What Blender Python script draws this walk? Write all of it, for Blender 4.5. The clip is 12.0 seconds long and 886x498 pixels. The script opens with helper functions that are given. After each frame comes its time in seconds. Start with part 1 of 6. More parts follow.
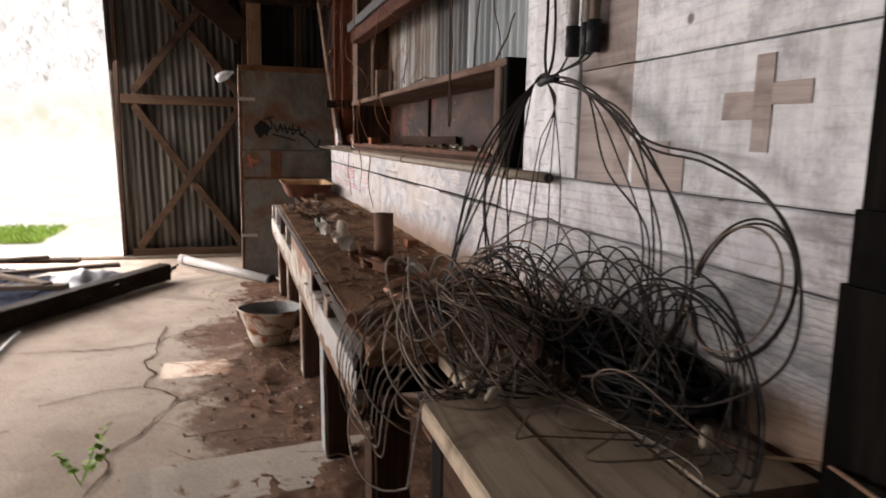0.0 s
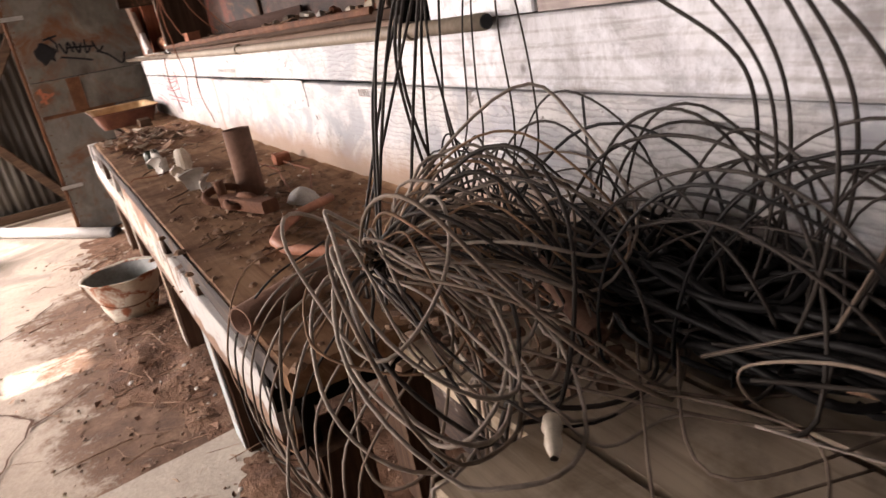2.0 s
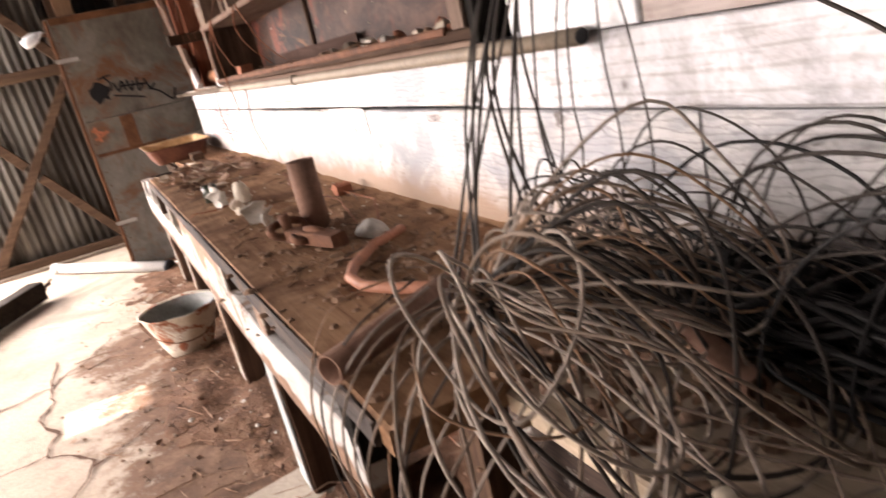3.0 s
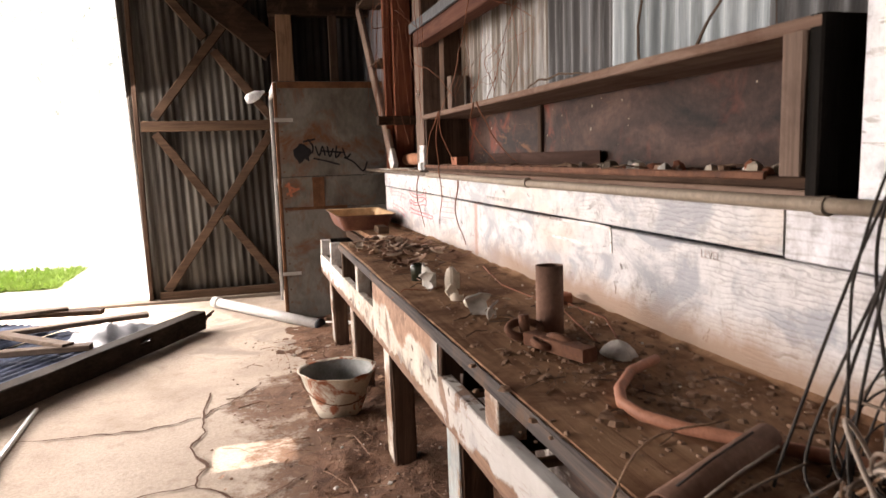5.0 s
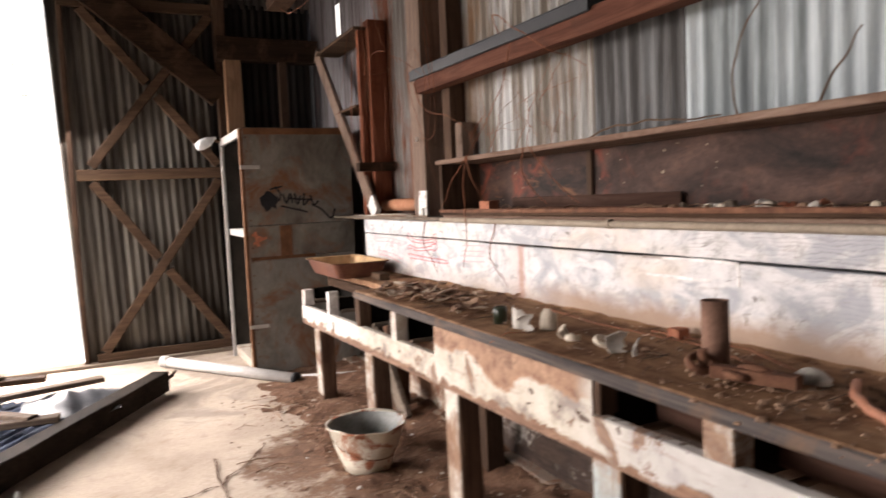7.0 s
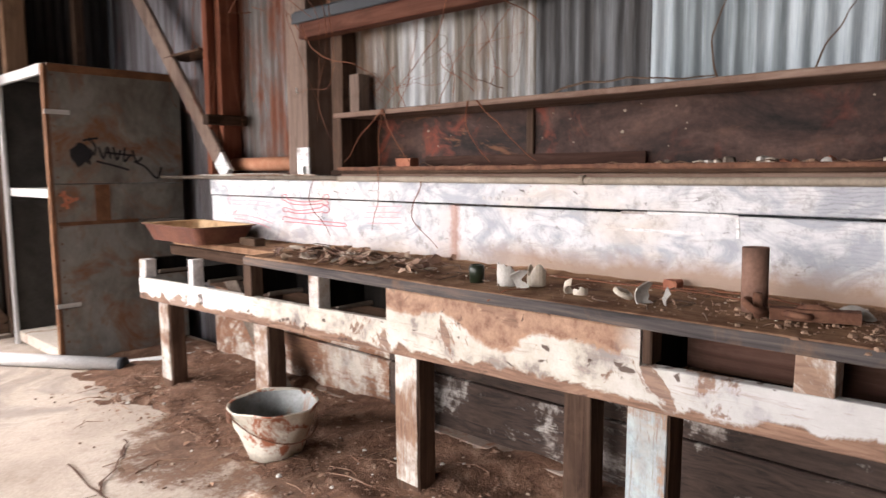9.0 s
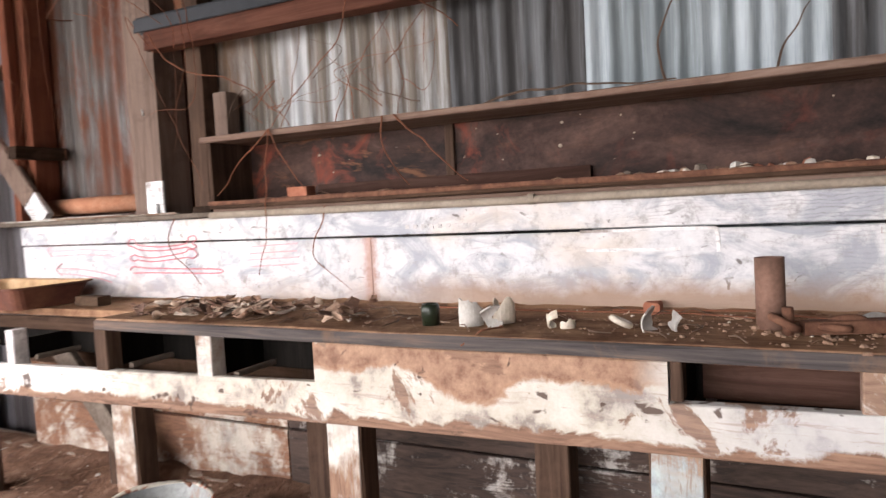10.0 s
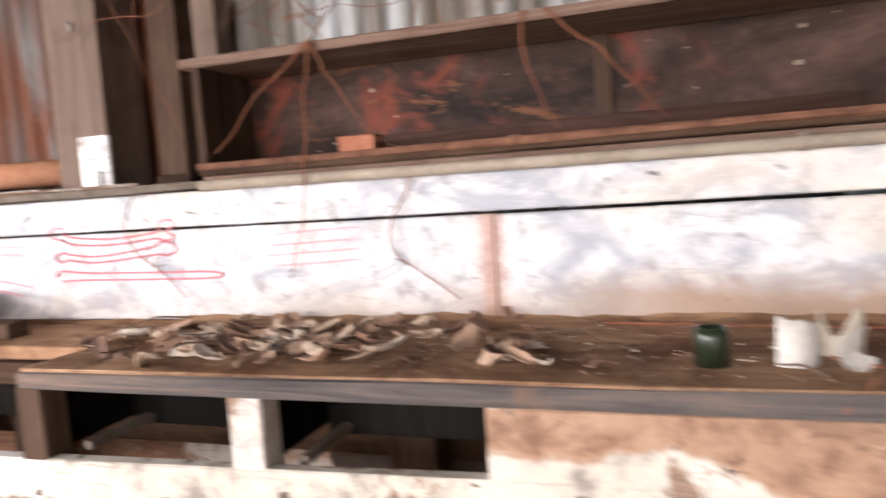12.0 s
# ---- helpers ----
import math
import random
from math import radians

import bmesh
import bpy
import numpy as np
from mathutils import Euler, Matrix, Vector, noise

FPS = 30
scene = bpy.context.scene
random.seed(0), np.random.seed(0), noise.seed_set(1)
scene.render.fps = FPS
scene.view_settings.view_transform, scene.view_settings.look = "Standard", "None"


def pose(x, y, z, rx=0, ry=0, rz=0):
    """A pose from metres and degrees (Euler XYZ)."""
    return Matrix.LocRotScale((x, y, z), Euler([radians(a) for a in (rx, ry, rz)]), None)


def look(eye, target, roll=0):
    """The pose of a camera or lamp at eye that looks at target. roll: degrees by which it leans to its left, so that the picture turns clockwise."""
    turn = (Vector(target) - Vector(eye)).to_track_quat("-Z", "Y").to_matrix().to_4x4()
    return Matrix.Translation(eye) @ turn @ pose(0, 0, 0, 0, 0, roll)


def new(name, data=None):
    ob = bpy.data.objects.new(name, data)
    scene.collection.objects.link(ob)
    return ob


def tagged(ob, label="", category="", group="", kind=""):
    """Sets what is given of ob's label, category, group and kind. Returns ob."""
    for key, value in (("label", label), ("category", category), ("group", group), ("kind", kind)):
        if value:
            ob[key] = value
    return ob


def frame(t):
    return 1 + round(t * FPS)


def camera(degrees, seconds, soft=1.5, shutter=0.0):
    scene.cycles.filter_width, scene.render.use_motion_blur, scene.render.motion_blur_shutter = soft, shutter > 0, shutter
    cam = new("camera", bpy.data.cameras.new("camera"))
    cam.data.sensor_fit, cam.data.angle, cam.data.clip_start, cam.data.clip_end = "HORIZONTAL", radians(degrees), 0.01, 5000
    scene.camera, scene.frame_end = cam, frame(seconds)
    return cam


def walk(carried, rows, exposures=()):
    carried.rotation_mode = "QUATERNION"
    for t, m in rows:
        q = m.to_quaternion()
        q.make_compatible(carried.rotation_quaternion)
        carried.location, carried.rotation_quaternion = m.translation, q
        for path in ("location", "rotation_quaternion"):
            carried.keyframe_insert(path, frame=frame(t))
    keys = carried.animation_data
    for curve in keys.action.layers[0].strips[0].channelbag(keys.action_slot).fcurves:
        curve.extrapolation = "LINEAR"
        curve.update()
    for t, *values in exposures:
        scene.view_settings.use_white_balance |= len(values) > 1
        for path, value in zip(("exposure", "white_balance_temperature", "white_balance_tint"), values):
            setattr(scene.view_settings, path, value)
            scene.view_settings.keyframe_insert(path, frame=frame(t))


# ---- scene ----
cam = camera(65.1, 12.0, 1.5, 0.4)
PATH = [
    (0, (0.549, 1.112, 1.381), (1.112, 3.005, 1.069), 1.1),
    (0.5, (0.585, 1.268, 1.373), (1.061, 3.194, 1.123), -3.4),
    (1, (0.681, 1.465, 1.375), (1.07, 3.41, 1.117), 0.1),
    (1.5, (0.709, 1.607, 1.351), (1.354, 3.409, 0.771), -4.0),
    (2, (0.661, 1.769, 1.337), (1.509, 3.45, 0.662), -10.4),
    (2.5, (0.65, 1.846, 1.317), (1.554, 3.49, 0.624), -11.9),
    (3, (0.631, 1.896, 1.342), (1.4, 3.644, 0.75), -12.9),
    (3.5, (0.597, 1.934, 1.367), (1.207, 3.79, 0.941), -11.4),
    (5.3, (0.265, 2.093, 1.401), (0.859, 3.992, 1.196), 0.4),
    (5.5, (0.221, 2.129, 1.408), (0.878, 4.014, 1.287), 1.3),
    (6, (0.045, 2.22, 1.421), (0.805, 4.069, 1.485), 1.2),
    (6.5, (-0.097, 2.338, 1.414), (0.684, 4.178, 1.379), 1.9),
    (7, (-0.417, 2.335, 1.412), (0.448, 4.132, 1.264), -2.5),
    (7.2, (-0.55, 2.34, 1.44), (0.213, 4.182, 1.285), -2.4),
    (8.8, (-1.0, 2.924, 1.295), (0.361, 4.377, 1.103), 1.1),
    (9, (-1.005, 3.023, 1.32), (0.444, 4.383, 1.097), -0.3),
    (9.5, (-0.934, 3.348, 1.332), (0.647, 4.553, 1.118), -2.2),
    (10, (-0.933, 3.662, 1.274), (0.841, 4.576, 1.15), -2.9),
    (10.5, (-0.765, 3.903, 1.314), (1.079, 4.658, 1.143), -3.6),
    (11, (-0.6, 4.207, 1.24), (1.324, 4.728, 1.071), -1.3),
    (11.5, (-0.457, 4.476, 1.241), (1.509, 4.747, 0.997), -3.0),
    (12, (-0.284, 4.744, 1.238), (1.606, 5.376, 1.059), -3.8),
]
EXPOSURES = [(0.0, -0.28, 6900, 19), (0.5, -0.02, 6850, 19), (1.0, 0.1, 6800, 20), (1.5, 0.2, 7000, 22), (2.0, 0.64, 7200, 23), (2.5, 1.08, 7200, 23), (3.5, 1.05, 7250, 22), (5.5, 0.22, 7200, 20), (6.0, 0.17, 7250, 20), (6.5, 0.2, 7100, 20), (7.0, 0.35, 7000, 19), (9.0, 0.42, 6450, 17), (11.0, 0.48, 6400, 17), (12.0, 0.55, 6450, 17)]
walk(cam, [(t, look(eye, target, roll)) for t, eye, target, roll in PATH], EXPOSURES)

# ---- world, sun, large lights ----
SUN_DIR = Vector((0.1, 0.3, 0.95)).normalized()
world = bpy.data.worlds.new("sky")
scene.world = world
world.use_nodes = True
wn = world.node_tree.nodes
sky = wn.new("ShaderNodeTexSky")
sky.sky_type, sky.sun_disc = "NISHITA", False
sky.sun_elevation, sky.sun_rotation = math.asin(SUN_DIR.z), radians(18)
wn["Background"].inputs["Strength"].default_value = 0.1
world.node_tree.links.new(sky.outputs[0], wn["Background"].inputs["Color"])

sun_data = bpy.data.lights.new("sun", "SUN")
sun_data.energy, sun_data.angle, sun_data.color = 5.0, radians(0.5), (1.0, 0.97, 0.92)
sun = new("sun", sun_data)
sun.matrix_world = look(SUN_DIR * 30, (0, 0, 0))


def opening_light(name, eye, target, w, h, watts, color, spread=180):
    data = bpy.data.lights.new(name, "AREA")
    data.shape, data.size, data.size_y, data.energy, data.color = "RECTANGLE", w, h, watts, color
    ob = new(name, data)
    data.spread = radians(spread)
    ob.matrix_world = look(eye, target)
    return ob


# daylight through the open side of the shed and through the doorway
opening_light("side_opening_light", (-4.66, 5.85, 1.65), (-2.0, 5.0, -1.3), 6.2, 1.8, 430, (1.0, 0.985, 0.96), 122)
opening_light("doorway_light", (-1.4, 9.65, 1.6), (-0.6, 7.6, -0.4), 1.25, 2.9, 230, (1.0, 0.985, 0.96))


# ---- materials ----
def start(name):
    m = bpy.data.materials.new(name)
    m.use_nodes = True
    nt = m.node_tree
    return m, nt, nt.nodes["Principled BSDF"]


def link(nt, a, b):
    nt.links.new(a, b)


def place(nt, stretch=(1, 1, 1)):
    g = nt.nodes.new("ShaderNodeNewGeometry")
    mp = nt.nodes.new("ShaderNodeMapping")
    mp.inputs["Scale"].default_value = stretch
    link(nt, g.outputs["Position"], mp.inputs["Vector"])
    info = nt.nodes.new("ShaderNodeObjectInfo")
    add = nt.nodes.new("ShaderNodeVectorMath")
    add.operation = "MULTIPLY_ADD"
    add.inputs[1].default_value = (1, 1, 1)
    sc = nt.nodes.new("ShaderNodeMath")
    sc.operation = "MULTIPLY"
    sc.inputs[1].default_value = 17.0
    link(nt, info.outputs["Random"], sc.inputs[0])
    link(nt, mp.outputs[0], add.inputs[0])
    link(nt, sc.outputs[0], add.inputs[2])
    return add.outputs[0], info


def noise_tex(nt, vec, scale, detail=6, rough=0.6, dist=0.0):
    n = nt.nodes.new("ShaderNodeTexNoise")
    n.inputs["Scale"].default_value, n.inputs["Detail"].default_value = scale, detail
    n.inputs["Roughness"].default_value, n.inputs["Distortion"].default_value = rough, dist
    link(nt, vec, n.inputs["Vector"])
    return n.outputs["Fac"]


def ramp(nt, fac, stops):
    r = nt.nodes.new("ShaderNodeValToRGB")
    el = r.color_ramp.elements
    while len(el) < len(stops):
        el.new(0.5)
    for e, (p, c) in zip(el, stops):
        e.position, e.color = p, (*c, 1) if len(c) == 3 else c
    link(nt, fac, r.inputs[0])
    return r.outputs[0]


def grey(nt, fac, lo, hi, a=0.0, b=1.0):
    r = nt.nodes.new("ShaderNodeMapRange")
    r.inputs["From Min"].default_value, r.inputs["From Max"].default_value = lo, hi
    r.inputs["To Min"].default_value, r.inputs["To Max"].default_value = a, b
    link(nt, fac, r.inputs["Value"])
    return r.outputs[0]


def mixc(nt, fac, a, b, blend="MIX"):
    m = nt.nodes.new("ShaderNodeMix")
    m.data_type, m.blend_type = "RGBA", blend
    for sock, val in ((m.inputs[0], fac), (m.inputs[6], a), (m.inputs[7], b)):
        if isinstance(val, (int, float)):
            sock.default_value = val
        elif isinstance(val, tuple):
            sock.default_value = (*val, 1)
        else:
            link(nt, val, sock)
    return m.outputs[2]


def maths(nt, op, a, b=0.0):
    m = nt.nodes.new("ShaderNodeMath")
    m.operation = op
    for sock, val in ((m.inputs[0], a), (m.inputs[1], b)):
        if isinstance(val, (int, float)):
            sock.default_value = val
        else:
            link(nt, val, sock)
    return m.outputs[0]


def bump(nt, bsdf, height, strength, dist=0.01):
    b = nt.nodes.new("ShaderNodeBump")
    b.inputs["Strength"].default_value, b.inputs["Distance"].default_value = strength, dist
    link(nt, height, b.inputs["Height"])
    link(nt, b.outputs[0], bsdf.inputs["Normal"])


def vary(nt, col, info, amount):
    """Lighter or darker from one object to the next."""
    f = grey(nt, info.outputs["Random"], 0, 1, 1 - amount, 1 + amount)
    h = nt.nodes.new("ShaderNodeHueSaturation")
    link(nt, f, h.inputs["Value"])
    link(nt, col, h.inputs["Color"])
    return h.outputs[0]


def mat_mixed(name, cols, scale=5, stretch=(1, 1, 1), rough=0.75, metal=0.0, bumps=0.3, fine=70, patch=None,
              patch_at=(0.55, 0.65), patch_scale=3, rnd=0.12, bdist=0.006):
    """Two scales of mottling, with patches of another colour."""
    m, nt, bs = start(name)
    vec, info = place(nt, stretch)
    plain, _ = place(nt)
    n1 = noise_tex(nt, vec, scale, 8, 0.65, 0.4)
    k = len(cols)
    col = ramp(nt, n1, [(0.3 + 0.4 * i / max(1, k - 1), c) for i, c in enumerate(cols)])
    n2 = noise_tex(nt, vec, fine, 4, 0.7)
    col = mixc(nt, 0.5, col, ramp(nt, n2, [(0.3, (0.55, 0.55, 0.55)), (0.7, (1.15, 1.15, 1.15))]), "MULTIPLY")
    if patch:
        n3 = noise_tex(nt, plain, patch_scale, 9, 0.7, 0.6)
        col = mixc(nt, grey(nt, n3, *patch_at), col, patch)
    link(nt, vary(nt, col, info, rnd), bs.inputs["Base Color"])
    bs.inputs["Metallic"].default_value = metal
    link(nt, grey(nt, n1, 0.3, 0.7, rough - 0.1, min(1, rough + 0.1)), bs.inputs["Roughness"])
    bs.inputs["Specular IOR Level"].default_value = 0.5 if rough < 0.5 else 0.15
    bump(nt, bs, maths(nt, "ADD", n2, maths(nt, "MULTIPLY", n1, 2.0)), bumps, bdist)
    return m


def mat_wood(name, cols, axis="y", rough=0.78, rnd=0.18, grime=(0.1, 0.06, 0.04), grime_at=(0.5, 0.75), bumps=0.5):
    """Weathered wood with the grain along one axis and grime in blots."""
    s = {"x": (0.06, 1, 1), "y": (1, 0.06, 1), "z": (1, 1, 0.06)}[axis]
    m, nt, bs = start(name)
    vec, info = place(nt, s)
    plain, _ = place(nt)
    grain = noise_tex(nt, vec, 26, 8, 0.7, 1.2)
    broad = noise_tex(nt, vec, 5, 4, 0.6, 0.5)
    f = maths(nt, "ADD", maths(nt, "MULTIPLY", grain, 0.6), maths(nt, "MULTIPLY", broad, 0.4))
    k = len(cols)
    col = ramp(nt, f, [(0.36 + 0.28 * i / max(1, k - 1), c) for i, c in enumerate(cols)])
    blot = noise_tex(nt, plain, 4.5, 9, 0.7, 0.5)
    col = mixc(nt, grey(nt, blot, *grime_at, 0, 0.85), col, grime)
    link(nt, vary(nt, col, info, rnd), bs.inputs["Base Color"])
    bs.inputs["Roughness"].default_value = rough
    bs.inputs["Specular IOR Level"].default_value = 0.04
    bump(nt, bs, grain, bumps, 0.004)
    return m


def mat_paint(name, paint, wood, peel=(0.56, 0.6), axis="y", rough=0.6, gw=0.18, fine=30, bscale=2.3, bdet=9, dirt=(0.3, 0.24, 0.19), dirt_at=(0.5, 0.72), dirt_max=0.7, grain=0.5, spots=True, dashes=0.75, rings=0.0):
    """Old brushed paint on boards: peeled through to the wood, streaked with dirt, with knots and nail holes."""
    s = {"x": (0.12, 1, 1), "y": (1, 0.12, 1), "z": (1, 1, 0.12)}[axis]
    m, nt, bs = start(name)
    vec, info = place(nt, s)
    plain, _ = place(nt)
    g = noise_tex(nt, vec, fine, 8, 0.7, 2.0)
    big = noise_tex(nt, plain, bscale, bdet, 0.62 if bdet < 8 else 0.68, 0.5)
    mid = noise_tex(nt, plain, 7.0, 9, 0.72, 0.8)
    woodcol = ramp(nt, g, [(0.35, wood[0]), (0.65, wood[1])])
    paintcol = mixc(nt, 0.7, paint, ramp(nt, noise_tex(nt, plain, 10, 10, 0.78), [(0.38, (0.5, 0.49, 0.49)), (0.47, (0.86, 0.85, 0.84)), (0.56, (1.06, 1.05, 1.03))]), "MULTIPLY")
    drip, _ = place(nt, (1, 1, 0.1))
    paintcol = mixc(nt, 0.35, paintcol, ramp(nt, noise_tex(nt, drip, 14, 8, 0.7), [(0.4, (0.55, 0.52, 0.5)), (0.52, (1.03, 1.03, 1.02))]), "MULTIPLY")
    lines = noise_tex(nt, vec, fine * 2.2, 6, 0.6, 1.0)
    paintcol = mixc(nt, maths(nt, "MULTIPLY", grey(nt, lines, 0.57, 0.64), grey(nt, mid, 0.4, 0.6, 0.1, dashes)), paintcol, tuple(0.8 * c for c in wood[0]))
    if rings:
        w = nt.nodes.new("ShaderNodeTexWave")
        w.bands_direction = "Z"
        for key, val in (("Scale", 13.0), ("Distortion", 9.0), ("Detail", 4.0), ("Detail Scale", 0.6), ("Detail Roughness", 0.55)):
            w.inputs[key].default_value = val
        link(nt, vec, w.inputs["Vector"])
        paintcol = mixc(nt, maths(nt, "MULTIPLY", grey(nt, w.outputs["Fac"], 0.82, 1.0), grey(nt, mid, 0.38, 0.6, 0.15 * rings, rings)), paintcol, (0.2, 0.17, 0.155))
    paintcol = mixc(nt, grey(nt, mid, *dirt_at, 0, dirt_max), paintcol, dirt)
    bare = grey(nt, maths(nt, "ADD", maths(nt, "MULTIPLY", big, 0.88 - gw), maths(nt, "ADD", maths(nt, "MULTIPLY", g, gw), maths(nt, "MULTIPLY", mid, 0.12))), *peel)
    col = mixc(nt, bare, paintcol, woodcol)
    if spots:
        v = nt.nodes.new("ShaderNodeTexVoronoi")
        v.inputs["Scale"].default_value = 7.0
        link(nt, plain, v.inputs["Vector"])
        col = mixc(nt, grey(nt, v.outputs["Distance"], 0.09, 0.05, 0, 0.8), col, (0.06, 0.04, 0.03))
    link(nt, vary(nt, col, info, 0.06), bs.inputs["Base Color"])
    link(nt, grey(nt, bare, 0, 1, rough, 0.8), bs.inputs["Roughness"])
    bs.inputs["Specular IOR Level"].default_value = 0.2
    bump(nt, bs, maths(nt, "SUBTRACT", maths(nt, "MULTIPLY", g, grain), bare), 0.45, 0.004)
    return m


def mat_iron(name, base, dark, rust, rust_at, rough=0.55, metal=0.15, streak=6.0):
    """Galvanised iron, streaked downwards, with rust."""
    m, nt, bs = start(name)
    vec, info = place(nt, (1, 1, 0.05))
    plain, _ = place(nt, (1, 1, 0.35))
    s1 = noise_tex(nt, vec, streak, 6, 0.6)
    s2 = noise_tex(nt, vec, streak * 5, 8, 0.75)
    f = maths(nt, "ADD", maths(nt, "MULTIPLY", s1, 0.65), maths(nt, "MULTIPLY", s2, 0.35))
    col = ramp(nt, f, [(0.39, tuple(0.7 * c for c in dark)), (0.47, dark), (0.52, tuple(0.5 * (a + b) for a, b in zip(base, dark))), (0.6, base)])
    r = noise_tex(nt, plain, 2.6, 9, 0.7, 0.5)
    rr = grey(nt, maths(nt, "ADD", maths(nt, "MULTIPLY", r, 0.6), maths(nt, "MULTIPLY", s1, 0.4)), *rust_at)
    col = mixc(nt, rr, col, mixc(nt, s2, rust, tuple(0.45 * c for c in rust)))
    link(nt, vary(nt, col, info, 0.08), bs.inputs["Base Color"])
    link(nt, grey(nt, rr, 0, 1, metal, 0), bs.inputs["Metallic"])
    link(nt, grey(nt, rr, 0, 1, rough, 0.85), bs.inputs["Roughness"])
    bs.inputs["Specular IOR Level"].default_value = 0.2
    bump(nt, bs, s2, 0.15, 0.003)
    return m


def mat_distance_glow():
    """Glowing distance: blown-out daylight, faint foliage and a low green band put in as emission."""
    m, nt, bs = start("distant_glow")
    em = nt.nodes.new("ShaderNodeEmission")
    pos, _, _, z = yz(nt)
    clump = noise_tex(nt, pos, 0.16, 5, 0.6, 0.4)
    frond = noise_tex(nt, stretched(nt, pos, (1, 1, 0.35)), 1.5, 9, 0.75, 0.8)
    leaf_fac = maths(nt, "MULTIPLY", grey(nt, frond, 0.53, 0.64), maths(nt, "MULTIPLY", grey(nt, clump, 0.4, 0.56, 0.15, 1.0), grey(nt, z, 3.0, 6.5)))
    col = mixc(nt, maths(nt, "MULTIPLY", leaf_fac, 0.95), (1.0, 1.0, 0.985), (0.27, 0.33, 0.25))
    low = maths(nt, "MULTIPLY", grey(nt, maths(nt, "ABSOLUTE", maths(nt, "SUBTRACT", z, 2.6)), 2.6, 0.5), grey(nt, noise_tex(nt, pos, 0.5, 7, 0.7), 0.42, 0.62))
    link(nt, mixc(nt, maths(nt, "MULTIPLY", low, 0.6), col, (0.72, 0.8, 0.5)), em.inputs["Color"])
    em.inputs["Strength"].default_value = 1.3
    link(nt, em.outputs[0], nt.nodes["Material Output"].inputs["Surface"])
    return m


def mat_plain(name, color, rough=0.6, metal=0.0, amount=0.2, scale=25, bumps=0.15):
    lo = tuple(c * (1 - amount) for c in color)
    hi = tuple(min(1, c * (1 + amount)) for c in color)
    return mat_mixed(name, [lo, hi], scale, rough=rough, metal=metal, bumps=bumps, fine=scale * 6, rnd=0.08, bdist=0.003)


WHITE = mat_paint("white_painted_board", (0.69, 0.67, 0.65), ((0.26, 0.2, 0.165), (0.42, 0.34, 0.28)), (0.57, 0.625), dirt=(0.27, 0.245, 0.235), dirt_at=(0.43, 0.66), dirt_max=0.85)
WHITE_RUBBED = mat_paint("white_paint_rubbed_to_grain", (0.72, 0.71, 0.705), ((0.14, 0.115, 0.1), (0.36, 0.31, 0.28)), (0.52, 0.57), dirt=(0.32, 0.28, 0.25), dirt_at=(0.48, 0.72), rough=0.5, grain=1.2, rings=0.3)
WHITE_GRAIN = mat_paint("white_paint_over_open_grain", (0.86, 0.89, 0.93), ((0.16, 0.12, 0.1), (0.36, 0.3, 0.27)), (0.585, 0.64), gw=0.2, fine=42, dirt=(0.5, 0.48, 0.47), dirt_at=(0.5, 0.75), dirt_max=0.4, grain=1.2, dashes=0.12, rings=0.16)
GREY_GRAIN = mat_paint("grey_rubbed_open_grain", (0.66, 0.67, 0.71), ((0.15, 0.13, 0.12), (0.36, 0.33, 0.32)), (0.51, 0.6), gw=0.4, fine=26, dashes=0.35, rings=0.5, dirt=(0.25, 0.23, 0.22), dirt_at=(0.45, 0.7), rough=0.36, grain=1.6)
WHITE_CLEAN = mat_paint("white_painted_sheet", (0.84, 0.87, 0.91), ((0.3, 0.25, 0.2), (0.5, 0.45, 0.4)), (0.7, 0.75), dirt_at=(0.6, 0.85), dirt_max=0.35, spots=False)
CREAM = mat_paint("cream_paint_worn_to_wood", (0.53, 0.505, 0.465), ((0.15, 0.09, 0.064), (0.28, 0.185, 0.13)), (0.485, 0.53), gw=0.08, bscale=2.4, bdet=9, dashes=0.4, dirt=(0.34, 0.235, 0.17), dirt_at=(0.45, 0.7))
LEG_WHITE = mat_paint("leg_paint_worn", (0.52, 0.49, 0.44), ((0.12, 0.065, 0.045), (0.25, 0.155, 0.1)), (0.46, 0.54), "z", bscale=2.6, bdet=6, dirt_at=(0.45, 0.7))
LEG_BLUE = mat_paint("leg_blue_grey_paint", (0.33, 0.385, 0.4), ((0.16, 0.1, 0.07), (0.3, 0.2, 0.14)), (0.52, 0.57), "z", dirt_at=(0.45, 0.7))
BARE = mat_wood("bare_brown_board", [(0.31, 0.26, 0.24), (0.46, 0.4, 0.375), (0.58, 0.52, 0.495)], rnd=0.05, grime=(0.2, 0.15, 0.13))
DUSTY = mat_wood("dusty_bench_top", [(0.2, 0.105, 0.06), (0.34, 0.2, 0.118), (0.46, 0.295, 0.19)], grime=(0.11, 0.05, 0.028), grime_at=(0.44, 0.62))
EDGE = mat_wood("dark_worn_edge", [(0.035, 0.031, 0.031), (0.075, 0.064, 0.06), (0.15, 0.105, 0.08)], rough=0.75, grime=(0.15, 0.09, 0.055), grime_at=(0.55, 0.75))
PALE_TOP = mat_wood("pale_worn_plywood", [(0.27, 0.21, 0.15), (0.48, 0.39, 0.295), (0.6, 0.5, 0.395)], grime=(0.13, 0.09, 0.06), grime_at=(0.5, 0.72), bumps=0.25)
DARK_Y = mat_wood("dark_timber_y", [(0.025, 0.014, 0.01), (0.05, 0.029, 0.019), (0.085, 0.05, 0.033)])
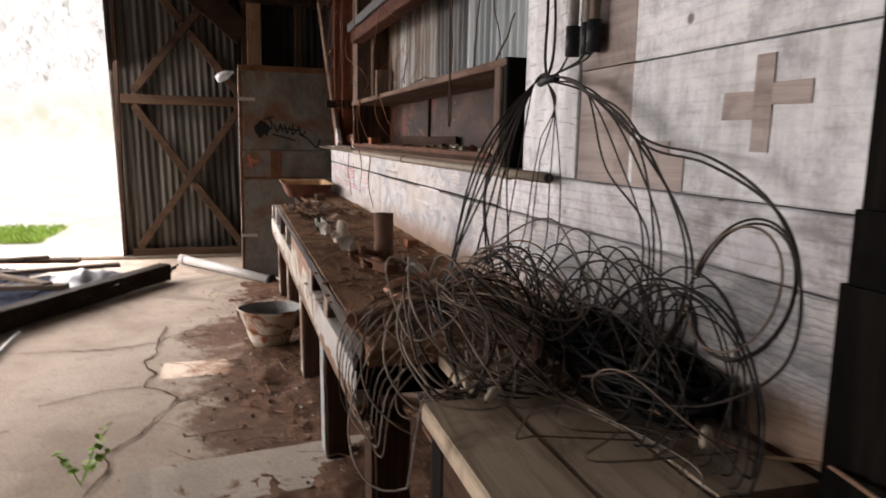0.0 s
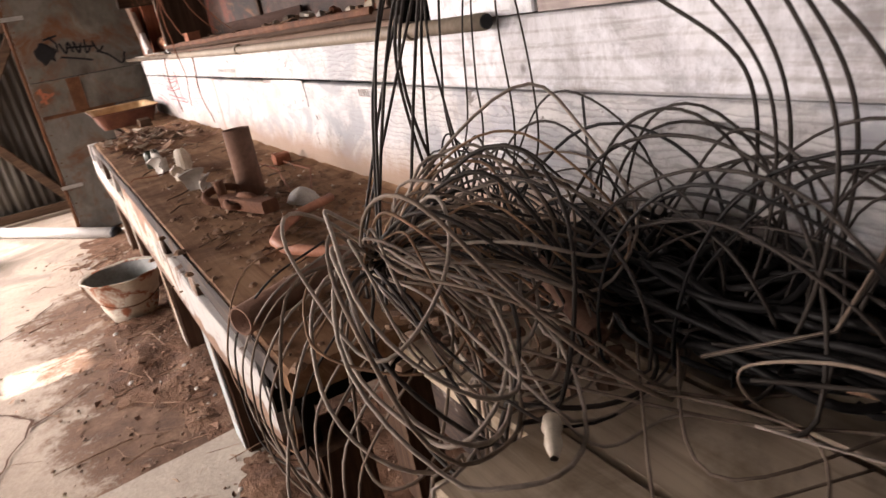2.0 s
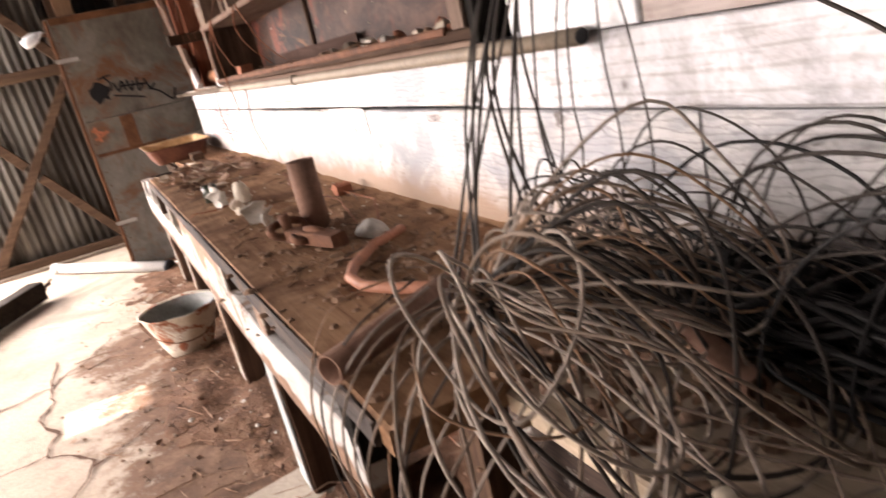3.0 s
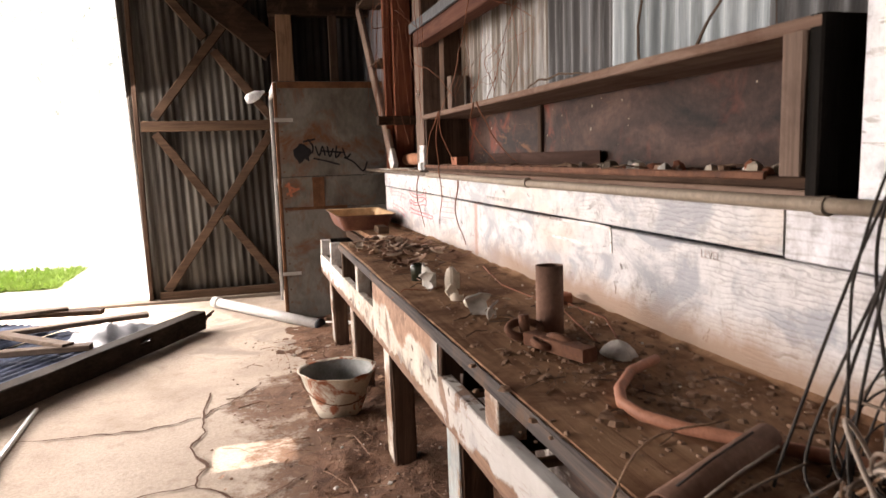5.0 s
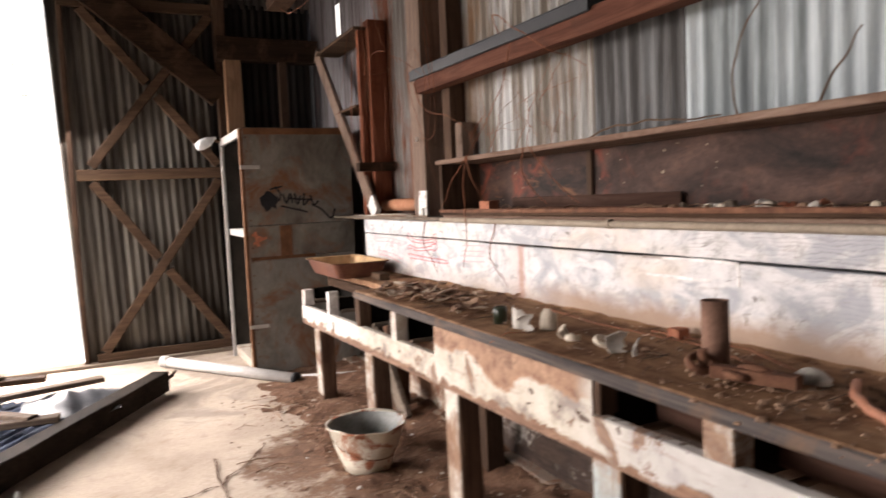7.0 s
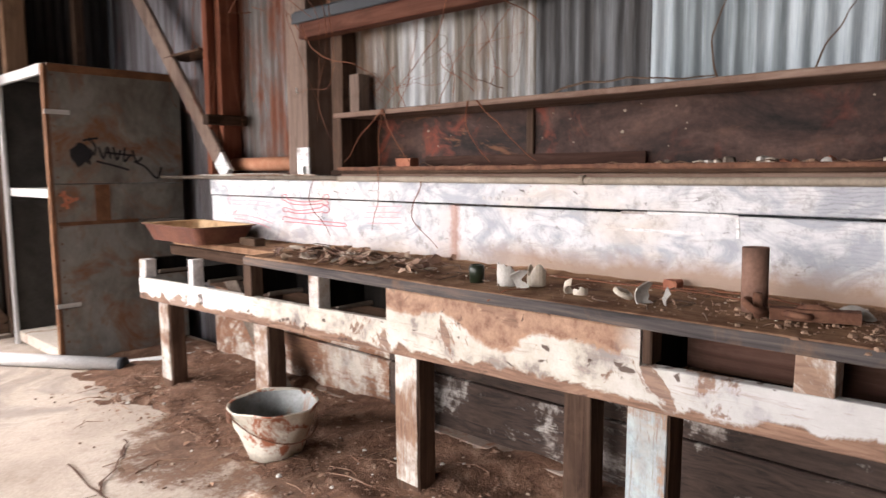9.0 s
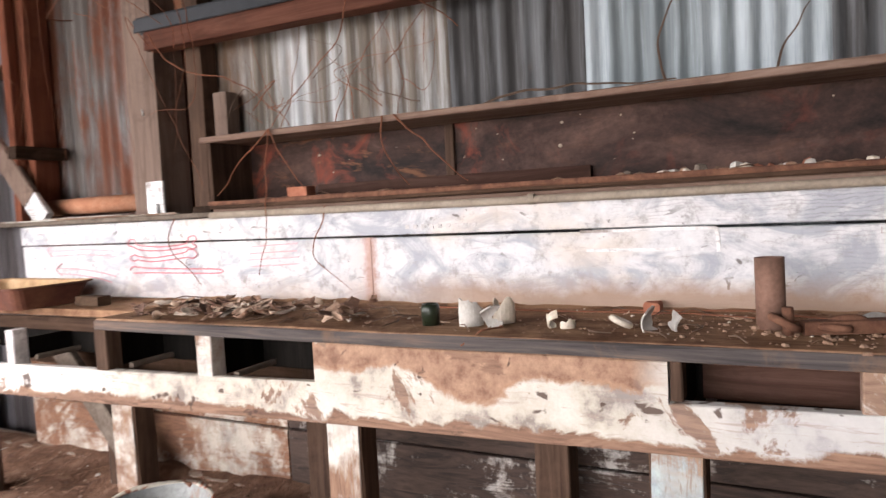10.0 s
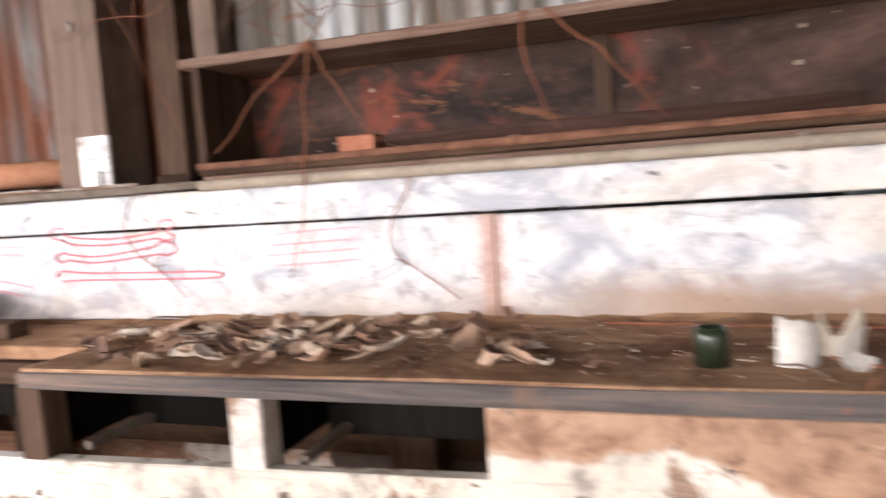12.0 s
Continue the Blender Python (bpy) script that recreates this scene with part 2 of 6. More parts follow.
DARK_Z = mat_wood("dark_timber_z", [(0.028, 0.017, 0.013), (0.06, 0.037, 0.026), (0.1, 0.064, 0.045)], "z")
DARK_X = mat_wood("dark_timber_x", [(0.015, 0.0095, 0.0065), (0.03, 0.018, 0.012), (0.055, 0.034, 0.023)], "x")
BROWN_X = mat_wood("brown_timber_x", [(0.038, 0.024, 0.017), (0.072, 0.045, 0.03), (0.12, 0.076, 0.05)], "x")
BROWN_Z = mat_wood("brown_timber_z", [(0.16, 0.09, 0.055), (0.26, 0.155, 0.095), (0.34, 0.21, 0.14)], "z")
# near-black: the shade of recesses and unlit faces is put into this colour
BLACK_Z = mat_wood("shade_black_timber", [(0.004, 0.0035, 0.003), (0.008, 0.007, 0.006), (0.016, 0.013, 0.011)], "z", grime=(0.004, 0.003, 0.003))
CHAR_Y = mat_wood("dark_weathered_beam", [(0.012, 0.009, 0.008), (0.024, 0.018, 0.014), (0.04, 0.03, 0.024)], grime=(0.011, 0.008, 0.007))
RED_Y = mat_wood("red_brown_beam", [(0.055, 0.022, 0.015), (0.1, 0.04, 0.027), (0.15, 0.068, 0.045)], grime=(0.07, 0.035, 0.025))
DRAWER_BACK = mat_wood("dark_drawer_back", [(0.03, 0.015, 0.011), (0.05, 0.026, 0.019), (0.08, 0.045, 0.034)], grime=(0.03, 0.018, 0.014))
RED_Z = mat_wood("red_brown_post", [(0.09, 0.03, 0.018), (0.15, 0.052, 0.03), (0.2, 0.08, 0.048)], "z", grime=(0.08, 0.03, 0.02))
GREY_WOOD = mat_wood("grey_weathered_wood", [(0.09, 0.07, 0.056), (0.16, 0.128, 0.102), (0.22, 0.18, 0.148)], "x", grime=(0.08, 0.058, 0.042))
FALLEN = mat_wood("fallen_plank_wood", [(0.05, 0.036, 0.028), (0.1, 0.074, 0.057), (0.16, 0.12, 0.095)], "x", grime=(0.04, 0.028, 0.02))
IRON_CLEAN = mat_iron("galvanised_iron_clean", (0.44, 0.49, 0.51), (0.2, 0.23, 0.24), (0.28, 0.17, 0.1), (0.57, 0.7))
IRON_DIRTY = mat_iron("galvanised_iron_dirty", (0.14, 0.145, 0.15), (0.05, 0.048, 0.047), (0.26, 0.16, 0.09), (0.56, 0.7))
IRON_STAINED = mat_iron("galvanised_iron_stained", (0.42, 0.43, 0.43), (0.15, 0.125, 0.1), (0.27, 0.165, 0.1), (0.5, 0.62))
IRON_RUSTY = mat_iron("rusted_iron", (0.25, 0.245, 0.24), (0.1, 0.085, 0.075), (0.17, 0.062, 0.034), (0.44, 0.52), metal=0.2, streak=4.0)
IRON_DOOR = mat_iron("door_iron", (0.135, 0.125, 0.108), (0.05, 0.043, 0.036), (0.24, 0.15, 0.09), (0.6, 0.75))
IRON_PINK = mat_iron("pale_pink_iron", (0.22, 0.21, 0.225), (0.11, 0.095, 0.095), (0.5, 0.24, 0.2), (0.58, 0.7))
IRON_ROOF = mat_iron("roof_iron", (0.06, 0.055, 0.052), (0.03, 0.027, 0.025), (0.05, 0.032, 0.022), (0.5, 0.7))
IRON_BLUE = mat_iron("blue_grey_roof_sheet", (0.1, 0.125, 0.19), (0.045, 0.06, 0.1), (0.14, 0.11, 0.095), (0.66, 0.8), rough=0.85, metal=0.0)
CABINET = mat_mixed("grey_green_enamel", [(0.085, 0.075, 0.06), (0.19, 0.18, 0.158), (0.27, 0.262, 0.238)], 2.2, (1, 1, 0.6), 0.5, 0.1, 0.2, 26, (0.17, 0.085, 0.045), (0.5, 0.64), 2.8)
CAB_RUST = mat_mixed("rusted_cabinet_strip", [(0.08, 0.038, 0.02), (0.14, 0.065, 0.033), (0.2, 0.1, 0.052)], 8, rough=0.8)
RUST = mat_mixed("rusted_steel", [(0.07, 0.033, 0.022), (0.14, 0.065, 0.04), (0.21, 0.105, 0.065)], 14, rough=0.85, metal=0.1, bumps=0.5)
RUST_PIPE = mat_mixed("rusted_pipe", [(0.16, 0.09, 0.065), (0.22, 0.125, 0.09), (0.27, 0.16, 0.12)], 10, rough=0.85, metal=0.1)
RUST_ORANGE = mat_mixed("orange_rust", [(0.3, 0.12, 0.07), (0.4, 0.18, 0.1), (0.46, 0.24, 0.15)], 8, rough=0.85)
TRAY = mat_mixed("rusted_tray", [(0.09, 0.035, 0.025), (0.15, 0.06, 0.04), (0.22, 0.1, 0.06)], 6, rough=0.6, metal=0.2)
TRAY_IN = mat_mixed("tan_tray_inside", [(0.34, 0.2, 0.1), (0.5, 0.32, 0.17), (0.62, 0.43, 0.26)], 8, rough=0.7)
HOSE = mat_plain("terracotta_rubber", (0.36, 0.16, 0.1), 0.6)
BUCKET = mat_mixed("dented_bucket_enamel", [(0.5, 0.46, 0.38), (0.6, 0.56, 0.47)], 5, rough=0.6, patch=(0.27, 0.1, 0.055), patch_at=(0.52, 0.58), patch_scale=6)
BUCKET_IN = mat_mixed("bucket_zinc", [(0.16, 0.16, 0.15), (0.3, 0.31, 0.3)], 9, rough=0.6, metal=0.2, patch=(0.2, 0.1, 0.06), patch_at=(0.54, 0.66), patch_scale=7)
CABLE = mat_plain("black_cable", (0.036, 0.029, 0.025), 0.6, amount=0.4)
HOSE_BLACK = mat_plain("black_hose", (0.011, 0.01, 0.01), 0.55, amount=0.4)
CABLE_DUSTY = mat_plain("dusty_cable", (0.18, 0.135, 0.105), 0.75, amount=0.35)
CABLE_GREY = mat_plain("grey_cable", (0.32, 0.265, 0.225), 0.7, amount=0.3)
CABLE_TAN = mat_plain("tan_cable", (0.27, 0.165, 0.105), 0.7, amount=0.3)
BLACK = mat_plain("black_plastic", (0.03, 0.032, 0.036), 0.5)
PVC = mat_mixed("white_pipe_plastic", [(0.42, 0.4, 0.38), (0.56, 0.55, 0.53)], 6, rough=0.45, rnd=0.03)
CONDUIT = mat_mixed("cream_conduit", [(0.2, 0.155, 0.115), (0.36, 0.3, 0.235)], 6, rough=0.6)
CERAMIC = mat_mixed("cream_ceramic", [(0.5, 0.42, 0.32), (0.66, 0.58, 0.47)], 12, rough=0.4)
WHITE_CHIP = mat_mixed("dusty_white_ceramic", [(0.36, 0.33, 0.29), (0.56, 0.53, 0.48)], 12, rough=0.5)
GREEN_GLASS = mat_plain("dark_green_plastic", (0.014, 0.02, 0.01), 0.35)
BRICK = mat_mixed("brick_clay", [(0.28, 0.1, 0.06), (0.36, 0.15, 0.09)], 18, rough=0.9, bumps=0.5)
LETTER_FAINT = mat_plain("nearly_gone_lettering", (0.52, 0.49, 0.47), 0.7)
BLADE = mat_mixed("sunlit_grass", [(0.48, 0.68, 0.14), (0.62, 0.8, 0.26)], 10, rough=0.6)
LETTER = mat_plain("faded_lettering", (0.4, 0.35, 0.33), 0.7)
# near-black inner panels: the cabinet's inside shade is put into the colour
CAB_IN = mat_mixed("shade_dark_cabinet_inside", [(0.02, 0.018, 0.016), (0.05, 0.044, 0.038)], 5, rough=0.8)
RED_MARK = mat_plain("faded_red_marker", (0.5, 0.17, 0.19), 0.6)
RED_FAINT = mat_plain("nearly_gone_red_marker", (0.66, 0.36, 0.37), 0.6)
SPRAY = mat_plain("black_spray_paint", (0.02, 0.02, 0.022), 0.5)
ORANGE_SPRAY = mat_plain("faded_orange_spray", (0.5, 0.18, 0.1), 0.7)
PLASTIC_BAG = mat_mixed("grey_plastic_sheet", [(0.045, 0.05, 0.058), (0.12, 0.13, 0.15)], 9, rough=0.4)
PLASTER = mat_mixed("dirty_footing", [(0.2, 0.15, 0.115), (0.32, 0.25, 0.2), (0.45, 0.38, 0.32)], 4, rough=0.9, patch=(0.24, 0.1, 0.055), patch_at=(0.52, 0.62))
BACK_BOARD = mat_paint("sooty_board", (0.42, 0.39, 0.36), ((0.022, 0.016, 0.014), (0.07, 0.045, 0.034)), (0.405, 0.45), dirt=(0.09, 0.055, 0.04), dirt_at=(0.42, 0.58))
LOW_CREAM = mat_paint("stained_low_board", (0.5, 0.45, 0.39), ((0.12, 0.06, 0.04), (0.25, 0.13, 0.075)), (0.46, 0.52), dirt=(0.25, 0.12, 0.065), dirt_at=(0.45, 0.6))
STEEL = mat_plain("zinc_strap", (0.5, 0.5, 0.48), 0.45, 0.6)
TWIG = mat_plain("dry_twig", (0.13, 0.085, 0.06), 0.85)
POST = mat_wood("grey_brown_post", [(0.1, 0.07, 0.055), (0.17, 0.12, 0.095), (0.23, 0.165, 0.13)], "z", grime=(0.06, 0.04, 0.032))
VINE = mat_plain("dry_red_vine", (0.2, 0.078, 0.043), 0.8)
LEAF = mat_mixed("dead_leaf", [(0.16, 0.08, 0.05), (0.3, 0.175, 0.115), (0.46, 0.34, 0.25)], 20, rough=0.85, rnd=0.3)
CLOD = mat_mixed("dirt_clod", [(0.19, 0.11, 0.07), (0.32, 0.21, 0.145)], 20, rough=0.95)
CRACK = mat_plain("crack_dirt", (0.11, 0.06, 0.04), 0.95)
GREEN = mat_mixed("fresh_leaf", [(0.2, 0.36, 0.05), (0.32, 0.5, 0.1)], 10, rough=0.5)


def mat_floor():
    """Pale worn concrete with drifts of red-brown dirt towards the bench, damp stains and fine speckle."""
    m, nt, bs = start("worn_concrete")
    g = nt.nodes.new("ShaderNodeNewGeometry")
    pos = g.outputs["Position"]
    sep = nt.nodes.new("ShaderNodeSeparateXYZ")
    link(nt, pos, sep.inputs[0])
    n1 = noise_tex(nt, pos, 1.3, 8, 0.6, 0.3)
    n2 = noise_tex(nt, pos, 9, 8, 0.7)
    n3 = noise_tex(nt, pos, 60, 5, 0.7)
    col = ramp(nt, n1, [(0.3, (0.35, 0.285, 0.23)), (0.5, (0.47, 0.395, 0.325)), (0.7, (0.54, 0.47, 0.395))])
    col = mixc(nt, 0.6, col, ramp(nt, n3, [(0.3, (0.62, 0.58, 0.55)), (0.6, (1.08, 1.07, 1.06))]), "MULTIPLY")
    wet = noise_tex(nt, pos, 0.9, 7, 0.65, 1.5)
    far = grey(nt, sep.outputs[1], 6.4, 7.2)
    col = mixc(nt, maths(nt, "MULTIPLY", far, grey(nt, wet, 0.52, 0.58, 0, 0.6)), col, (0.24, 0.2, 0.17))
    drift = maths(nt, "ADD", sep.outputs[0], maths(nt, "MULTIPLY", maths(nt, "SUBTRACT", n1, 0.5), 1.6))
    drift = maths(nt, "ADD", drift, maths(nt, "MULTIPLY", maths(nt, "SUBTRACT", n2, 0.5), 1.0))
    lim = grey(nt, sep.outputs[1], 6.2, 7.6, 0.0, 0.85)
    drift = maths(nt, "ADD", drift, maths(nt, "MULTIPLY", maths(nt, "SUBTRACT", n3, 0.5), 0.5))
    d = grey(nt, maths(nt, "SUBTRACT", drift, lim), 0.27, 0.47)
    dirt = ramp(nt, n2, [(0.32, (0.075, 0.036, 0.022)), (0.5, (0.15, 0.078, 0.047)), (0.72, (0.27, 0.16, 0.1))])
    dirt = mixc(nt, 0.6, dirt, ramp(nt, n3, [(0.3, (0.5, 0.5, 0.5)), (0.7, (1.2, 1.2, 1.2))]), "MULTIPLY")
    thin = grey(nt, n2, 0.54, 0.7, 0, 0.35)
    col = mixc(nt, maths(nt, "MAXIMUM", maths(nt, "MULTIPLY", d, 0.93), thin), col, dirt)
    link(nt, col, bs.inputs["Base Color"])
    bs.inputs["Roughness"].default_value = 0.85
    bs.inputs["Specular IOR Level"].default_value = 0.15
    bump(nt, bs, maths(nt, "ADD", n3, maths(nt, "MULTIPLY", n2, 2.0)), 0.4, 0.006)
    return m


def yz(nt):
    """World position split into its three coordinates, with the position itself."""
    g = nt.nodes.new("ShaderNodeNewGeometry")
    sep = nt.nodes.new("ShaderNodeSeparateXYZ")
    link(nt, g.outputs["Position"], sep.inputs[0])
    return g.outputs["Position"], sep.outputs[0], sep.outputs[1], sep.outputs[2]


def stretched(nt, pos, s):
    mp = nt.nodes.new("ShaderNodeMapping")
    mp.inputs["Scale"].default_value = s
    link(nt, pos, mp.inputs["Vector"])
    return mp.outputs[0]


def mat_wall_paint():
    """White paint on the long boards: grey smears, open grain towards one end, dust at the foot, specks, a rust run at the butt joint."""
    m, nt, bs = start("white_wall_boards")
    pos, _, y, z = yz(nt)
    along = stretched(nt, pos, (1, 0.12, 1))
    n1 = noise_tex(nt, pos, 3.2, 7, 0.62, 0.6)
    n2 = noise_tex(nt, pos, 14, 9, 0.75)
    n3 = noise_tex(nt, along, 60, 6, 0.7, 0.6)
    col = ramp(nt, n2, [(0.36, (0.3, 0.285, 0.28)), (0.47, (0.53, 0.52, 0.52)), (0.66, (0.64, 0.63, 0.62))])
    smear = noise_tex(nt, stretched(nt, pos, (1, 0.7, 1.4)), 4.5, 8, 0.66, 1.2)
    col = mixc(nt, grey(nt, smear, 0.48, 0.6, 0, 0.85), col, (0.3, 0.31, 0.34))
    warm = noise_tex(nt, stretched(nt, pos, (1, 0.5, 1)), 3.0, 5, 0.6)
    col = mixc(nt, grey(nt, warm, 0.54, 0.68, 0, 0.55), col, (0.56, 0.46, 0.36))
    w = nt.nodes.new("ShaderNodeTexWave")
    w.bands_direction = "Z"
    for key, val in (("Scale", 24.0), ("Distortion", 12.0), ("Detail", 6.0), ("Detail Scale", 1.1), ("Detail Roughness", 0.6)):
        w.inputs[key].default_value = val
    link(nt, stretched(nt, pos, (1, 0.3, 1)), w.inputs["Vector"])
    near = grey(nt, maths(nt, "ADD", y, maths(nt, "MULTIPLY", maths(nt, "SUBTRACT", n1, 0.5), 6.0)), 4.0, 3.2, 0.02, 0.46)
    col = mixc(nt, maths(nt, "MULTIPLY", grey(nt, w.outputs["Fac"], 0.7, 1.0), maths(nt, "MULTIPLY", near, grey(nt, n2, 0.35, 0.55, 0.35, 1.0))), col, (0.13, 0.115, 0.115))
    col = mixc(nt, grey(nt, n3, 0.6, 0.68, 0, 0.5), col, (0.3, 0.26, 0.24))
    fleck = noise_tex(nt, stretched(nt, pos, (1, 0.6, 1)), 26, 4, 0.6, 0.8)
    speck = maths(nt, "MULTIPLY", grey(nt, fleck, 0.63, 0.68), grey(nt, noise_tex(nt, pos, 3.5, 3), 0.42, 0.56))
    col = mixc(nt, maths(nt, "MULTIPLY", speck, 0.85), col, (0.09, 0.07, 0.06))
    joint = maths(nt, "ABSOLUTE", maths(nt, "SUBTRACT", y, 5.165))
    run = maths(nt, "ADD", joint, maths(nt, "MULTIPLY", maths(nt, "SUBTRACT", n2, 0.5), 0.12))
    below = grey(nt, z, 1.172, 1.166)
    col = mixc(nt, maths(nt, "MULTIPLY", below, grey(nt, run, 0.045, 0.012, 0, 0.8)), col, (0.34, 0.17, 0.12))
    ghost = maths(nt, "MULTIPLY", grey(nt, y, 5.35, 5.18, 0, 0.4), grey(nt, y, 5.15, 5.17))
    col = mixc(nt, maths(nt, "MULTIPLY", below, maths(nt, "MULTIPLY", ghost, grey(nt, n2, 0.4, 0.55))), col, (0.42, 0.25, 0.2))
    height = maths(nt, "ADD", z, maths(nt, "MULTIPLY", maths(nt, "SUBTRACT", n1, 0.5), 0.16))
    height = maths(nt, "ADD", height, maths(nt, "MULTIPLY", maths(nt, "SUBTRACT", n2, 0.5), 0.05))
    dust = maths(nt, "MULTIPLY", grey(nt, height, 1.03, 0.95, 0, 0.9), grey(nt, y, 5.3, 4.7, 0.3, 1.0))
    col = mixc(nt, dust, col, (0.3, 0.19, 0.125))
    link(nt, col, bs.inputs["Base Color"])
    link(nt, grey(nt, n2, 0.3, 0.7, 0.42, 0.7), bs.inputs["Roughness"])
    bs.inputs["Specular IOR Level"].default_value = 0.3
    bump(nt, bs, maths(nt, "ADD", maths(nt, "MULTIPLY", w.outputs["Fac"], maths(nt, "MULTIPLY", near, -0.8)), maths(nt, "ADD", n3, n2)), 0.35, 0.004)
    return m


def mat_front_paint():
    """The bench front: cream paint, worn brown along the lower edge, with a tan water stain that ends in a ragged drip."""
    m, nt, bs = start("worn_cream_front")
    pos, _, y, z = yz(nt)
    along = stretched(nt, pos, (1, 0.1, 1))
    n1 = noise_tex(nt, pos, 4.0, 8, 0.65, 0.5)
    n2 = noise_tex(nt, pos, 16, 9, 0.74)
    g = noise_tex(nt, along, 45, 7, 0.7, 1.0)
    paint = ramp(nt, noise_tex(nt, pos, 7, 8, 0.7), [(0.36, (0.2, 0.17, 0.15)), (0.46, (0.4, 0.36, 0.3)), (0.66, (0.53, 0.5, 0.445))])
    paint = mixc(nt, grey(nt, y, 6.0, 6.25, 0, 0.6), paint, (0.7, 0.68, 0.65))
    paint = mixc(nt, grey(nt, y, 4.15, 3.7, 0, 0.55), paint, (0.38, 0.385, 0.4))
    paint = mixc(nt, maths(nt, "MULTIPLY", grey(nt, g, 0.56, 0.64), 0.6), paint, (0.26, 0.2, 0.17))
    wood = ramp(nt, g, [(0.35, (0.11, 0.06, 0.04)), (0.65, (0.25, 0.15, 0.1))])
    tan = ramp(nt, n2, [(0.35, (0.16, 0.085, 0.055)), (0.65, (0.36, 0.225, 0.15))])
    axis = maths(nt, "ADD", maths(nt, "MULTIPLY", y, -0.02478), 0.7854)
    s = maths(nt, "SUBTRACT", z, axis)
    wav = maths(nt, "MULTIPLY", maths(nt, "SUBTRACT", n1, 0.5), 0.18)
    wob = maths(nt, "MULTIPLY", maths(nt, "SUBTRACT", n2, 0.5), 0.03)
    rag = maths(nt, "ADD", wav, wob)
    low = grey(nt, maths(nt, "ADD", s, rag), -0.03, -0.042)
    drop = maths(nt, "SUBTRACT", 0.86, z)
    lim = maths(nt, "MULTIPLY", grey(nt, maths(nt, "ABSOLUTE", maths(nt, "SUBTRACT", y, 4.52)), 0.22, 0.06), 0.07)
    top = grey(nt, maths(nt, "ADD", maths(nt, "SUBTRACT", drop, lim), rag), 0.074, 0.06)
    top = maths(nt, "MULTIPLY", top, maths(nt, "MULTIPLY", grey(nt, y, 3.95, 4.05), grey(nt, y, 5.08, 5.06)))
    blot = grey(nt, n1, 0.585, 0.61, 0, 0.9)
    col = mixc(nt, top, paint, tan)
    col = mixc(nt, maths(nt, "MAXIMUM", low, blot), col, wood)
    rim = maths(nt, "MULTIPLY", grey(nt, maths(nt, "ABSOLUTE", maths(nt, "SUBTRACT", maths(nt, "ADD", maths(nt, "SUBTRACT", drop, lim), rag), 0.066)), 0.014, 0.002, 0, 0.6), grey(nt, y, 3.95, 4.05))
    col = mixc(nt, maths(nt, "MULTIPLY", rim, grey(nt, y, 5.08, 5.06)), col, (0.3, 0.17, 0.1))
    hole = grey(nt, noise_tex(nt, stretched(nt, pos, (1, 0.8, 1)), 17, 3, 0.5, 0.6), 0.65, 0.69, 0, 0.9)
    col = mixc(nt, hole, col, (0.06, 0.035, 0.025))
    link(nt, col, bs.inputs["Base Color"])
    bs.inputs["Roughness"].default_value = 0.72
    bs.inputs["Specular IOR Level"].default_value = 0.2
    bump(nt, bs, maths(nt, "SUBTRACT", g, maths(nt, "MAXIMUM", low, top)), 0.5, 0.004)
    return m


def mat_box_back():
    """Dark brown boards, darkened partly for the shade inside the box, with red-orange stains that gather towards the
    far end.
    """
    m, nt, bs = start("stained_box_back")
    pos, _, y, z = yz(nt)
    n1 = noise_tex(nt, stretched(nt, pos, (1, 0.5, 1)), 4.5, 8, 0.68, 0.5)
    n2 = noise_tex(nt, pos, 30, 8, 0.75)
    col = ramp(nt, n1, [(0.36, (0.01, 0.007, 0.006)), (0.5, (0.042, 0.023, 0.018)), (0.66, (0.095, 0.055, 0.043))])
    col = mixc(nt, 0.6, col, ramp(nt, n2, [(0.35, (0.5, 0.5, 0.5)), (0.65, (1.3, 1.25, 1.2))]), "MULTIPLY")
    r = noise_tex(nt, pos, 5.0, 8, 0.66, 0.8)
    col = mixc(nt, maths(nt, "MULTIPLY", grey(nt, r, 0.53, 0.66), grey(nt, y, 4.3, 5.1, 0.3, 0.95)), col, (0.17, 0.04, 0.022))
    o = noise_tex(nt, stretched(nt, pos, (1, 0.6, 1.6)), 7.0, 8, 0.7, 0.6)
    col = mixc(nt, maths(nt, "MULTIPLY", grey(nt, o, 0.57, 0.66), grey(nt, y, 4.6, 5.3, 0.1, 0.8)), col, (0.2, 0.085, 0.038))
    link(nt, col, bs.inputs["Base Color"])
    bs.inputs["Roughness"].default_value = 0.75
    bs.inputs["Specular IOR Level"].default_value = 0.2
    bump(nt, bs, n2, 0.4, 0.004)
    return m


def mat_island(name, cols, rough=0.85):
    """Loose scraps, each of its own shade."""
    m, nt, bs = start(name)
    g = nt.nodes.new("ShaderNodeNewGeometry")
    k = len(cols)
    col = ramp(nt, g.outputs["Random Per Island"], [(i / (k - 1), c) for i, c in enumerate(cols)])
    n = noise_tex(nt, g.outputs["Position"], 60, 6, 0.7)
    col = mixc(nt, 0.7, col, ramp(nt, n, [(0.3, (0.5, 0.5, 0.5)), (0.7, (1.25, 1.25, 1.25))]), "MULTIPLY")
    link(nt, col, bs.inputs["Base Color"])
    bs.inputs["Roughness"].default_value = rough
    bump(nt, bs, n, 0.4, 0.003)
    return m


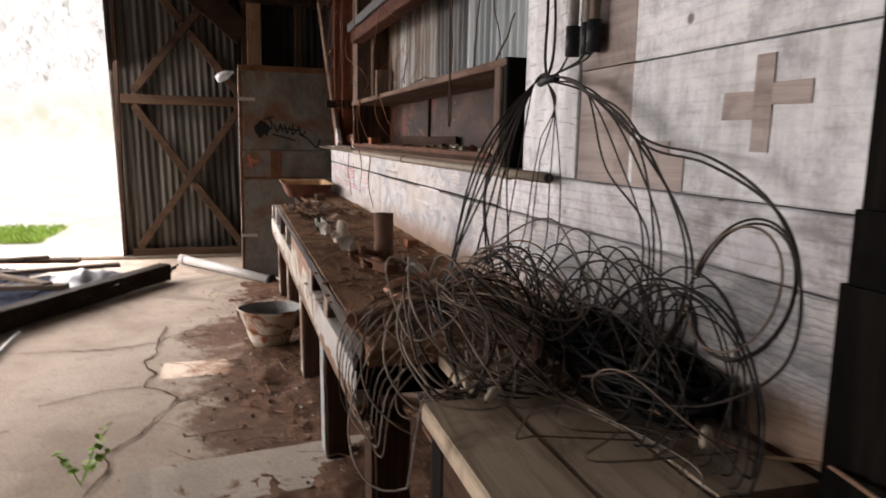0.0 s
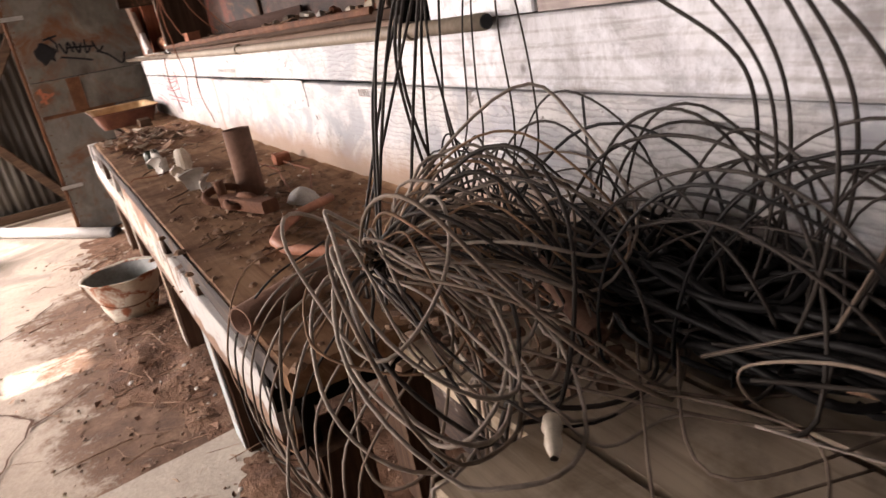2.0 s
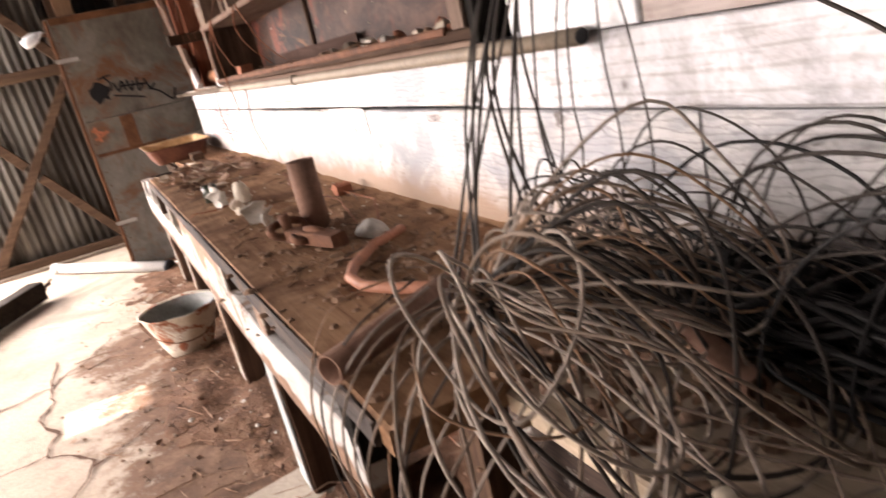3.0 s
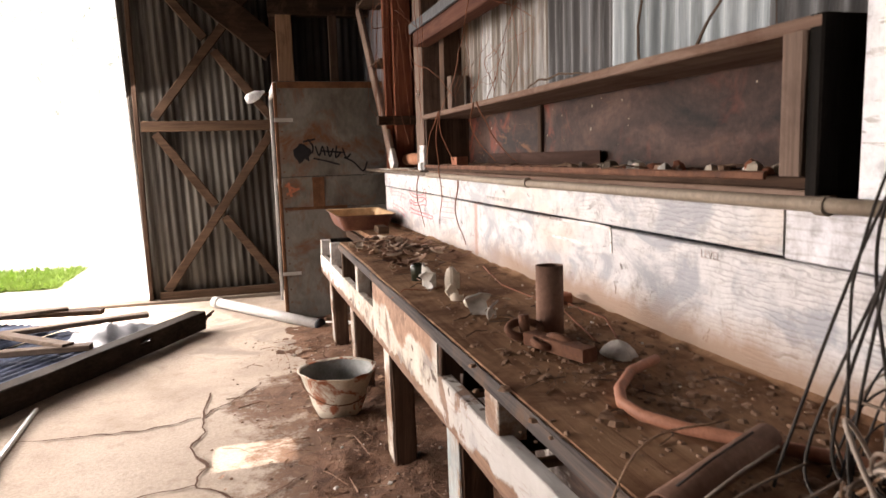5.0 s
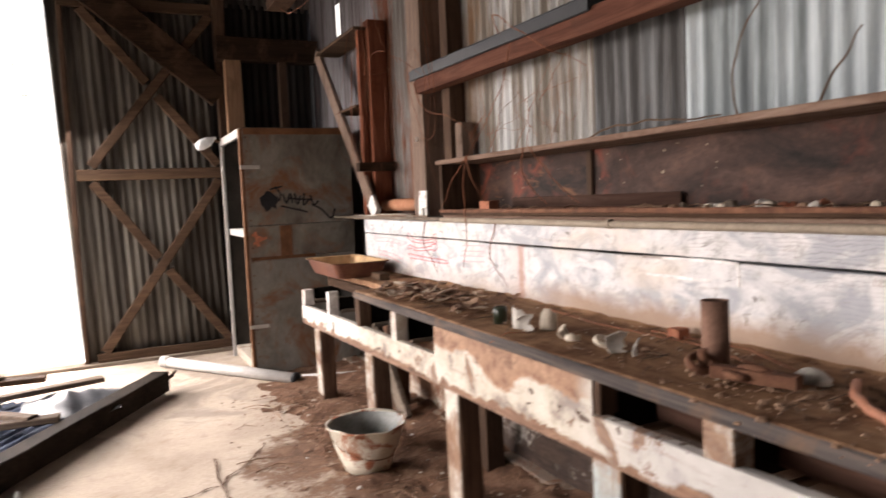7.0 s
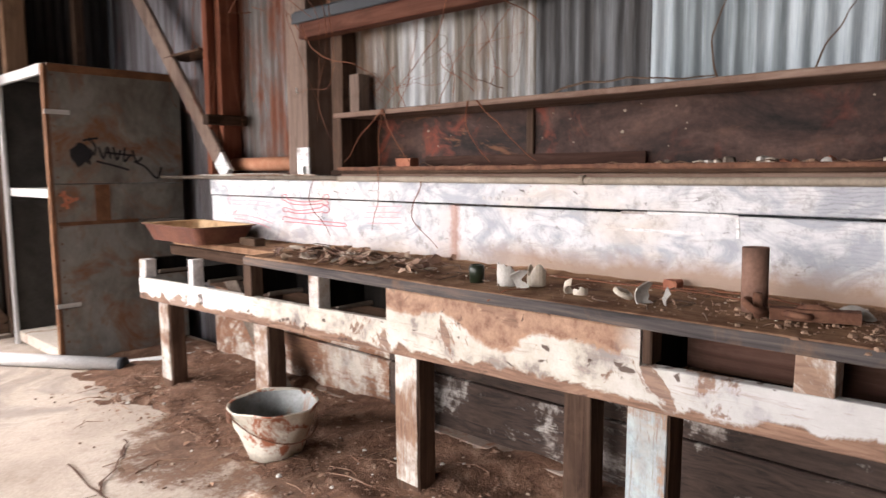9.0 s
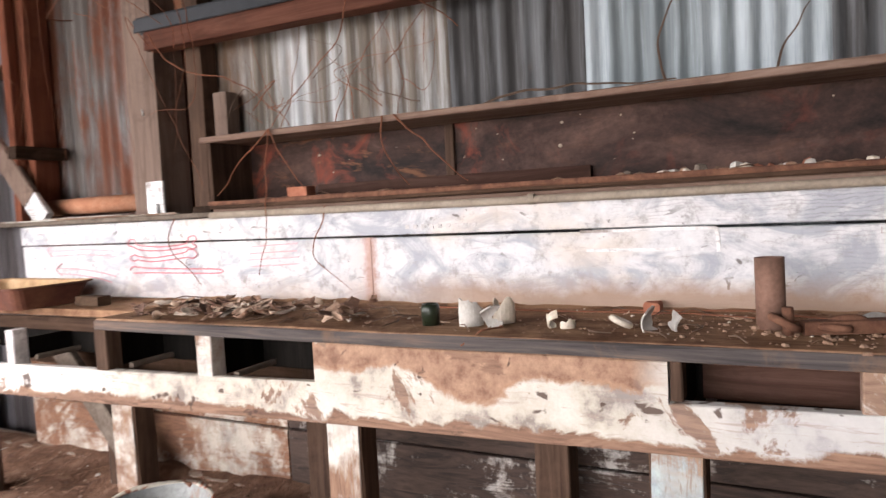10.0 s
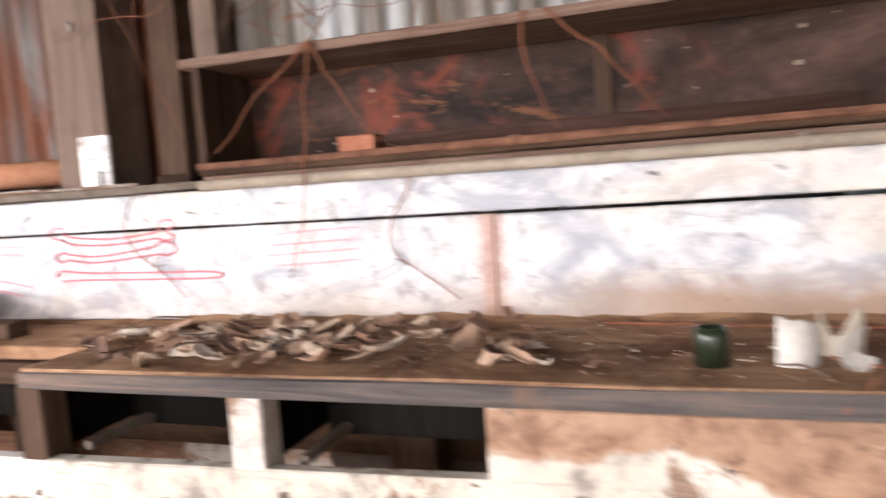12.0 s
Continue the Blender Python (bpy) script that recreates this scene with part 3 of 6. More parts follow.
BOX_BACK = mat_box_back()
WALL_PAINT = mat_wall_paint()
FRONT_PAINT = mat_front_paint()
BARK_SCRAP = mat_island("bark_scraps", [(0.12, 0.06, 0.038), (0.25, 0.135, 0.085), (0.38, 0.25, 0.17), (0.55, 0.42, 0.31), (0.3, 0.17, 0.11), (0.66, 0.57, 0.46)])
SOIL_SCRAP = mat_island("soil_scraps", [(0.1, 0.055, 0.036), (0.17, 0.1, 0.066), (0.25, 0.16, 0.11), (0.2, 0.115, 0.075), (0.36, 0.27, 0.2)], 0.95)
DUST_Y = mat_wood("dusty_brown_shelf", [(0.11, 0.066, 0.05), (0.19, 0.125, 0.095), (0.27, 0.19, 0.15)], grime=(0.09, 0.045, 0.03))
LEG_DARK = mat_wood("dark_leg_timber", [(0.04, 0.024, 0.017), (0.085, 0.05, 0.034), (0.14, 0.085, 0.058)], "z", grime=(0.05, 0.028, 0.02))
FLOOR = mat_floor()
GRASS = mat_mixed("dry_bright_ground", [(0.66, 0.66, 0.57), (0.78, 0.77, 0.71), (0.84, 0.83, 0.79)], 1.5, rough=0.9)
DIRT = mat_mixed("red_brown_soil", [(0.07, 0.036, 0.023), (0.15, 0.08, 0.05), (0.25, 0.155, 0.105)], 9, rough=0.95, bumps=0.9, fine=60, bdist=0.012)
SLAB = mat_mixed("pale_cement_strip", [(0.4, 0.34, 0.28), (0.52, 0.46, 0.39)], 6, rough=0.8, patch=(0.18, 0.1, 0.06), patch_at=(0.55, 0.65), patch_scale=6)


# ---- mesh tools ----
def part(name, bm, material, parent=None, label="", smooth=False):
    me = bpy.data.meshes.new(name)
    bm.to_mesh(me)
    bm.free()
    me.materials.append(material)
    if smooth:
        me.polygons.foreach_set("use_smooth", [True] * len(me.polygons))
    ob = new(name, me)
    if parent:
        ob.parent = parent
    if label:
        ob["label"] = label
    return ob


def thing(name, label, category, group="", kind="", at=(0, 0, 0)):
    """An Empty at a thing's base, under which its parts hang; the parts are built in world places."""
    ob = new(name)
    ob.empty_display_size = 0.1
    return tagged(ob, label, category, group, kind)


RND = random.Random(7)


def ring_frame(d, up):
    d = d.normalized()
    up = Vector(up)
    if abs(d.dot(up)) > 0.98:
        up = Vector((1, 0, 0))
    side = d.cross(up).normalized()
    return side, side.cross(d).normalized()


def bar(bm, a, b, w, h, up=(0, 0, 1), seg=0, jit=0.0, cham=0.004, taper=1.0):
    """A sawn timber from a to b: w wide across, h high along up, with broken edges and a slight waviness."""
    a, b = Vector(a), Vector(b)
    L = (b - a).length
    side, top = ring_frame(b - a, up)
    seg = seg or max(1, min(14, int(L / 0.3)))
    c = min(cham, 0.3 * min(w, h))
    prof = [(-w / 2 + c, -h / 2), (w / 2 - c, -h / 2), (w / 2, -h / 2 + c), (w / 2, h / 2 - c),
            (w / 2 - c, h / 2), (-w / 2 + c, h / 2), (-w / 2, h / 2 - c), (-w / 2, -h / 2 + c)]
    rings = []
    for i in range(seg + 1):
        f = i / seg
        p = a.lerp(b, f)
        k = 1 + (taper - 1) * f
        rings.append([bm.verts.new(p + side * (x * k + RND.uniform(-jit, jit)) + top * (y * k + RND.uniform(-jit, jit))) for x, y in prof])
    for r, s in zip(rings, rings[1:]):
        for j in range(8):
            bm.faces.new((r[j], r[(j + 1) % 8], s[(j + 1) % 8], s[j]))
    bm.faces.new(rings[0][::-1])
    bm.faces.new(rings[-1])


def slab(bm, x0, x1, y0, y1, z0, z1, jit=0.0015, cham=0.004, seg=0):
    """An axis-aligned board."""
    dx, dy, dz = x1 - x0, y1 - y0, z1 - z0
    cx, cy, cz = (x0 + x1) / 2, (y0 + y1) / 2, (z0 + z1) / 2
    if dx >= dy and dx >= dz:
        bar(bm, (x0, cy, cz), (x1, cy, cz), dy, dz, (0, 0, 1), seg, jit, cham)
    elif dy >= dz:
        bar(bm, (cx, y0, cz), (cx, y1, cz), dx, dz, (0, 0, 1), seg, jit, cham)
    else:
        bar(bm, (cx, cy, z0), (cx, cy, z1), dy, dx, (1, 0, 0), seg, jit, cham)


def board(name, box, material, parent=None, label="", jit=0.0015, cham=0.004):
    bm = bmesh.new()
    slab(bm, *box, jit=jit, cham=cham)
    return part(name, bm, material, parent, label)


def timber(name, a, b, w, h, material, parent=None, label="", up=(0, 0, 1), jit=0.002, cham=0.006):
    bm = bmesh.new()
    bar(bm, a, b, w, h, up, 0, jit, cham)
    return part(name, bm, material, parent, label)


def tube(bm, pts, r, sides=8, caps=True, r_end=None):
    """A round rod through a list of points."""
    pts = [Vector(p) for p in pts]
    n = len(pts)
    side = None
    rings = []
    for i, p in enumerate(pts):
        d = (pts[min(i + 1, n - 1)] - pts[max(i - 1, 0)]).normalized()
        if side is None:
            side = ring_frame(d, (0, 0, 1))[0]
        side = (side - d * side.dot(d)).normalized()
        top = side.cross(d)
        k = r if r_end is None else r + (r_end - r) * i / (n - 1)
        rings.append([bm.verts.new(p + side * k * math.cos(2 * math.pi * j / sides) + top * k * math.sin(2 * math.pi * j / sides)) for j in range(sides)])
    for a, b in zip(rings, rings[1:]):
        for j in range(sides):
            bm.faces.new((a[j], b[j], b[(j + 1) % sides], a[(j + 1) % sides]))
    if caps:
        bm.faces.new(rings[0])
        bm.faces.new(rings[-1][::-1])


def hollow(bm, a, b, r, wall, sides=20):
    """An open pipe with a wall thickness."""
    a, b = Vector(a), Vector(b)
    s, t = ring_frame(b - a, (0, 0, 1))
    loops = []
    for p, k in ((a, r - wall), (a, r), (b, r), (b, r - wall)):
        loops.append([bm.verts.new(p + s * k * math.cos(2 * math.pi * j / sides) + t * k * math.sin(2 * math.pi * j / sides)) for j in range(sides)])
    for i in range(4):
        u, v = loops[i], loops[(i + 1) % 4]
        for j in range(sides):
            bm.faces.new((u[j], v[j], v[(j + 1) % sides], u[(j + 1) % sides]))


def ribbon(bm, pts, normal, w, t):
    """A thin flat stroke along points that lie in one plane."""
    n = Vector(normal)
    rows = []
    for i, p in enumerate(pts):
        d = (pts[min(i + 1, len(pts) - 1)] - pts[max(i - 1, 0)]).normalized()
        s = n.cross(d).normalized() * w / 2
        rows.append([bm.verts.new(p + s - n * t / 2), bm.verts.new(p - s - n * t / 2), bm.verts.new(p - s + n * t / 2), bm.verts.new(p + s + n * t / 2)])
    for a, b in zip(rows, rows[1:]):
        for j in range(4):
            bm.faces.new((a[j], a[(j + 1) % 4], b[(j + 1) % 4], b[j]))
    bm.faces.new(rows[0][::-1])
    bm.faces.new(rows[-1])


def lathe(bm, profile, at=(0, 0, 0), sides=24, m=None, wob=0.0):
    """Turn a profile of (radius, height) about the upright axis."""
    rows = []
    for r, z in profile:
        row = []
        for j in range(sides):
            a = 2 * math.pi * j / sides
            k = r * (1 + wob * noise.noise(Vector((math.cos(a) * 2, math.sin(a) * 2, z * 9))))
            v = Vector((k * math.cos(a), k * math.sin(a), z))
            row.append(bm.verts.new((m @ v) if m else v + Vector(at)))
        rows.append(row)
    for u, v in zip(rows, rows[1:]):
        for j in range(sides):
            bm.faces.new((u[j], u[(j + 1) % sides], v[(j + 1) % sides], v[j]))
    bm.faces.new(rows[0][::-1])
    return rows


def corrugated(bm, o, u, v, lu, lv, amp=0.0085, pitch=0.076, wob=0.004):
    """A corrugated sheet from corner o: waves run across u, ribs along v."""
    o, u, v = Vector(o), Vector(u).normalized(), Vector(v).normalized()
    n = u.cross(v)
    nu, nv = max(2, int(lu / pitch * 8)), max(1, int(lv / 0.35))
    rows = []
    for j in range(nv + 1):
        row = []
        for i in range(nu + 1):
            s, t = lu * i / nu, lv * j / nv
            w = amp * math.sin(2 * math.pi * s / pitch) + wob * noise.noise(Vector((s * 3, t * 2.2, o.x + o.y)))
            row.append(bm.verts.new(o + u * s + v * t + n * w))
        rows.append(row)
    for a, b in zip(rows, rows[1:]):
        for i in range(nu):
            bm.faces.new((a[i], a[i + 1], b[i + 1], b[i]))


def sheet(name, o, u, v, lu, lv, material, parent=None, label="", thick=0.002, **k):
    bm = bmesh.new()
    corrugated(bm, o, u, v, lu, lv, **k)
    ob = part(name, bm, material, parent, label, smooth=True)
    s = ob.modifiers.new("gauge", "SOLIDIFY")
    s.thickness = thick
    return ob


def link_ring(c, rx, ry, r, tilt, turn):
    bm = bmesh.new()
    m = Matrix.Translation(c) @ Euler((tilt, 0, turn)).to_matrix().to_4x4()
    n = 18
    pts = [m @ Vector((rx * math.cos(2 * math.pi * i / n), ry * math.sin(2 * math.pi * i / n), 0)) for i in range(n + 1)]
    tube(bm, pts, r, 8)
    return bm


def setting(name, label):
    return thing(name, label, name.split("_")[0], kind="structure")


def bits(name, material, items, label, category):
    """Loose small stuff joined into one mesh: items are functions that add to the bmesh."""
    bm = bmesh.new()
    for f in items:
        f(bm)
    ob = part(name, bm, material)
    return tagged(ob, label, category, kind="stuff")


def leaf(p, size, rnd):
    def f(bm):
        a, tilt, curl = rnd.uniform(0, 6.28), rnd.uniform(-0.5, 0.5), rnd.uniform(0.2, 0.6)
        m = Matrix.Translation(p) @ Euler((tilt, rnd.uniform(-0.4, 0.4), a)).to_matrix().to_4x4()
        w = size * rnd.uniform(0.25, 0.45)
        pts = [(-size / 2, 0, 0), (-size * 0.1, -w, size * curl * 0.3), (size / 2, 0, size * 0.1), (-size * 0.1, w, size * curl * 0.3), (0, 0, -0.0)]
        vs = [bm.verts.new(m @ Vector((x, y, z + 0.004))) for x, y, z in pts]
        for i in range(4):
            bm.faces.new((vs[i], vs[(i + 1) % 4], vs[4]))
    return f


def twig(p, length, r, rnd, up=0.15):
    def f(bm):
        a = rnd.uniform(0, 6.28)
        d = Vector((math.cos(a), math.sin(a), 0))
        s = Vector((-d.y, d.x, 0)) * rnd.uniform(-0.25, 0.25) * length
        q = Vector(p)
        tube(bm, [q - d * length / 2 + Vector((0, 0, r)), q + s + Vector((0, 0, r + up * length * rnd.random())), q + d * length / 2 + Vector((0, 0, r))], r, 4, True, r * 0.6)
    return f


def clod(p, size, rnd, flat=0.6):
    def f(bm):
        rows = []
        top = bm.verts.new(Vector(p) + Vector((0, 0, size * flat)))
        k = 6
        ring0 = [bm.verts.new(Vector(p) + Vector((math.cos(6.283 * j / k), math.sin(6.283 * j / k), 0)) * size * rnd.uniform(0.6, 1.1)) for j in range(k)]
        ring1 = [bm.verts.new(v.co * 0.3 + (Vector(p)) * 0.7 + (v.co - Vector(p)) * 0.4 + Vector((0, 0, size * flat * rnd.uniform(0.6, 0.95)))) for v in ring0]
        for j in range(k):
            n = (j + 1) % k
            bm.faces.new((ring0[j], ring0[n], ring1[n], ring1[j]))
            bm.faces.new((ring1[j], ring1[n], top))
    return f


# ---- the large structure ----
XW, YN = 1.62, 9.48                      # the iron behind the bench, the end wall

bm = bmesh.new()
bmesh.ops.create_grid(bm, x_segments=60, y_segments=96, size=0.5)
for v in bm.verts:
    v.co.x, v.co.y = -1.5 + v.co.x * 6.3, 3.6 + v.co.y * 12.2
    v.co.z = 0.006 * noise.noise(v.co * 0.9) + 0.002 * noise.noise(v.co * 5)
floor = tagged(part("floor", bm, FLOOR, smooth=True), "pale worn concrete floor with cracks and drifts of red-brown dirt", "floor", kind="structure")

bm = bmesh.new()
bmesh.ops.create_grid(bm, x_segments=40, y_segments=40, size=1)
for v in bm.verts:
    v.co.x, v.co.y = v.co.x ** 3 * 900, v.co.y ** 3 * 900 + 20
    v.co.z = -0.06
tagged(part("ground", bm, GRASS), "sunlit rough grass outside the shed", "ground", kind="structure")

# iron behind the bench: one sheet beside the other
wall_east = setting("wall_east", "corrugated iron wall of grey, stained and rusty sheets")
for y0, w, z0, z1, mt, lab in ((2.95, 0.62, 1.0, 4.2, IRON_DIRTY, "dark streaked iron sheet"), (3.55, 0.8, 1.0, 4.2, IRON_CLEAN, "pale clean iron sheet"),
                               (4.34, 0.57, 1.0, 4.2, IRON_DIRTY, "dark streaked iron sheet"), (4.90, 1.26, 1.0, 4.2, IRON_STAINED, "pale iron sheet with brown stains"),
                               (6.15, 1.5, 0.2, 4.2, IRON_RUSTY, "rust-streaked iron sheet"), (7.64, 0.87, 0.0, 4.2, IRON_PINK, "pale pinkish iron sheet"), (8.5, 0.14, 0.0, 2.93, IRON_PINK, "torn narrow iron sheet"),
                               (8.5, 0.14, 3.22, 4.2, IRON_PINK, "torn narrow iron sheet"), (8.63, 0.86, 0.0, 4.2, IRON_PINK, "pale pinkish iron sheet")):
    sheet("iron_sheet", (XW + RND.uniform(0, 0.006), y0 + w, z0), (0, -1, 0), (0, 0, 1), w, z1 - z0, mt, wall_east, lab)
sheet("iron_sheet", (1.72, 1.9, 0), (0, -1, 0), (0, 0, 1), 4.4, 4.2, IRON_DIRTY, wall_east, "dark streaked iron sheet")
board("stud", (1.5, 1.6, 2.98, 3.06, 1.65, 4.2), DARK_Z, wall_east)
board("backing", (1.6, 1.64, 2.0, 7.7, -0.05, 1.0), BLACK_Z, wall_east, "near-black backing behind the footing")

# end wall: gable above, doorway, the fixed side
wall_north = setting("wall_north", "dark iron end wall above the doorway")
sheet("iron_sheet", (-4.7, YN + 0.03, 3.36), (1, 0, 0), (0, 0, 1), 6.4, 1.0, IRON_ROOF, wall_north)
sheet("iron_sheet", (0.5, YN + 0.03, 0.0), (1, 0, 0), (0, 0, 1), 1.17, 3.4, IRON_ROOF, wall_north)
sheet("iron_sheet", (-4.7, YN + 0.06, 0.0), (1, 0, 0), (0, 0, 1), 1.9, 3.4, IRON_ROOF, wall_north)
board("header", (-4.7, 1.62, YN - 0.13, YN - 0.03, 3.7, 3.9), DARK_X, wall_north, "dark timber header beam")
board("lintel", (-4.7, -0.72, YN - 0.1, YN - 0.01, 3.35, 3.44), DARK_X, wall_north, "timber lintel over the doorway")
board("post", (0.63, 0.74, YN - 0.13, YN - 0.03, 0, 3.7), DARK_Z, wall_north, "dark timber door post")
timber("brace", (-0.75, YN - 0.13, 3.66), (0.66, YN - 0.13, 2.49), 0.06, 0.27, DARK_X, wall_north, "wide dark diagonal brace")
board("sill", (-2.2, 0.62, YN - 0.14, YN + 0.04, -0.01, 0.03), GREY_WOOD, wall_north, "worn timber threshold")

wall_south = setting("wall_south", "plain iron wall behind the bench end")
sheet("iron_sheet", (1.75, -2.45, 0), (-1, 0, 0), (0, 0, 1), 6.5, 4.2, IRON_DIRTY, wall_south)
wall_west = setting("wall_west", "open side of the shed with iron above the opening")
sheet("iron_sheet", (-4.65, -2.45, 2.6), (0, 1, 0), (0, 0, 1), 12.0, 1.65, IRON_DIRTY, wall_west)
sheet("iron_sheet", (-4.65, -2.45, 0), (0, 1, 0), (0, 0, 1), 5.05, 2.6, IRON_DIRTY, wall_west)
sheet("iron_sheet", (-4.65, 9.1, 0), (0, 1, 0), (0, 0, 1), 0.45, 2.6, IRON_DIRTY, wall_west)
for y in (0.75, 2.55, 9.05):
    board("post", (-4.66, -4.5, y - 0.08, y + 0.08, 0, 3.4), DARK_Z, wall_west)

# roof with one missing corner of sheet, through which the sun falls
PATCH = Vector((0.28, 5.35, 0))
HOLE = PATCH + SUN_DIR * (4.2 / SUN_DIR.z)
bm = bmesh.new()
hx0, hx1, hy0, hy1 = HOLE.x - 0.19, HOLE.x + 0.19, HOLE.y - 0.14, HOLE.y + 0.14
for x0, x1, y0, y1 in ((-5.0, hx0, -2.7, 9.8), (hx1, 1.9, -2.7, 9.8), (hx0, hx1, -2.7, hy0), (hx0, hx1, hy1, 9.8)):
    corrugated(bm, (x0, y0, 4.2), (1, 0, 0), (0, 1, 0), x1 - x0, y1 - y0, wob=0)
ceiling = tagged(part("ceiling", bm, IRON_ROOF, smooth=True), "dark corrugated iron roof seen from below", "ceiling", kind="structure")
sol = ceiling.modifiers.new("gauge", "SOLIDIFY")
sol.thickness = 0.004
rafters = setting("trim_rafters", "dark roof timbers under the iron")
for y in (-0.6, 1.2, 3.0, 4.8, 7.3, 8.7):
    board("rafter", (-4.9, 1.75, y - 0.05, y + 0.05, 4.02, 4.17), DARK_X, rafters)
board("tie_beam", (0.9, 1.06, 2.2, 8.25, 3.02, 3.2), DARK_Y, rafters, "brown tie beam with a broken end")
board("wall_plate", (1.42, 1.55, 2.95, 6.28, 2.8, 2.92), DARK_Y, rafters, "brown rail high on the iron wall")

# doors of the end wall
def braced_door(name, x0, x1, lean, label):
    d = setting(name, label)
    y = YN - 0.02
    W = x1 - x0
    sheet("door_sheet", (x0, y + 0.02, 0.02), (1, 0, 0), (lean, 0, 1), W, 3.42, IRON_DOOR, d, "dull grey-brown corrugated sheet", pitch=0.076)
    inner = x0 + 0.13
    for z in (0.06, 1.75, 3.3):
        board("rail", (inner - 0.02 + lean * z, x1, y - 0.06, y - 0.012, z - 0.05, z + 0.05), BROWN_X, d)
    a, b = inner + 0.05, x1 - 0.02
    def X(z0, z1):
        timber("brace", (a, y - 0.035, z0), (b, y - 0.035, z1), 0.045, 0.085, BROWN_X, d)
        timber("brace", (a, y - 0.037, z1), ((a + b) / 2 - 0.04, y - 0.037, (z0 + z1) / 2 + 0.06), 0.045, 0.085, BROWN_X, d)
        timber("brace", ((a + b) / 2 + 0.04, y - 0.037, (z0 + z1) / 2 - 0.06), (b, y - 0.037, z0), 0.045, 0.085, BROWN_X, d)
    X(0.12, 1.68)
    X(1.83, 3.24)
    board("stile", (x0 + 0.0, x0 + 0.04, y - 0.05, y - 0.0, 0.02, 3.4), DARK_Z, d)
    return d


door_1 = braced_door("door_1", -0.69, 0.62, -0.03, "tall corrugated iron door with cross braces, standing closed")
door_2 = braced_door("door_2", -3.4, -2.08, 0.0, "second braced iron door pushed aside")

# painted boards of the bench wall
wall_boards = setting("wall_boards", "white-painted boards behind the bench, peeling and stained")
XB = 1.36
for y0, y1, z0, z1, mt, lab in (
        (5.163, 7.39, 0.905, 1.165, WALL_PAINT, "white board with red drawn spanner outlines"),
        (2.6, 5.157, 0.905, 1.163, WALL_PAINT, "white board rubbed to the grain"),
        (1.86, 2.597, 0.905, 1.163, WALL_PAINT, "grey-white board rubbed to the grain"),
        (3.2, 7.395, 1.172, 1.272, WALL_PAINT, "white board, chipped"),
        (1.855, 3.196, 1.166, 1.286, GREY_GRAIN, ""),
        (1.85, 2.445, 1.289, 1.549, WHITE_GRAIN, "white board with bare brown patches"),
        (1.85, 2.445, 1.552, 1.83, WHITE_GRAIN, ""), (1.85, 2.445, 1.837, 2.1, WHITE, ""),
        (2.448, 2.69, 1.289, 1.549, BARE, "board bare of paint, grey-brown"), (2.448, 2.69, 1.552, 1.83, BARE, ""), (2.448, 2.69, 1.836, 2.1, WHITE, ""),
        (2.694, 3.03, 1.29, 2.1, WHITE_CLEAN, "smooth white sheet"), (1.85, 3.03, 2.105, 2.5, WHITE, ""), (1.85, 3.03, 2.505, 2.9, WHITE, "")):
    x = XB + (RND.uniform(-0.003, 0.003) if y0 > 2.447 else 0)
    board("board", (x, x + 0.028, y0, y1, z0, z1), mt, wall_boards, lab, jit=0.001)
# runs on unseen behind the painted boards to block light in their seams
board("sheathing", (1.47, 1.5, 1.85, 3.05, -0.05, 4.2), DARK_Z, wall_boards, "dark boards above, carried down behind the seams to block light")
for z in (0.06, 0.33, 0.6):
    board("low_board", (1.41 + z * 0.02, 1.44 + z * 0.02, 2.2, 5.68, z, z + 0.262), BACK_BOARD, wall_boards, "sooty peeling board under the bench")
    board("low_board", (1.412 + z * 0.02, 1.44 + z * 0.02, 5.69, 7.5, z, z + 0.262), LOW_CREAM, wall_boards, "cream board stained orange under the bench")
board("footing", (1.34, 1.5, 2.2, 9.2, -0.03, 0.066), PLASTER, wall_boards, "stained cement footing")
# bare shapes where signs came off
for y0, y1, z0, z1 in ((1.955, 2.034, 1.445, 1.48), (2.076, 2.15, 1.423, 1.468), (2.035, 2.075, 1.37, 1.525), (2.25, 2.43, 1.29, 1.36), (2.3, 2.44, 1.36, 1.385)):
    board("bare_patch", (XB - 0.0025, XB + 0.004, y0, y1, z0, z1), BARE, wall_boards, "bare wood where a sign was", jit=0.0015, cham=0.0005)
board("ledge", (1.33, 1.6, 5.98, 8.18, 1.275, 1.298), GREY_WOOD, wall_boards, "grey weathered ledge board")
for x0, x1, y0, y1, z0, z1 in ((1.37, 1.45, 6.6, 7.2, 1.2985, 1.312), (1.46, 1.53, 6.64, 7.05, 1.2985, 1.309), (1.345, 1.365, 6.2, 7.6, 1.2985, 1.306)):
    tagged(board("pale_batten", (x0, x1, y0, y1, z0, z1), LEG_WHITE), "thin pale batten lying on the ledge", "batten", "battens on the ledge")
# post kept near-black: the shade on its unlit near face is in the colour
corner_post = thing("timber_post", "near-black timber post at the end of the boards", "post")
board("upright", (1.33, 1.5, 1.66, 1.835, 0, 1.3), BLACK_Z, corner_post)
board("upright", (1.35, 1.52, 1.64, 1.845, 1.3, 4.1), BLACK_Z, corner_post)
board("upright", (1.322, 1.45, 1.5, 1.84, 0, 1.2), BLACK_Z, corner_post)

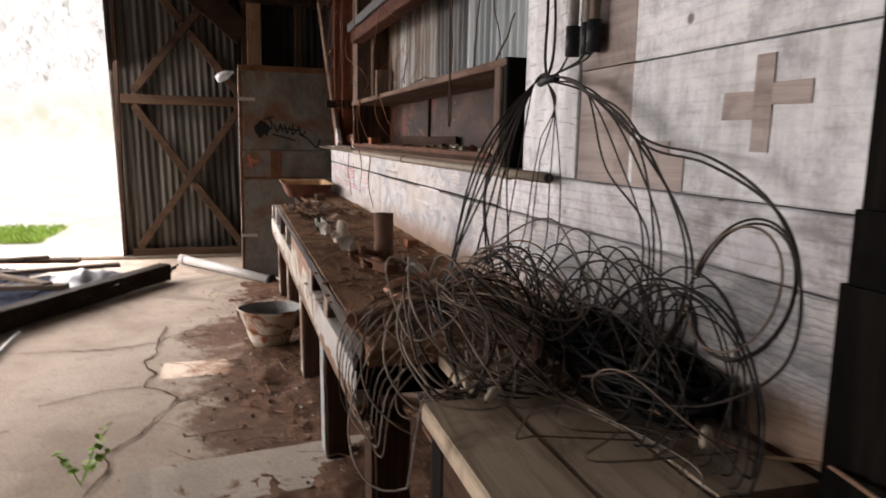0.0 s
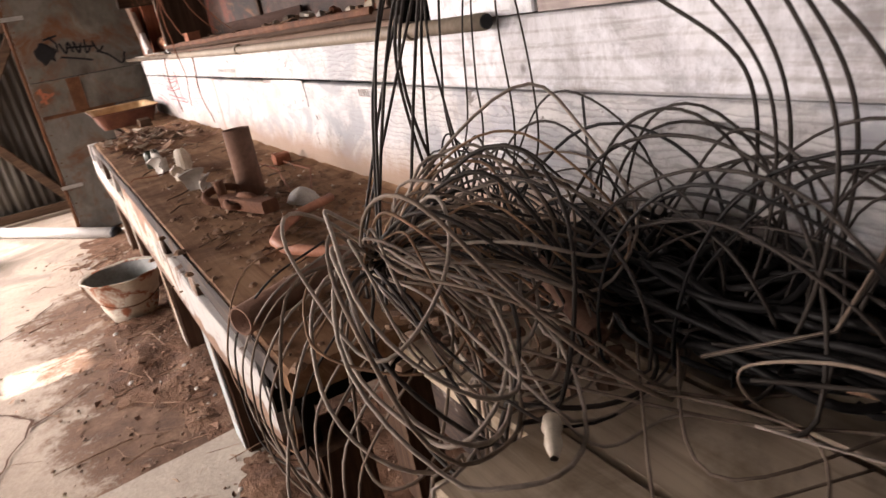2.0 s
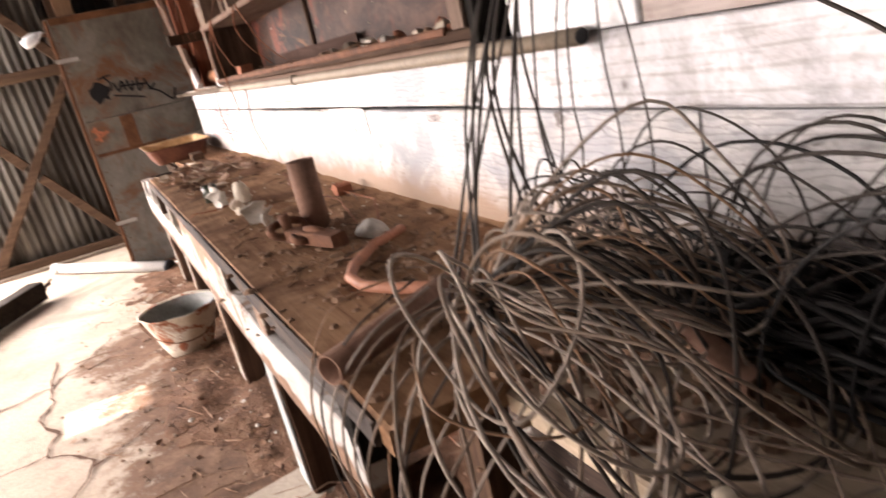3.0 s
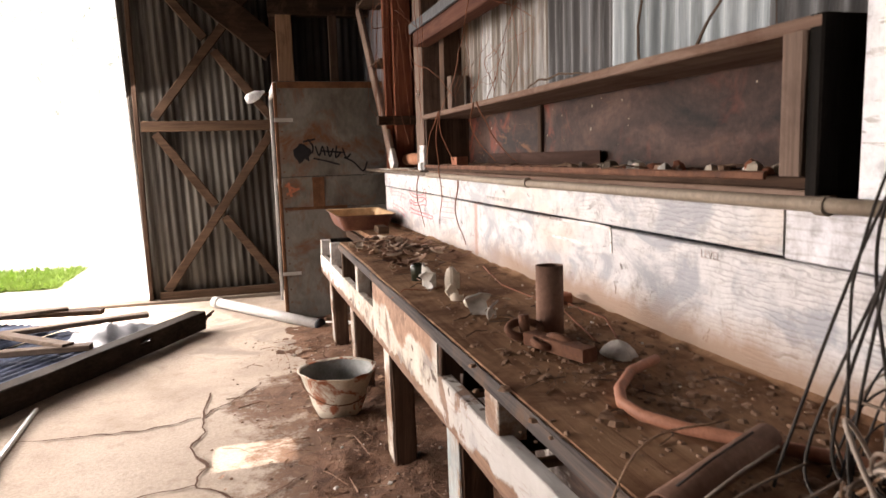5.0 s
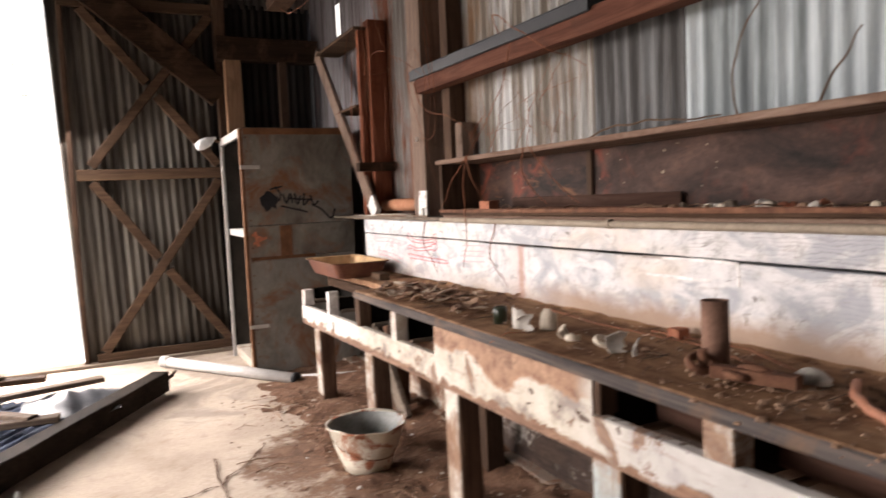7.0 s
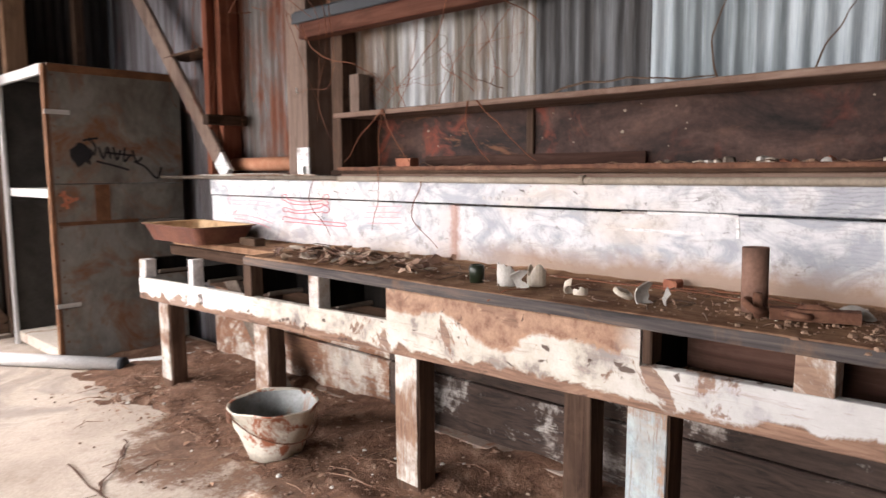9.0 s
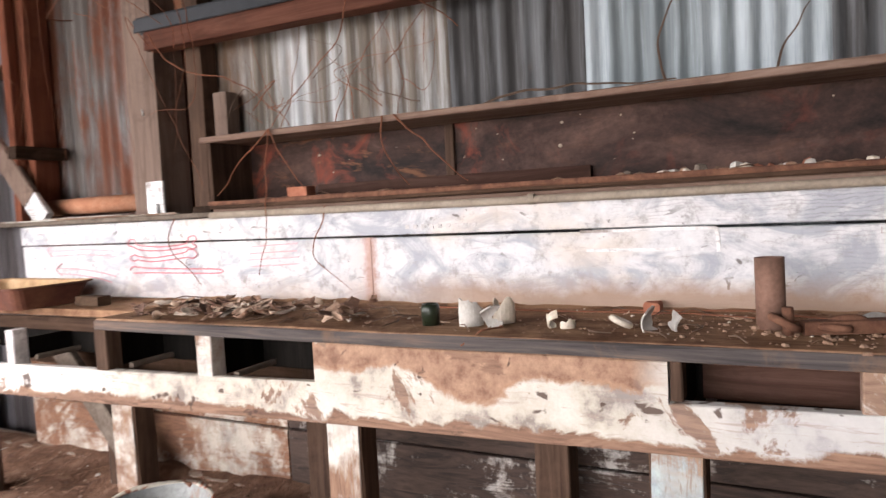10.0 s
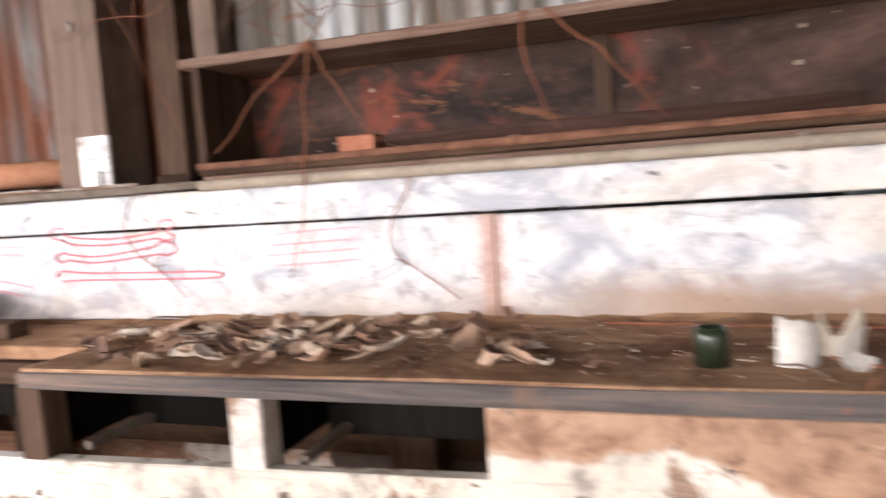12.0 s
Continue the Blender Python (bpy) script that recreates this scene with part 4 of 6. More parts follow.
# posts beside the long box
post = thing("wall_post", "brown timber post with white paint at its foot", "post")
board("upright", (1.42, 1.6, 6.36, 6.56, 1.298, 4.1), POST, post)
board("painted_foot", (1.414, 1.43, 6.355, 6.47, 1.3, 1.46), WHITE_RUBBED, post, "flaking white paint at the foot")
bm = bmesh.new()
slab(bm, 1.396, 1.413, 6.385, 6.435, 1.3, 1.352, 0.0005, 0.004)
slab(bm, 1.392, 1.397, 6.395, 6.425, 1.31, 1.342, 0.0003, 0.002)
part("switch_box", bm, STEEL, post, "small grey metal box at the foot")
part("hook", link_ring((1.412, 6.45, 1.79), 0.012, 0.012, 0.003, 1.5, 0.8), STEEL, post, "small pale ring hook", smooth=True)
stud = thing("wall_stud", "slim brown timber stud against the iron", "stud")
board("upright", (1.5, 1.6, 6.14, 6.24, 1.33, 3.0), DARK_Z, stud)
board("foot_block", (1.49, 1.6, 6.13, 6.25, 1.298, 1.3295), DARK_X, stud)
tagged(board("wood_block", (1.5, 1.58, 6.0, 6.08, 1.628, 1.85), POST), "short brown block standing on the box", "block")
tagged(board("wall_cover_board", (1.56, 1.6, 6.26, 6.35, 2.28, 2.85), RUST_ORANGE), "orange-brown board on the wall", "board")

main_beam = thing("wall_beam", "red-brown painted beam along the iron wall", "beam")
bm = bmesh.new()
bar(bm, (1.42, 6.36, 2.115), (1.42, 2.4, 2.075), 0.09, 0.1, jit=0.002)
part("beam", bm, RED_Y, main_beam)
tr = thing("cable_trunking", "ribbed black plastic strip lying on the beam", "trunking")
for k in range(5):
    bm = bmesh.new()
    bar(bm, (1.36 + 0.018 * k, 6.4, 2.175 + 0.012 * (k % 2)), (1.36 + 0.018 * k, 4.6, 2.155 + 0.012 * (k % 2)), 0.015, 0.06, jit=0.001)
    part("rib", bm, BLACK, tr)

# knee bracket of timber with shelves
kb = thing("timber_bracket", "slanted timber bracket with short shelf boards", "bracket")
timber("strut", (1.41, 7.36, 1.42), (1.39, 8.52, 2.74), 0.035, 0.13, POST, kb, "slanted grey board, white at the foot", up=(0, 1, 0))
timber("strut_foot", (1.41, 7.25, 1.3), (1.41, 7.355, 1.415), 0.037, 0.125, WHITE_RUBBED, kb, "white-painted foot of the strut", up=(0, 1, 0))
board("upright", (1.46, 1.6, 7.38, 7.5, 1.298, 2.78), RED_Z, kb, "red-brown post")
board("upright", (1.4, 1.45, 7.44, 7.5, 1.298, 2.72), RED_Z, kb, "red-brown strip")
board("shelf", (1.36, 1.58, 7.43, 8.47, 2.71, 2.735), BROWN_X, kb)
board("shelf", (1.38, 1.58, 7.52, 8.05, 2.14, 2.16), BROWN_X, kb)
board("block", (1.31, 1.6, 7.3, 7.37, 1.635, 1.7), DARK_X, kb)
bm = bmesh.new()
tube(bm, [(1.54, 7.37, 1.37), (1.545, 7.0, 1.372), (1.55, 6.56, 1.37)], 0.045, 16)
tagged(part("old_pipe", bm, RUST_ORANGE, smooth=True), "orange rusted pipe lying on the ledge", "pipe")

# long open box on the wall
lb = thing("wall_box", "long open box shelf of stained boards on the wall", "shelf")
YA, YB = 3.085, 5.97
board("top_board", (1.322, 1.6, YA, YB + 0.03, 1.6, 1.625), DUST_Y, lb, "dusty brown top board")
board("bottom_board", (1.325, 1.6, YA, YB, 1.31, 1.335), DARK_Y, lb)
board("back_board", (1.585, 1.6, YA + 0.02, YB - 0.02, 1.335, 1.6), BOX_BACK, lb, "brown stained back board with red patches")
board("end_board", (1.33, 1.585, YB - 0.025, YB, 1.335, 1.6), DARK_Z, lb)
# near end boards carry the shade of this unlit side as black colour
board("end_board", (1.322, 1.42, YA - 0.004, YA + 0.03, 1.3, 1.625), BLACK_Z, lb, "end board blackened for the shade on its near face")
board("end_board", (1.42, 1.585, YA, YA + 0.03, 1.335, 1.6), BLACK_Z, lb)
board("stile", (1.316, 1.345, YA + 0.032, YA + 0.09, 1.335, 1.6), POST, lb, "dusty grey-brown front stile")
board("batten", (1.57, 1.584, 4.88, 4.92, 1.336, 1.599), DARK_Z, lb)
board("under_rail", (1.345, 1.37, YA, YB, 1.273, 1.31), DUST_Y, lb, "worn brown rail under the box")
board("lip", (1.318, 1.33, YA + 0.13, YB, 1.325, 1.343), RUST, lb, "rusted metal lip")

an = thing("angle_iron", "rusted angle iron lying in the long box", "angle iron")
board("flange", (1.56, 1.567, 4.33, 5.55, 1.337, 1.395), DRAWER_BACK, an)
board("flange", (1.5, 1.56, 4.33, 5.55, 1.337, 1.343), RUST, an)

# ---- the work bench ----
bench = thing("work_bench", "long timber work bench with peeling cream paint and missing drawers", "bench")
XF = 0.85


bm = bmesh.new()
bar(bm, (1.09, 2.62, 0.883), (1.09, 6.1, 0.883), 0.528, 0.044, jit=0.0015)
part("deck", bm, DUSTY, bench, "brown dusty bench top")
bm = bmesh.new()
bar(bm, (0.8205, 2.66, 0.883), (0.8205, 6.1, 0.881), 0.0095, 0.038, jit=0.002, cham=0.003)
part("deck_edge", bm, EDGE, bench, "dark worn front edge")
board("deck", (1.06, 1.355, 6.1, 7.36, 0.86, 0.895), DUSTY, bench, "narrow dusty board at the back")
bm = bmesh.new()
bar(bm, (XF, 7.36, 0.603), (XF, 2.84, 0.715), 0.04, 0.134, jit=0.002)
bar(bm, (XF, 5.06, 0.792), (XF, 3.96, 0.794), 0.0395, 0.132, jit=0.0015)
part("front_board", bm, FRONT_PAINT, bench, "long front board with peeling cream paint and brown water stains")
for y, w, z0, z1, mt in ((7.31, 0.09, 0.675, 0.785, WHITE), (6.685, 0.05, 0.675, 0.835, WHITE), (6.095, 0.075, 0.61, 0.86, DARK_Z), (5.545, 0.075, 0.66, 0.86, CREAM),
                         (5.03, 0.05, 0.70, 0.86, CREAM), (3.94, 0.03, 0.76, 0.86, DARK_Z), (3.495, 0.095, 0.75, 0.86, CREAM), (2.87, 0.06, 0.64, 0.86, BLACK_Z)):
    board("drawer_post", (XF - 0.018, XF + 0.05, y - w / 2, y + w / 2, z0, z1), mt, bench)
    # drawer sides and cross rails painted near-black for the shade inside the drawers
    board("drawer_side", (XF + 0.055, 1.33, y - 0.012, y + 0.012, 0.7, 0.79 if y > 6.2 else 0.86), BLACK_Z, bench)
for y0, y1 in ((6.72, 7.28), (6.13, 6.66), (5.58, 6.06), (5.06, 5.51), (3.54, 3.93), (2.9, 3.45)):
    board("runner", (XF + 0.05, 1.3, y1 - 0.06, y1 - 0.035, 0.7, 0.72), GREY_WOOD, bench)
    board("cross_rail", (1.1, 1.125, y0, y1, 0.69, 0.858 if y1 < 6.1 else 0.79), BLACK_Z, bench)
# darker brown than the red timber, for the shade inside the drawer
board("drawer_back", (1.02, 1.04, 2.92, 3.9, 0.72, 0.86), DRAWER_BACK, bench, "brown board at the back of the empty drawer")
board("back_rail", (1.3, 1.34, 2.7, 7.36, 0.56, 0.68), DARK_Y, bench)
board("far_rail", (XF + 0.055, 1.34, 7.3, 7.36, 0.68, 0.79), DARK_X, bench)
board("top_rail", (1.03, 1.058, 6.12, 7.34, 0.80, 0.86), DARK_Y, bench)
for y, mt, d in ((7.13, LEG_WHITE, 0.13), (6.05, LEG_WHITE, 0.13), (4.99, LEG_WHITE, 0.135), (3.95, LEG_BLUE, 0.14), (2.86, LEG_DARK, 0.12)):
    bm = bmesh.new()
    bar(bm, (XF + 0.082, y + 0.01, 0.0), (XF + 0.072, y, 0.64), d, 0.1, (1, 0, 0), 5, 0.003, 0.008)
    leg = part("leg", bm, LEG_DARK, bench, "dark bare timber leg")
    bm = bmesh.new()
    bar(bm, (XF + 0.029, y + 0.009, 0.05), (XF + 0.0195, y, 0.632), d - 0.012, 0.006, (1, 0, 0), 5, 0.001, 0.002)
    part("painted_face", bm, mt, leg, "worn painted front of the leg")
for y in (6.55, 5.35, 4.4, 3.3):
    board("back_leg", (1.2, 1.3, y - 0.06, y + 0.06, 0.0, 0.858), DARK_Z, bench)
timber("knee_brace", (1.18, 6.9, 0.72), (1.19, 6.3, 0.03), 0.04, 0.12, GREY_WOOD, bench, "grey slanted brace", up=(0, 1, 0))

# low table against the near end of the bench
nt_ = thing("side_table", "low table of pale worn boards under the cables", "table")
board("top_board", (0.865, 1.012, 1.86, 2.29, 0.862, 0.9), PALE_TOP, nt_)
board("top_board", (1.018, 1.17, 1.86, 2.29, 0.862, 0.898), PALE_TOP, nt_)
board("top_board", (1.176, 1.355, 1.86, 2.62, 0.862, 0.9), PALE_TOP, nt_)
board("top_board", (0.99, 1.17, 2.295, 2.615, 0.85, 0.885), PALE_TOP, nt_)
# legs and end apron near-black: the dark under the table top is painted on
for y in (1.9, 2.24):
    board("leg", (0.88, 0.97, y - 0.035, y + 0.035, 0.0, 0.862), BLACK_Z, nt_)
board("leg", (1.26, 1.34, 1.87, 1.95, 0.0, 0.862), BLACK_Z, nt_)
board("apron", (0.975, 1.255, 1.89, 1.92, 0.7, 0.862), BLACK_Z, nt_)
board("apron", (0.88, 0.91, 1.94, 2.2, 0.74, 0.862), DARK_Y, nt_)
board("apron", (0.975, 1.26, 2.21, 2.24, 0.5, 0.86), DARK_X, nt_)

# ---- things on the bench ----
ZT = 0.906


def thin_cup(name, at, prof, material, label, category, m=None, sides=22, wob=0.05):
    bm = bmesh.new()
    lathe(bm, prof, at, sides, m, wob)
    return tagged(part(name, bm, material, smooth=True), label, category)


bm = bmesh.new()
hollow(bm, (1.088, 3.732, ZT - 0.001), (1.088, 3.735, 1.095), 0.037, 0.004, 24)
tagged(part("pipe_offcut", bm, RUST_PIPE, smooth=True), "short rusted steel pipe standing on the bench", "pipe")
bm = bmesh.new()
hollow(bm, (0.812, 2.785, 0.931), (1.1, 2.93, 0.931), 0.024, 0.004, 20)
tagged(part("steel_tube", bm, RUST_PIPE, smooth=True), "brown steel tube jutting over the bench edge", "pipe")
bm = bmesh.new()
tube(bm, [(1.2, 3.4, ZT + 0.012), (1.1, 3.34, ZT + 0.013), (1.02, 3.25, ZT + 0.012), (0.985, 3.18, ZT + 0.012), (0.985, 3.11, ZT + 0.012), (1.02, 3.03, ZT + 0.013),
          (1.09, 2.94, ZT + 0.014), (1.15, 2.86, ZT + 0.016), (1.23, 2.76, ZT + 0.013), (1.28, 2.68, ZT + 0.013)], 0.0115, 12)
tagged(part("rubber_hose", bm, HOSE, smooth=True), "terracotta-coloured hose bent on the bench", "hose")

# rusty shackle and links beside the pipe
ch = thing("rusty_clamp", "heavily rusted clamp and chain links", "clamp")


part("bow", link_ring((1.0, 3.7, ZT + 0.03), 0.05, 0.03, 0.011, 0.5, 0.3), RUST, ch, smooth=True)
part("link", link_ring((1.01, 3.6, ZT + 0.02), 0.045, 0.024, 0.01, 0.15, 1.2), RUST, ch, smooth=True)
part("link", link_ring((1.04, 3.56, ZT + 0.025), 0.042, 0.022, 0.01, 0.9, 1.9), RUST, ch, smooth=True)
bm = bmesh.new()
bar(bm, (1.0, 3.66, ZT + 0.02), (1.06, 3.45, ZT + 0.022), 0.045, 0.034, jit=0.003)
part("jaw", bm, RUST, ch)
bm = bmesh.new()
tube(bm, [(1.0, 3.69, ZT), (0.995, 3.692, ZT + 0.07)], 0.014, 10)
part("bolt", bm, RUST, ch, smooth=True)


def shell(name, c, r, h, arc, turn, material, label, category="fragment", tilt=0.0, lift=0.0):
    """A broken piece of a pot or mug: part of a curved wall, with thickness and a ragged rim."""
    bm = bmesh.new()
    m = Matrix.Translation(c) @ Euler((tilt, 0, turn)).to_matrix().to_4x4()
    n, t = 12, 0.005
    grid = []
    for i in range(n + 1):
        a = arc * (i / n - 0.5)
        top = h * (0.72 + 0.6 * noise.noise(Vector((i * 0.28, c[0] * 31, c[1] * 17))) + 0.08 * noise.noise(Vector((i * 1.1, c[1] * 31, 0))))
        row = [(r, 0), (r * 1.03, top * 0.5), (r, top), (r - t, top), (r * 1.03 - t, top * 0.5), (r - t, 0)]
        grid.append([bm.verts.new(m @ Vector((k * math.cos(a), k * math.sin(a), z + lift))) for k, z in row])
    for u, v in zip(grid, grid[1:]):
        for j in range(6):
            bm.faces.new((u[j], v[j], v[(j + 1) % 6], u[(j + 1) % 6]))
    bm.faces.new(grid[0])
    bm.faces.new(grid[-1][::-1])
    return tagged(part(name, bm, material, smooth=False), label, category)


thin_cup("small_jar", (0.955, 4.69, ZT), [(0.001, 0), (0.027, 0), (0.03, 0.05), (0.026, 0.066), (0.022, 0.066), (0.022, 0.02)], GREEN_GLASS, "small dark green plastic jar on the bench", "jar", wob=0.02)
shell("broken_mug", (1.04, 4.478, ZT), 0.034, 0.08, 4.4, 2.9, CERAMIC, "broken cream ceramic mug standing on the bench", "mug")
shell("broken_cup", (0.98, 4.562, ZT), 0.04, 0.085, 2.4, 3.6, WHITE_CHIP, "broken white cup with a jagged rim", "cup")
shell("cup_fragment", (0.905, 4.478, ZT + 0.02), 0.04, 0.055, 2.2, 0.6, WHITE_CHIP, "curved white cup fragment lying over", tilt=1.1)
shell("cup_fragment", (0.975, 4.285, ZT + 0.012), 0.03, 0.045, 3.0, 2.0, CERAMIC, "small cream ceramic fragment on the bench", tilt=0.9)
shell("cup_fragment", (0.99, 4.265, ZT), 0.026, 0.032, 2.6, 4.0, CERAMIC, "small cream ceramic fragment on the bench")
bm = link_ring((1.0, 4.11, ZT + 0.02), 0.032, 0.026, 0.009, 0.45, 0.4)
tagged(part("ceramic_ring", bm, CERAMIC, smooth=True), "broken cream ceramic ring on the bench", "ring")
shell("cup_fragment", (0.945, 3.995, ZT + 0.015), 0.055, 0.075, 1.7, 1.3, WHITE_CHIP, "curved white ceramic fragment", tilt=1.25)
shell("cup_fragment", (1.01, 3.93, ZT + 0.01), 0.04, 0.05, 1.8, 2.2, WHITE_CHIP, "grey-white ceramic fragment on the bench", tilt=1.3)
bm = bmesh.new()
slab(bm, 1.26, 1.31, 4.05, 4.1, ZT - 0.002, ZT + 0.034, 0.003, 0.006)
tagged(part("brick_fragment", bm, BRICK), "small brick fragment at the back of the bench", "brick")


bm = bmesh.new()
cap = []
for i in range(7):
    row = []
    for j in range(15):
        a = 2 * math.pi * (j / 14)
        k = i / 6 * (1 + 0.35 * noise.noise(Vector((math.cos(a) * 1.4, math.sin(a) * 1.4, 1)))) * 0.055
        row.append(bm.verts.new((1.155 + k * 0.75 * math.sin(a), 3.49 + k * math.cos(a), ZT + 0.034 - 0.03 * (i / 6) ** 2 + (0.004 if i < 6 else 0))))
    cap.append(row)
for u, v in zip(cap, cap[1:]):
    for j in range(14):
        bm.faces.new((u[j], u[j + 1], v[j + 1], v[j]))
pf = tagged(part("plate_fragment", bm, WHITE_CHIP, smooth=True), "domed white piece of broken plate on the bench", "fragment")
pf.modifiers.new("wall", "SOLIDIFY").thickness = 0.004

# the rusted tray and a block at the far end
tray = thing("baking_tray", "deep rusted metal tray at the end of the bench", "tray")
bm = bmesh.new()
tx, ty, tz = 1.1, 7.1, 0.898
lo = [(-0.15, -0.3), (0.15, -0.3), (0.15, 0.3), (-0.15, 0.3)]


def tray_ring(k, z, grow):
    out = []
    for sx, sy in ((-1, -1), (1, -1), (1, 1), (-1, 1)):
        for q in range(4):
            a = math.atan2(sy, sx) + (q - 1.5) * radians(26)
            out.append(bm.verts.new((tx + sx * (0.11 + grow) + 0.045 * math.cos(a), ty + sy * (0.27 + grow) + 0.045 * math.sin(a), tz + z)))
    return out


rings = [tray_ring(0, 0, 0), tray_ring(0, 0.095, 0.035), tray_ring(0, 0.1, 0.052), tray_ring(0, 0.106, 0.052), tray_ring(0, 0.1, 0.03), tray_ring(0, 0.003, -0.003)]
for u, v in zip(rings, rings[1:]):
    for j in range(16):
        bm.faces.new((u[j], u[(j + 1) % 16], v[(j + 1) % 16], v[j]))
bm.faces.new(rings[0][::-1])
bm.faces.new(rings[-1])
part("pan", bm, TRAY, tray)
bm = bmesh.new()
rings = [tray_ring(0, 0.1065, 0.05), tray_ring(0, 0.1015, 0.028), tray_ring(0, 0.012, -0.008)]
for u, v in zip(rings, rings[1:]):
    for j in range(16):
        bm.faces.new((u[j], u[(j + 1) % 16], v[(j + 1) % 16], v[j]))
bm.faces.new(rings[-1])
part("lining", bm, TRAY_IN, tray, "tan dusty inside of the tray")
tagged(board("wood_offcut", (1.13, 1.2, 6.5, 6.66, 0.896, 0.94), BROWN_X), "short brown wood offcut", "block")
tagged(board("brick", (1.36, 1.42, 5.46, 5.56, 1.336, 1.385), BRICK, jit=0.003), "red brick piece in the long box", "brick")

# strips of bark, leaves and grit on the bench
R = random.Random(3)
def bark_curl(p, length, width, rnd):
    """A curled strip of dry bark with ragged ends."""
    def f(bm):
        m = Matrix.Translation(p) @ Euler((rnd.uniform(-0.5, 0.5), rnd.uniform(-0.35, 0.35), rnd.uniform(0, 6.28))).to_matrix().to_4x4()
        bend, curl = rnd.uniform(-0.5, 0.9), rnd.uniform(0.6, 2.2) * rnd.choice((1, 1, -1))
        grid = []
        for i in range(6):
            u = i / 5 - 0.5
            w = width * (1 - 1.5 * u * u) * rnd.uniform(0.75, 1.1)
            row = []
            for j in range(5):
                a = curl * (j / 4 - 0.5)
                r = w / max(0.3, abs(curl))
                row.append(bm.verts.new(m @ Vector((u * length + rnd.uniform(-0.003, 0.003), r * math.sin(a) * (1 if curl > 0 else -1), r * (1 - math.cos(a)) * (1 if curl > 0 else -1) + bend * length * u * u + 0.004))))
            grid.append(row)
        for a, b in zip(grid, grid[1:]):
            for j in range(4):
                bm.faces.new((a[j], a[j + 1], b[j + 1], b[j]))
    return f


litter = bits("bark_litter", BARK_SCRAP, [bark_curl((min(1.31, max(0.87, R.gauss(1.04, 0.11))), R.gauss(5.6, 0.26), ZT + 0.006 + 0.012 * R.random()), R.uniform(0.045, 0.12), R.uniform(0.025, 0.06), R) for _ in range(95)]
              + [bark_curl((R.uniform(0.88, 1.32), R.uniform(3.7, 6.05), ZT + 0.005), R.uniform(0.02, 0.045), R.uniform(0.005, 0.014), R) for _ in range(20)],
              "curled dry bark and leaves on the bench", "litter")
litter.modifiers.new("bark", "SOLIDIFY").thickness = 0.0018
bits("bark_twigs", TWIG, [twig((min(1.32, R.gauss(1.06, 0.11)), R.gauss(5.6, 0.3), ZT + 0.01), R.uniform(0.08, 0.26), R.uniform(0.0015, 0.003), R) for _ in range(14)], "dry twigs among the bark on the bench", "twigs")
bits("bench_grit", CLOD, [clod((R.uniform(0.87, 1.34), R.uniform(2.75, 6.0), ZT - 0.001), R.uniform(0.002, 0.006), R) for _ in range(700)]
     + [clod((min(1.33, R.gauss(1.14, 0.12)), R.gauss(3.35, 0.35), ZT - 0.001), 0.003 + 0.012 * R.random() ** 2, R) for _ in range(420)]
     + [clod((min(1.33, R.gauss(1.1, 0.14)), R.gauss(3.1, 0.3), ZT - 0.001), 0.004 + 0.014 * R.random() ** 2, R) for _ in range(260)], "brown grit and soil on the bench", "grit")
bits("bench_chips", CERAMIC, [clod((R.uniform(0.95, 1.33), R.uniform(3.2, 5.9), ZT - 0.001), R.uniform(0.003, 0.008), R) for _ in range(60)], "pale grit and chips on the bench", "grit")
bits("bench_splinters", TWIG, [twig((R.uniform(0.9, 1.33), R.uniform(3.0, 6.0), ZT), R.uniform(0.03, 0.12), R.uniform(0.0012, 0.003), R) for _ in range(90)], "thin splinters and stalks on the bench", "litter")
for pts in ([(1.3, 4.9, ZT), (1.2, 4.4, ZT + 0.012), (1.23, 3.95, ZT + 0.01), (1.16, 3.6, ZT + 0.004)], [(1.28, 4.2, ZT + 0.006), (1.29, 3.8, ZT + 0.012), (1.2, 3.55, ZT + 0.004), (1.08, 3.5, ZT + 0.003)],
            [(1.0, 4.5, ZT + 0.004), (0.93, 4.44, ZT + 0.006), (0.85, 4.47, ZT + 0.01), (0.81, 4.52, ZT - 0.03)]):
    bm = bmesh.new()
    tube(bm, pts, 0.0035, 6, True, 0.002)
    tagged(part("stick", bm, VINE), "thin dry stick on the bench", "stick", "dry sticks on the bench")

# stones and chips in the long box
for i in range(34):
    y = R.uniform(3.25, 4.2)
    bm = bmesh.new()
    s = R.uniform(0.012, 0.03)
    clod((R.uniform(1.36, 1.43), y, 1.335), s, R, R.uniform(0.6, 1.2))(bm)
    tagged(part("stone", bm, (WHITE_CHIP, CERAMIC, BRICK, GREY_WOOD, CLOD)[i % 5]), "small broken stone in the long box", "stone", "stones in the long box")
bits("box_grit", CLOD, [clod((R.uniform(1.335, 1.56), R.uniform(3.2, 5.9), 1.334), R.uniform(0.003, 0.012), R) for _ in range(220)]
     + [twig((R.uniform(1.35, 1.5), R.uniform(3.3, 5.8), 1.338), R.uniform(0.05, 0.15), 0.003, R) for _ in range(25)], "grit and splinters in the long box", "grit")

for _ in range(24):
    bm = bmesh.new()
    r = 0.0022 + 0.005 * R.random() ** 3
    lathe(bm, [(r, 0), (r * 0.7, 0.0015)], (0, 0, 0), 7, Matrix.Translation((1.5846, R.uniform(3.2, 5.9), R.uniform(1.35, 1.59))) @ pose(0, 0, 0, 0, -90), 0.6)
    part("paint_fleck", bm, CONDUIT, lb)

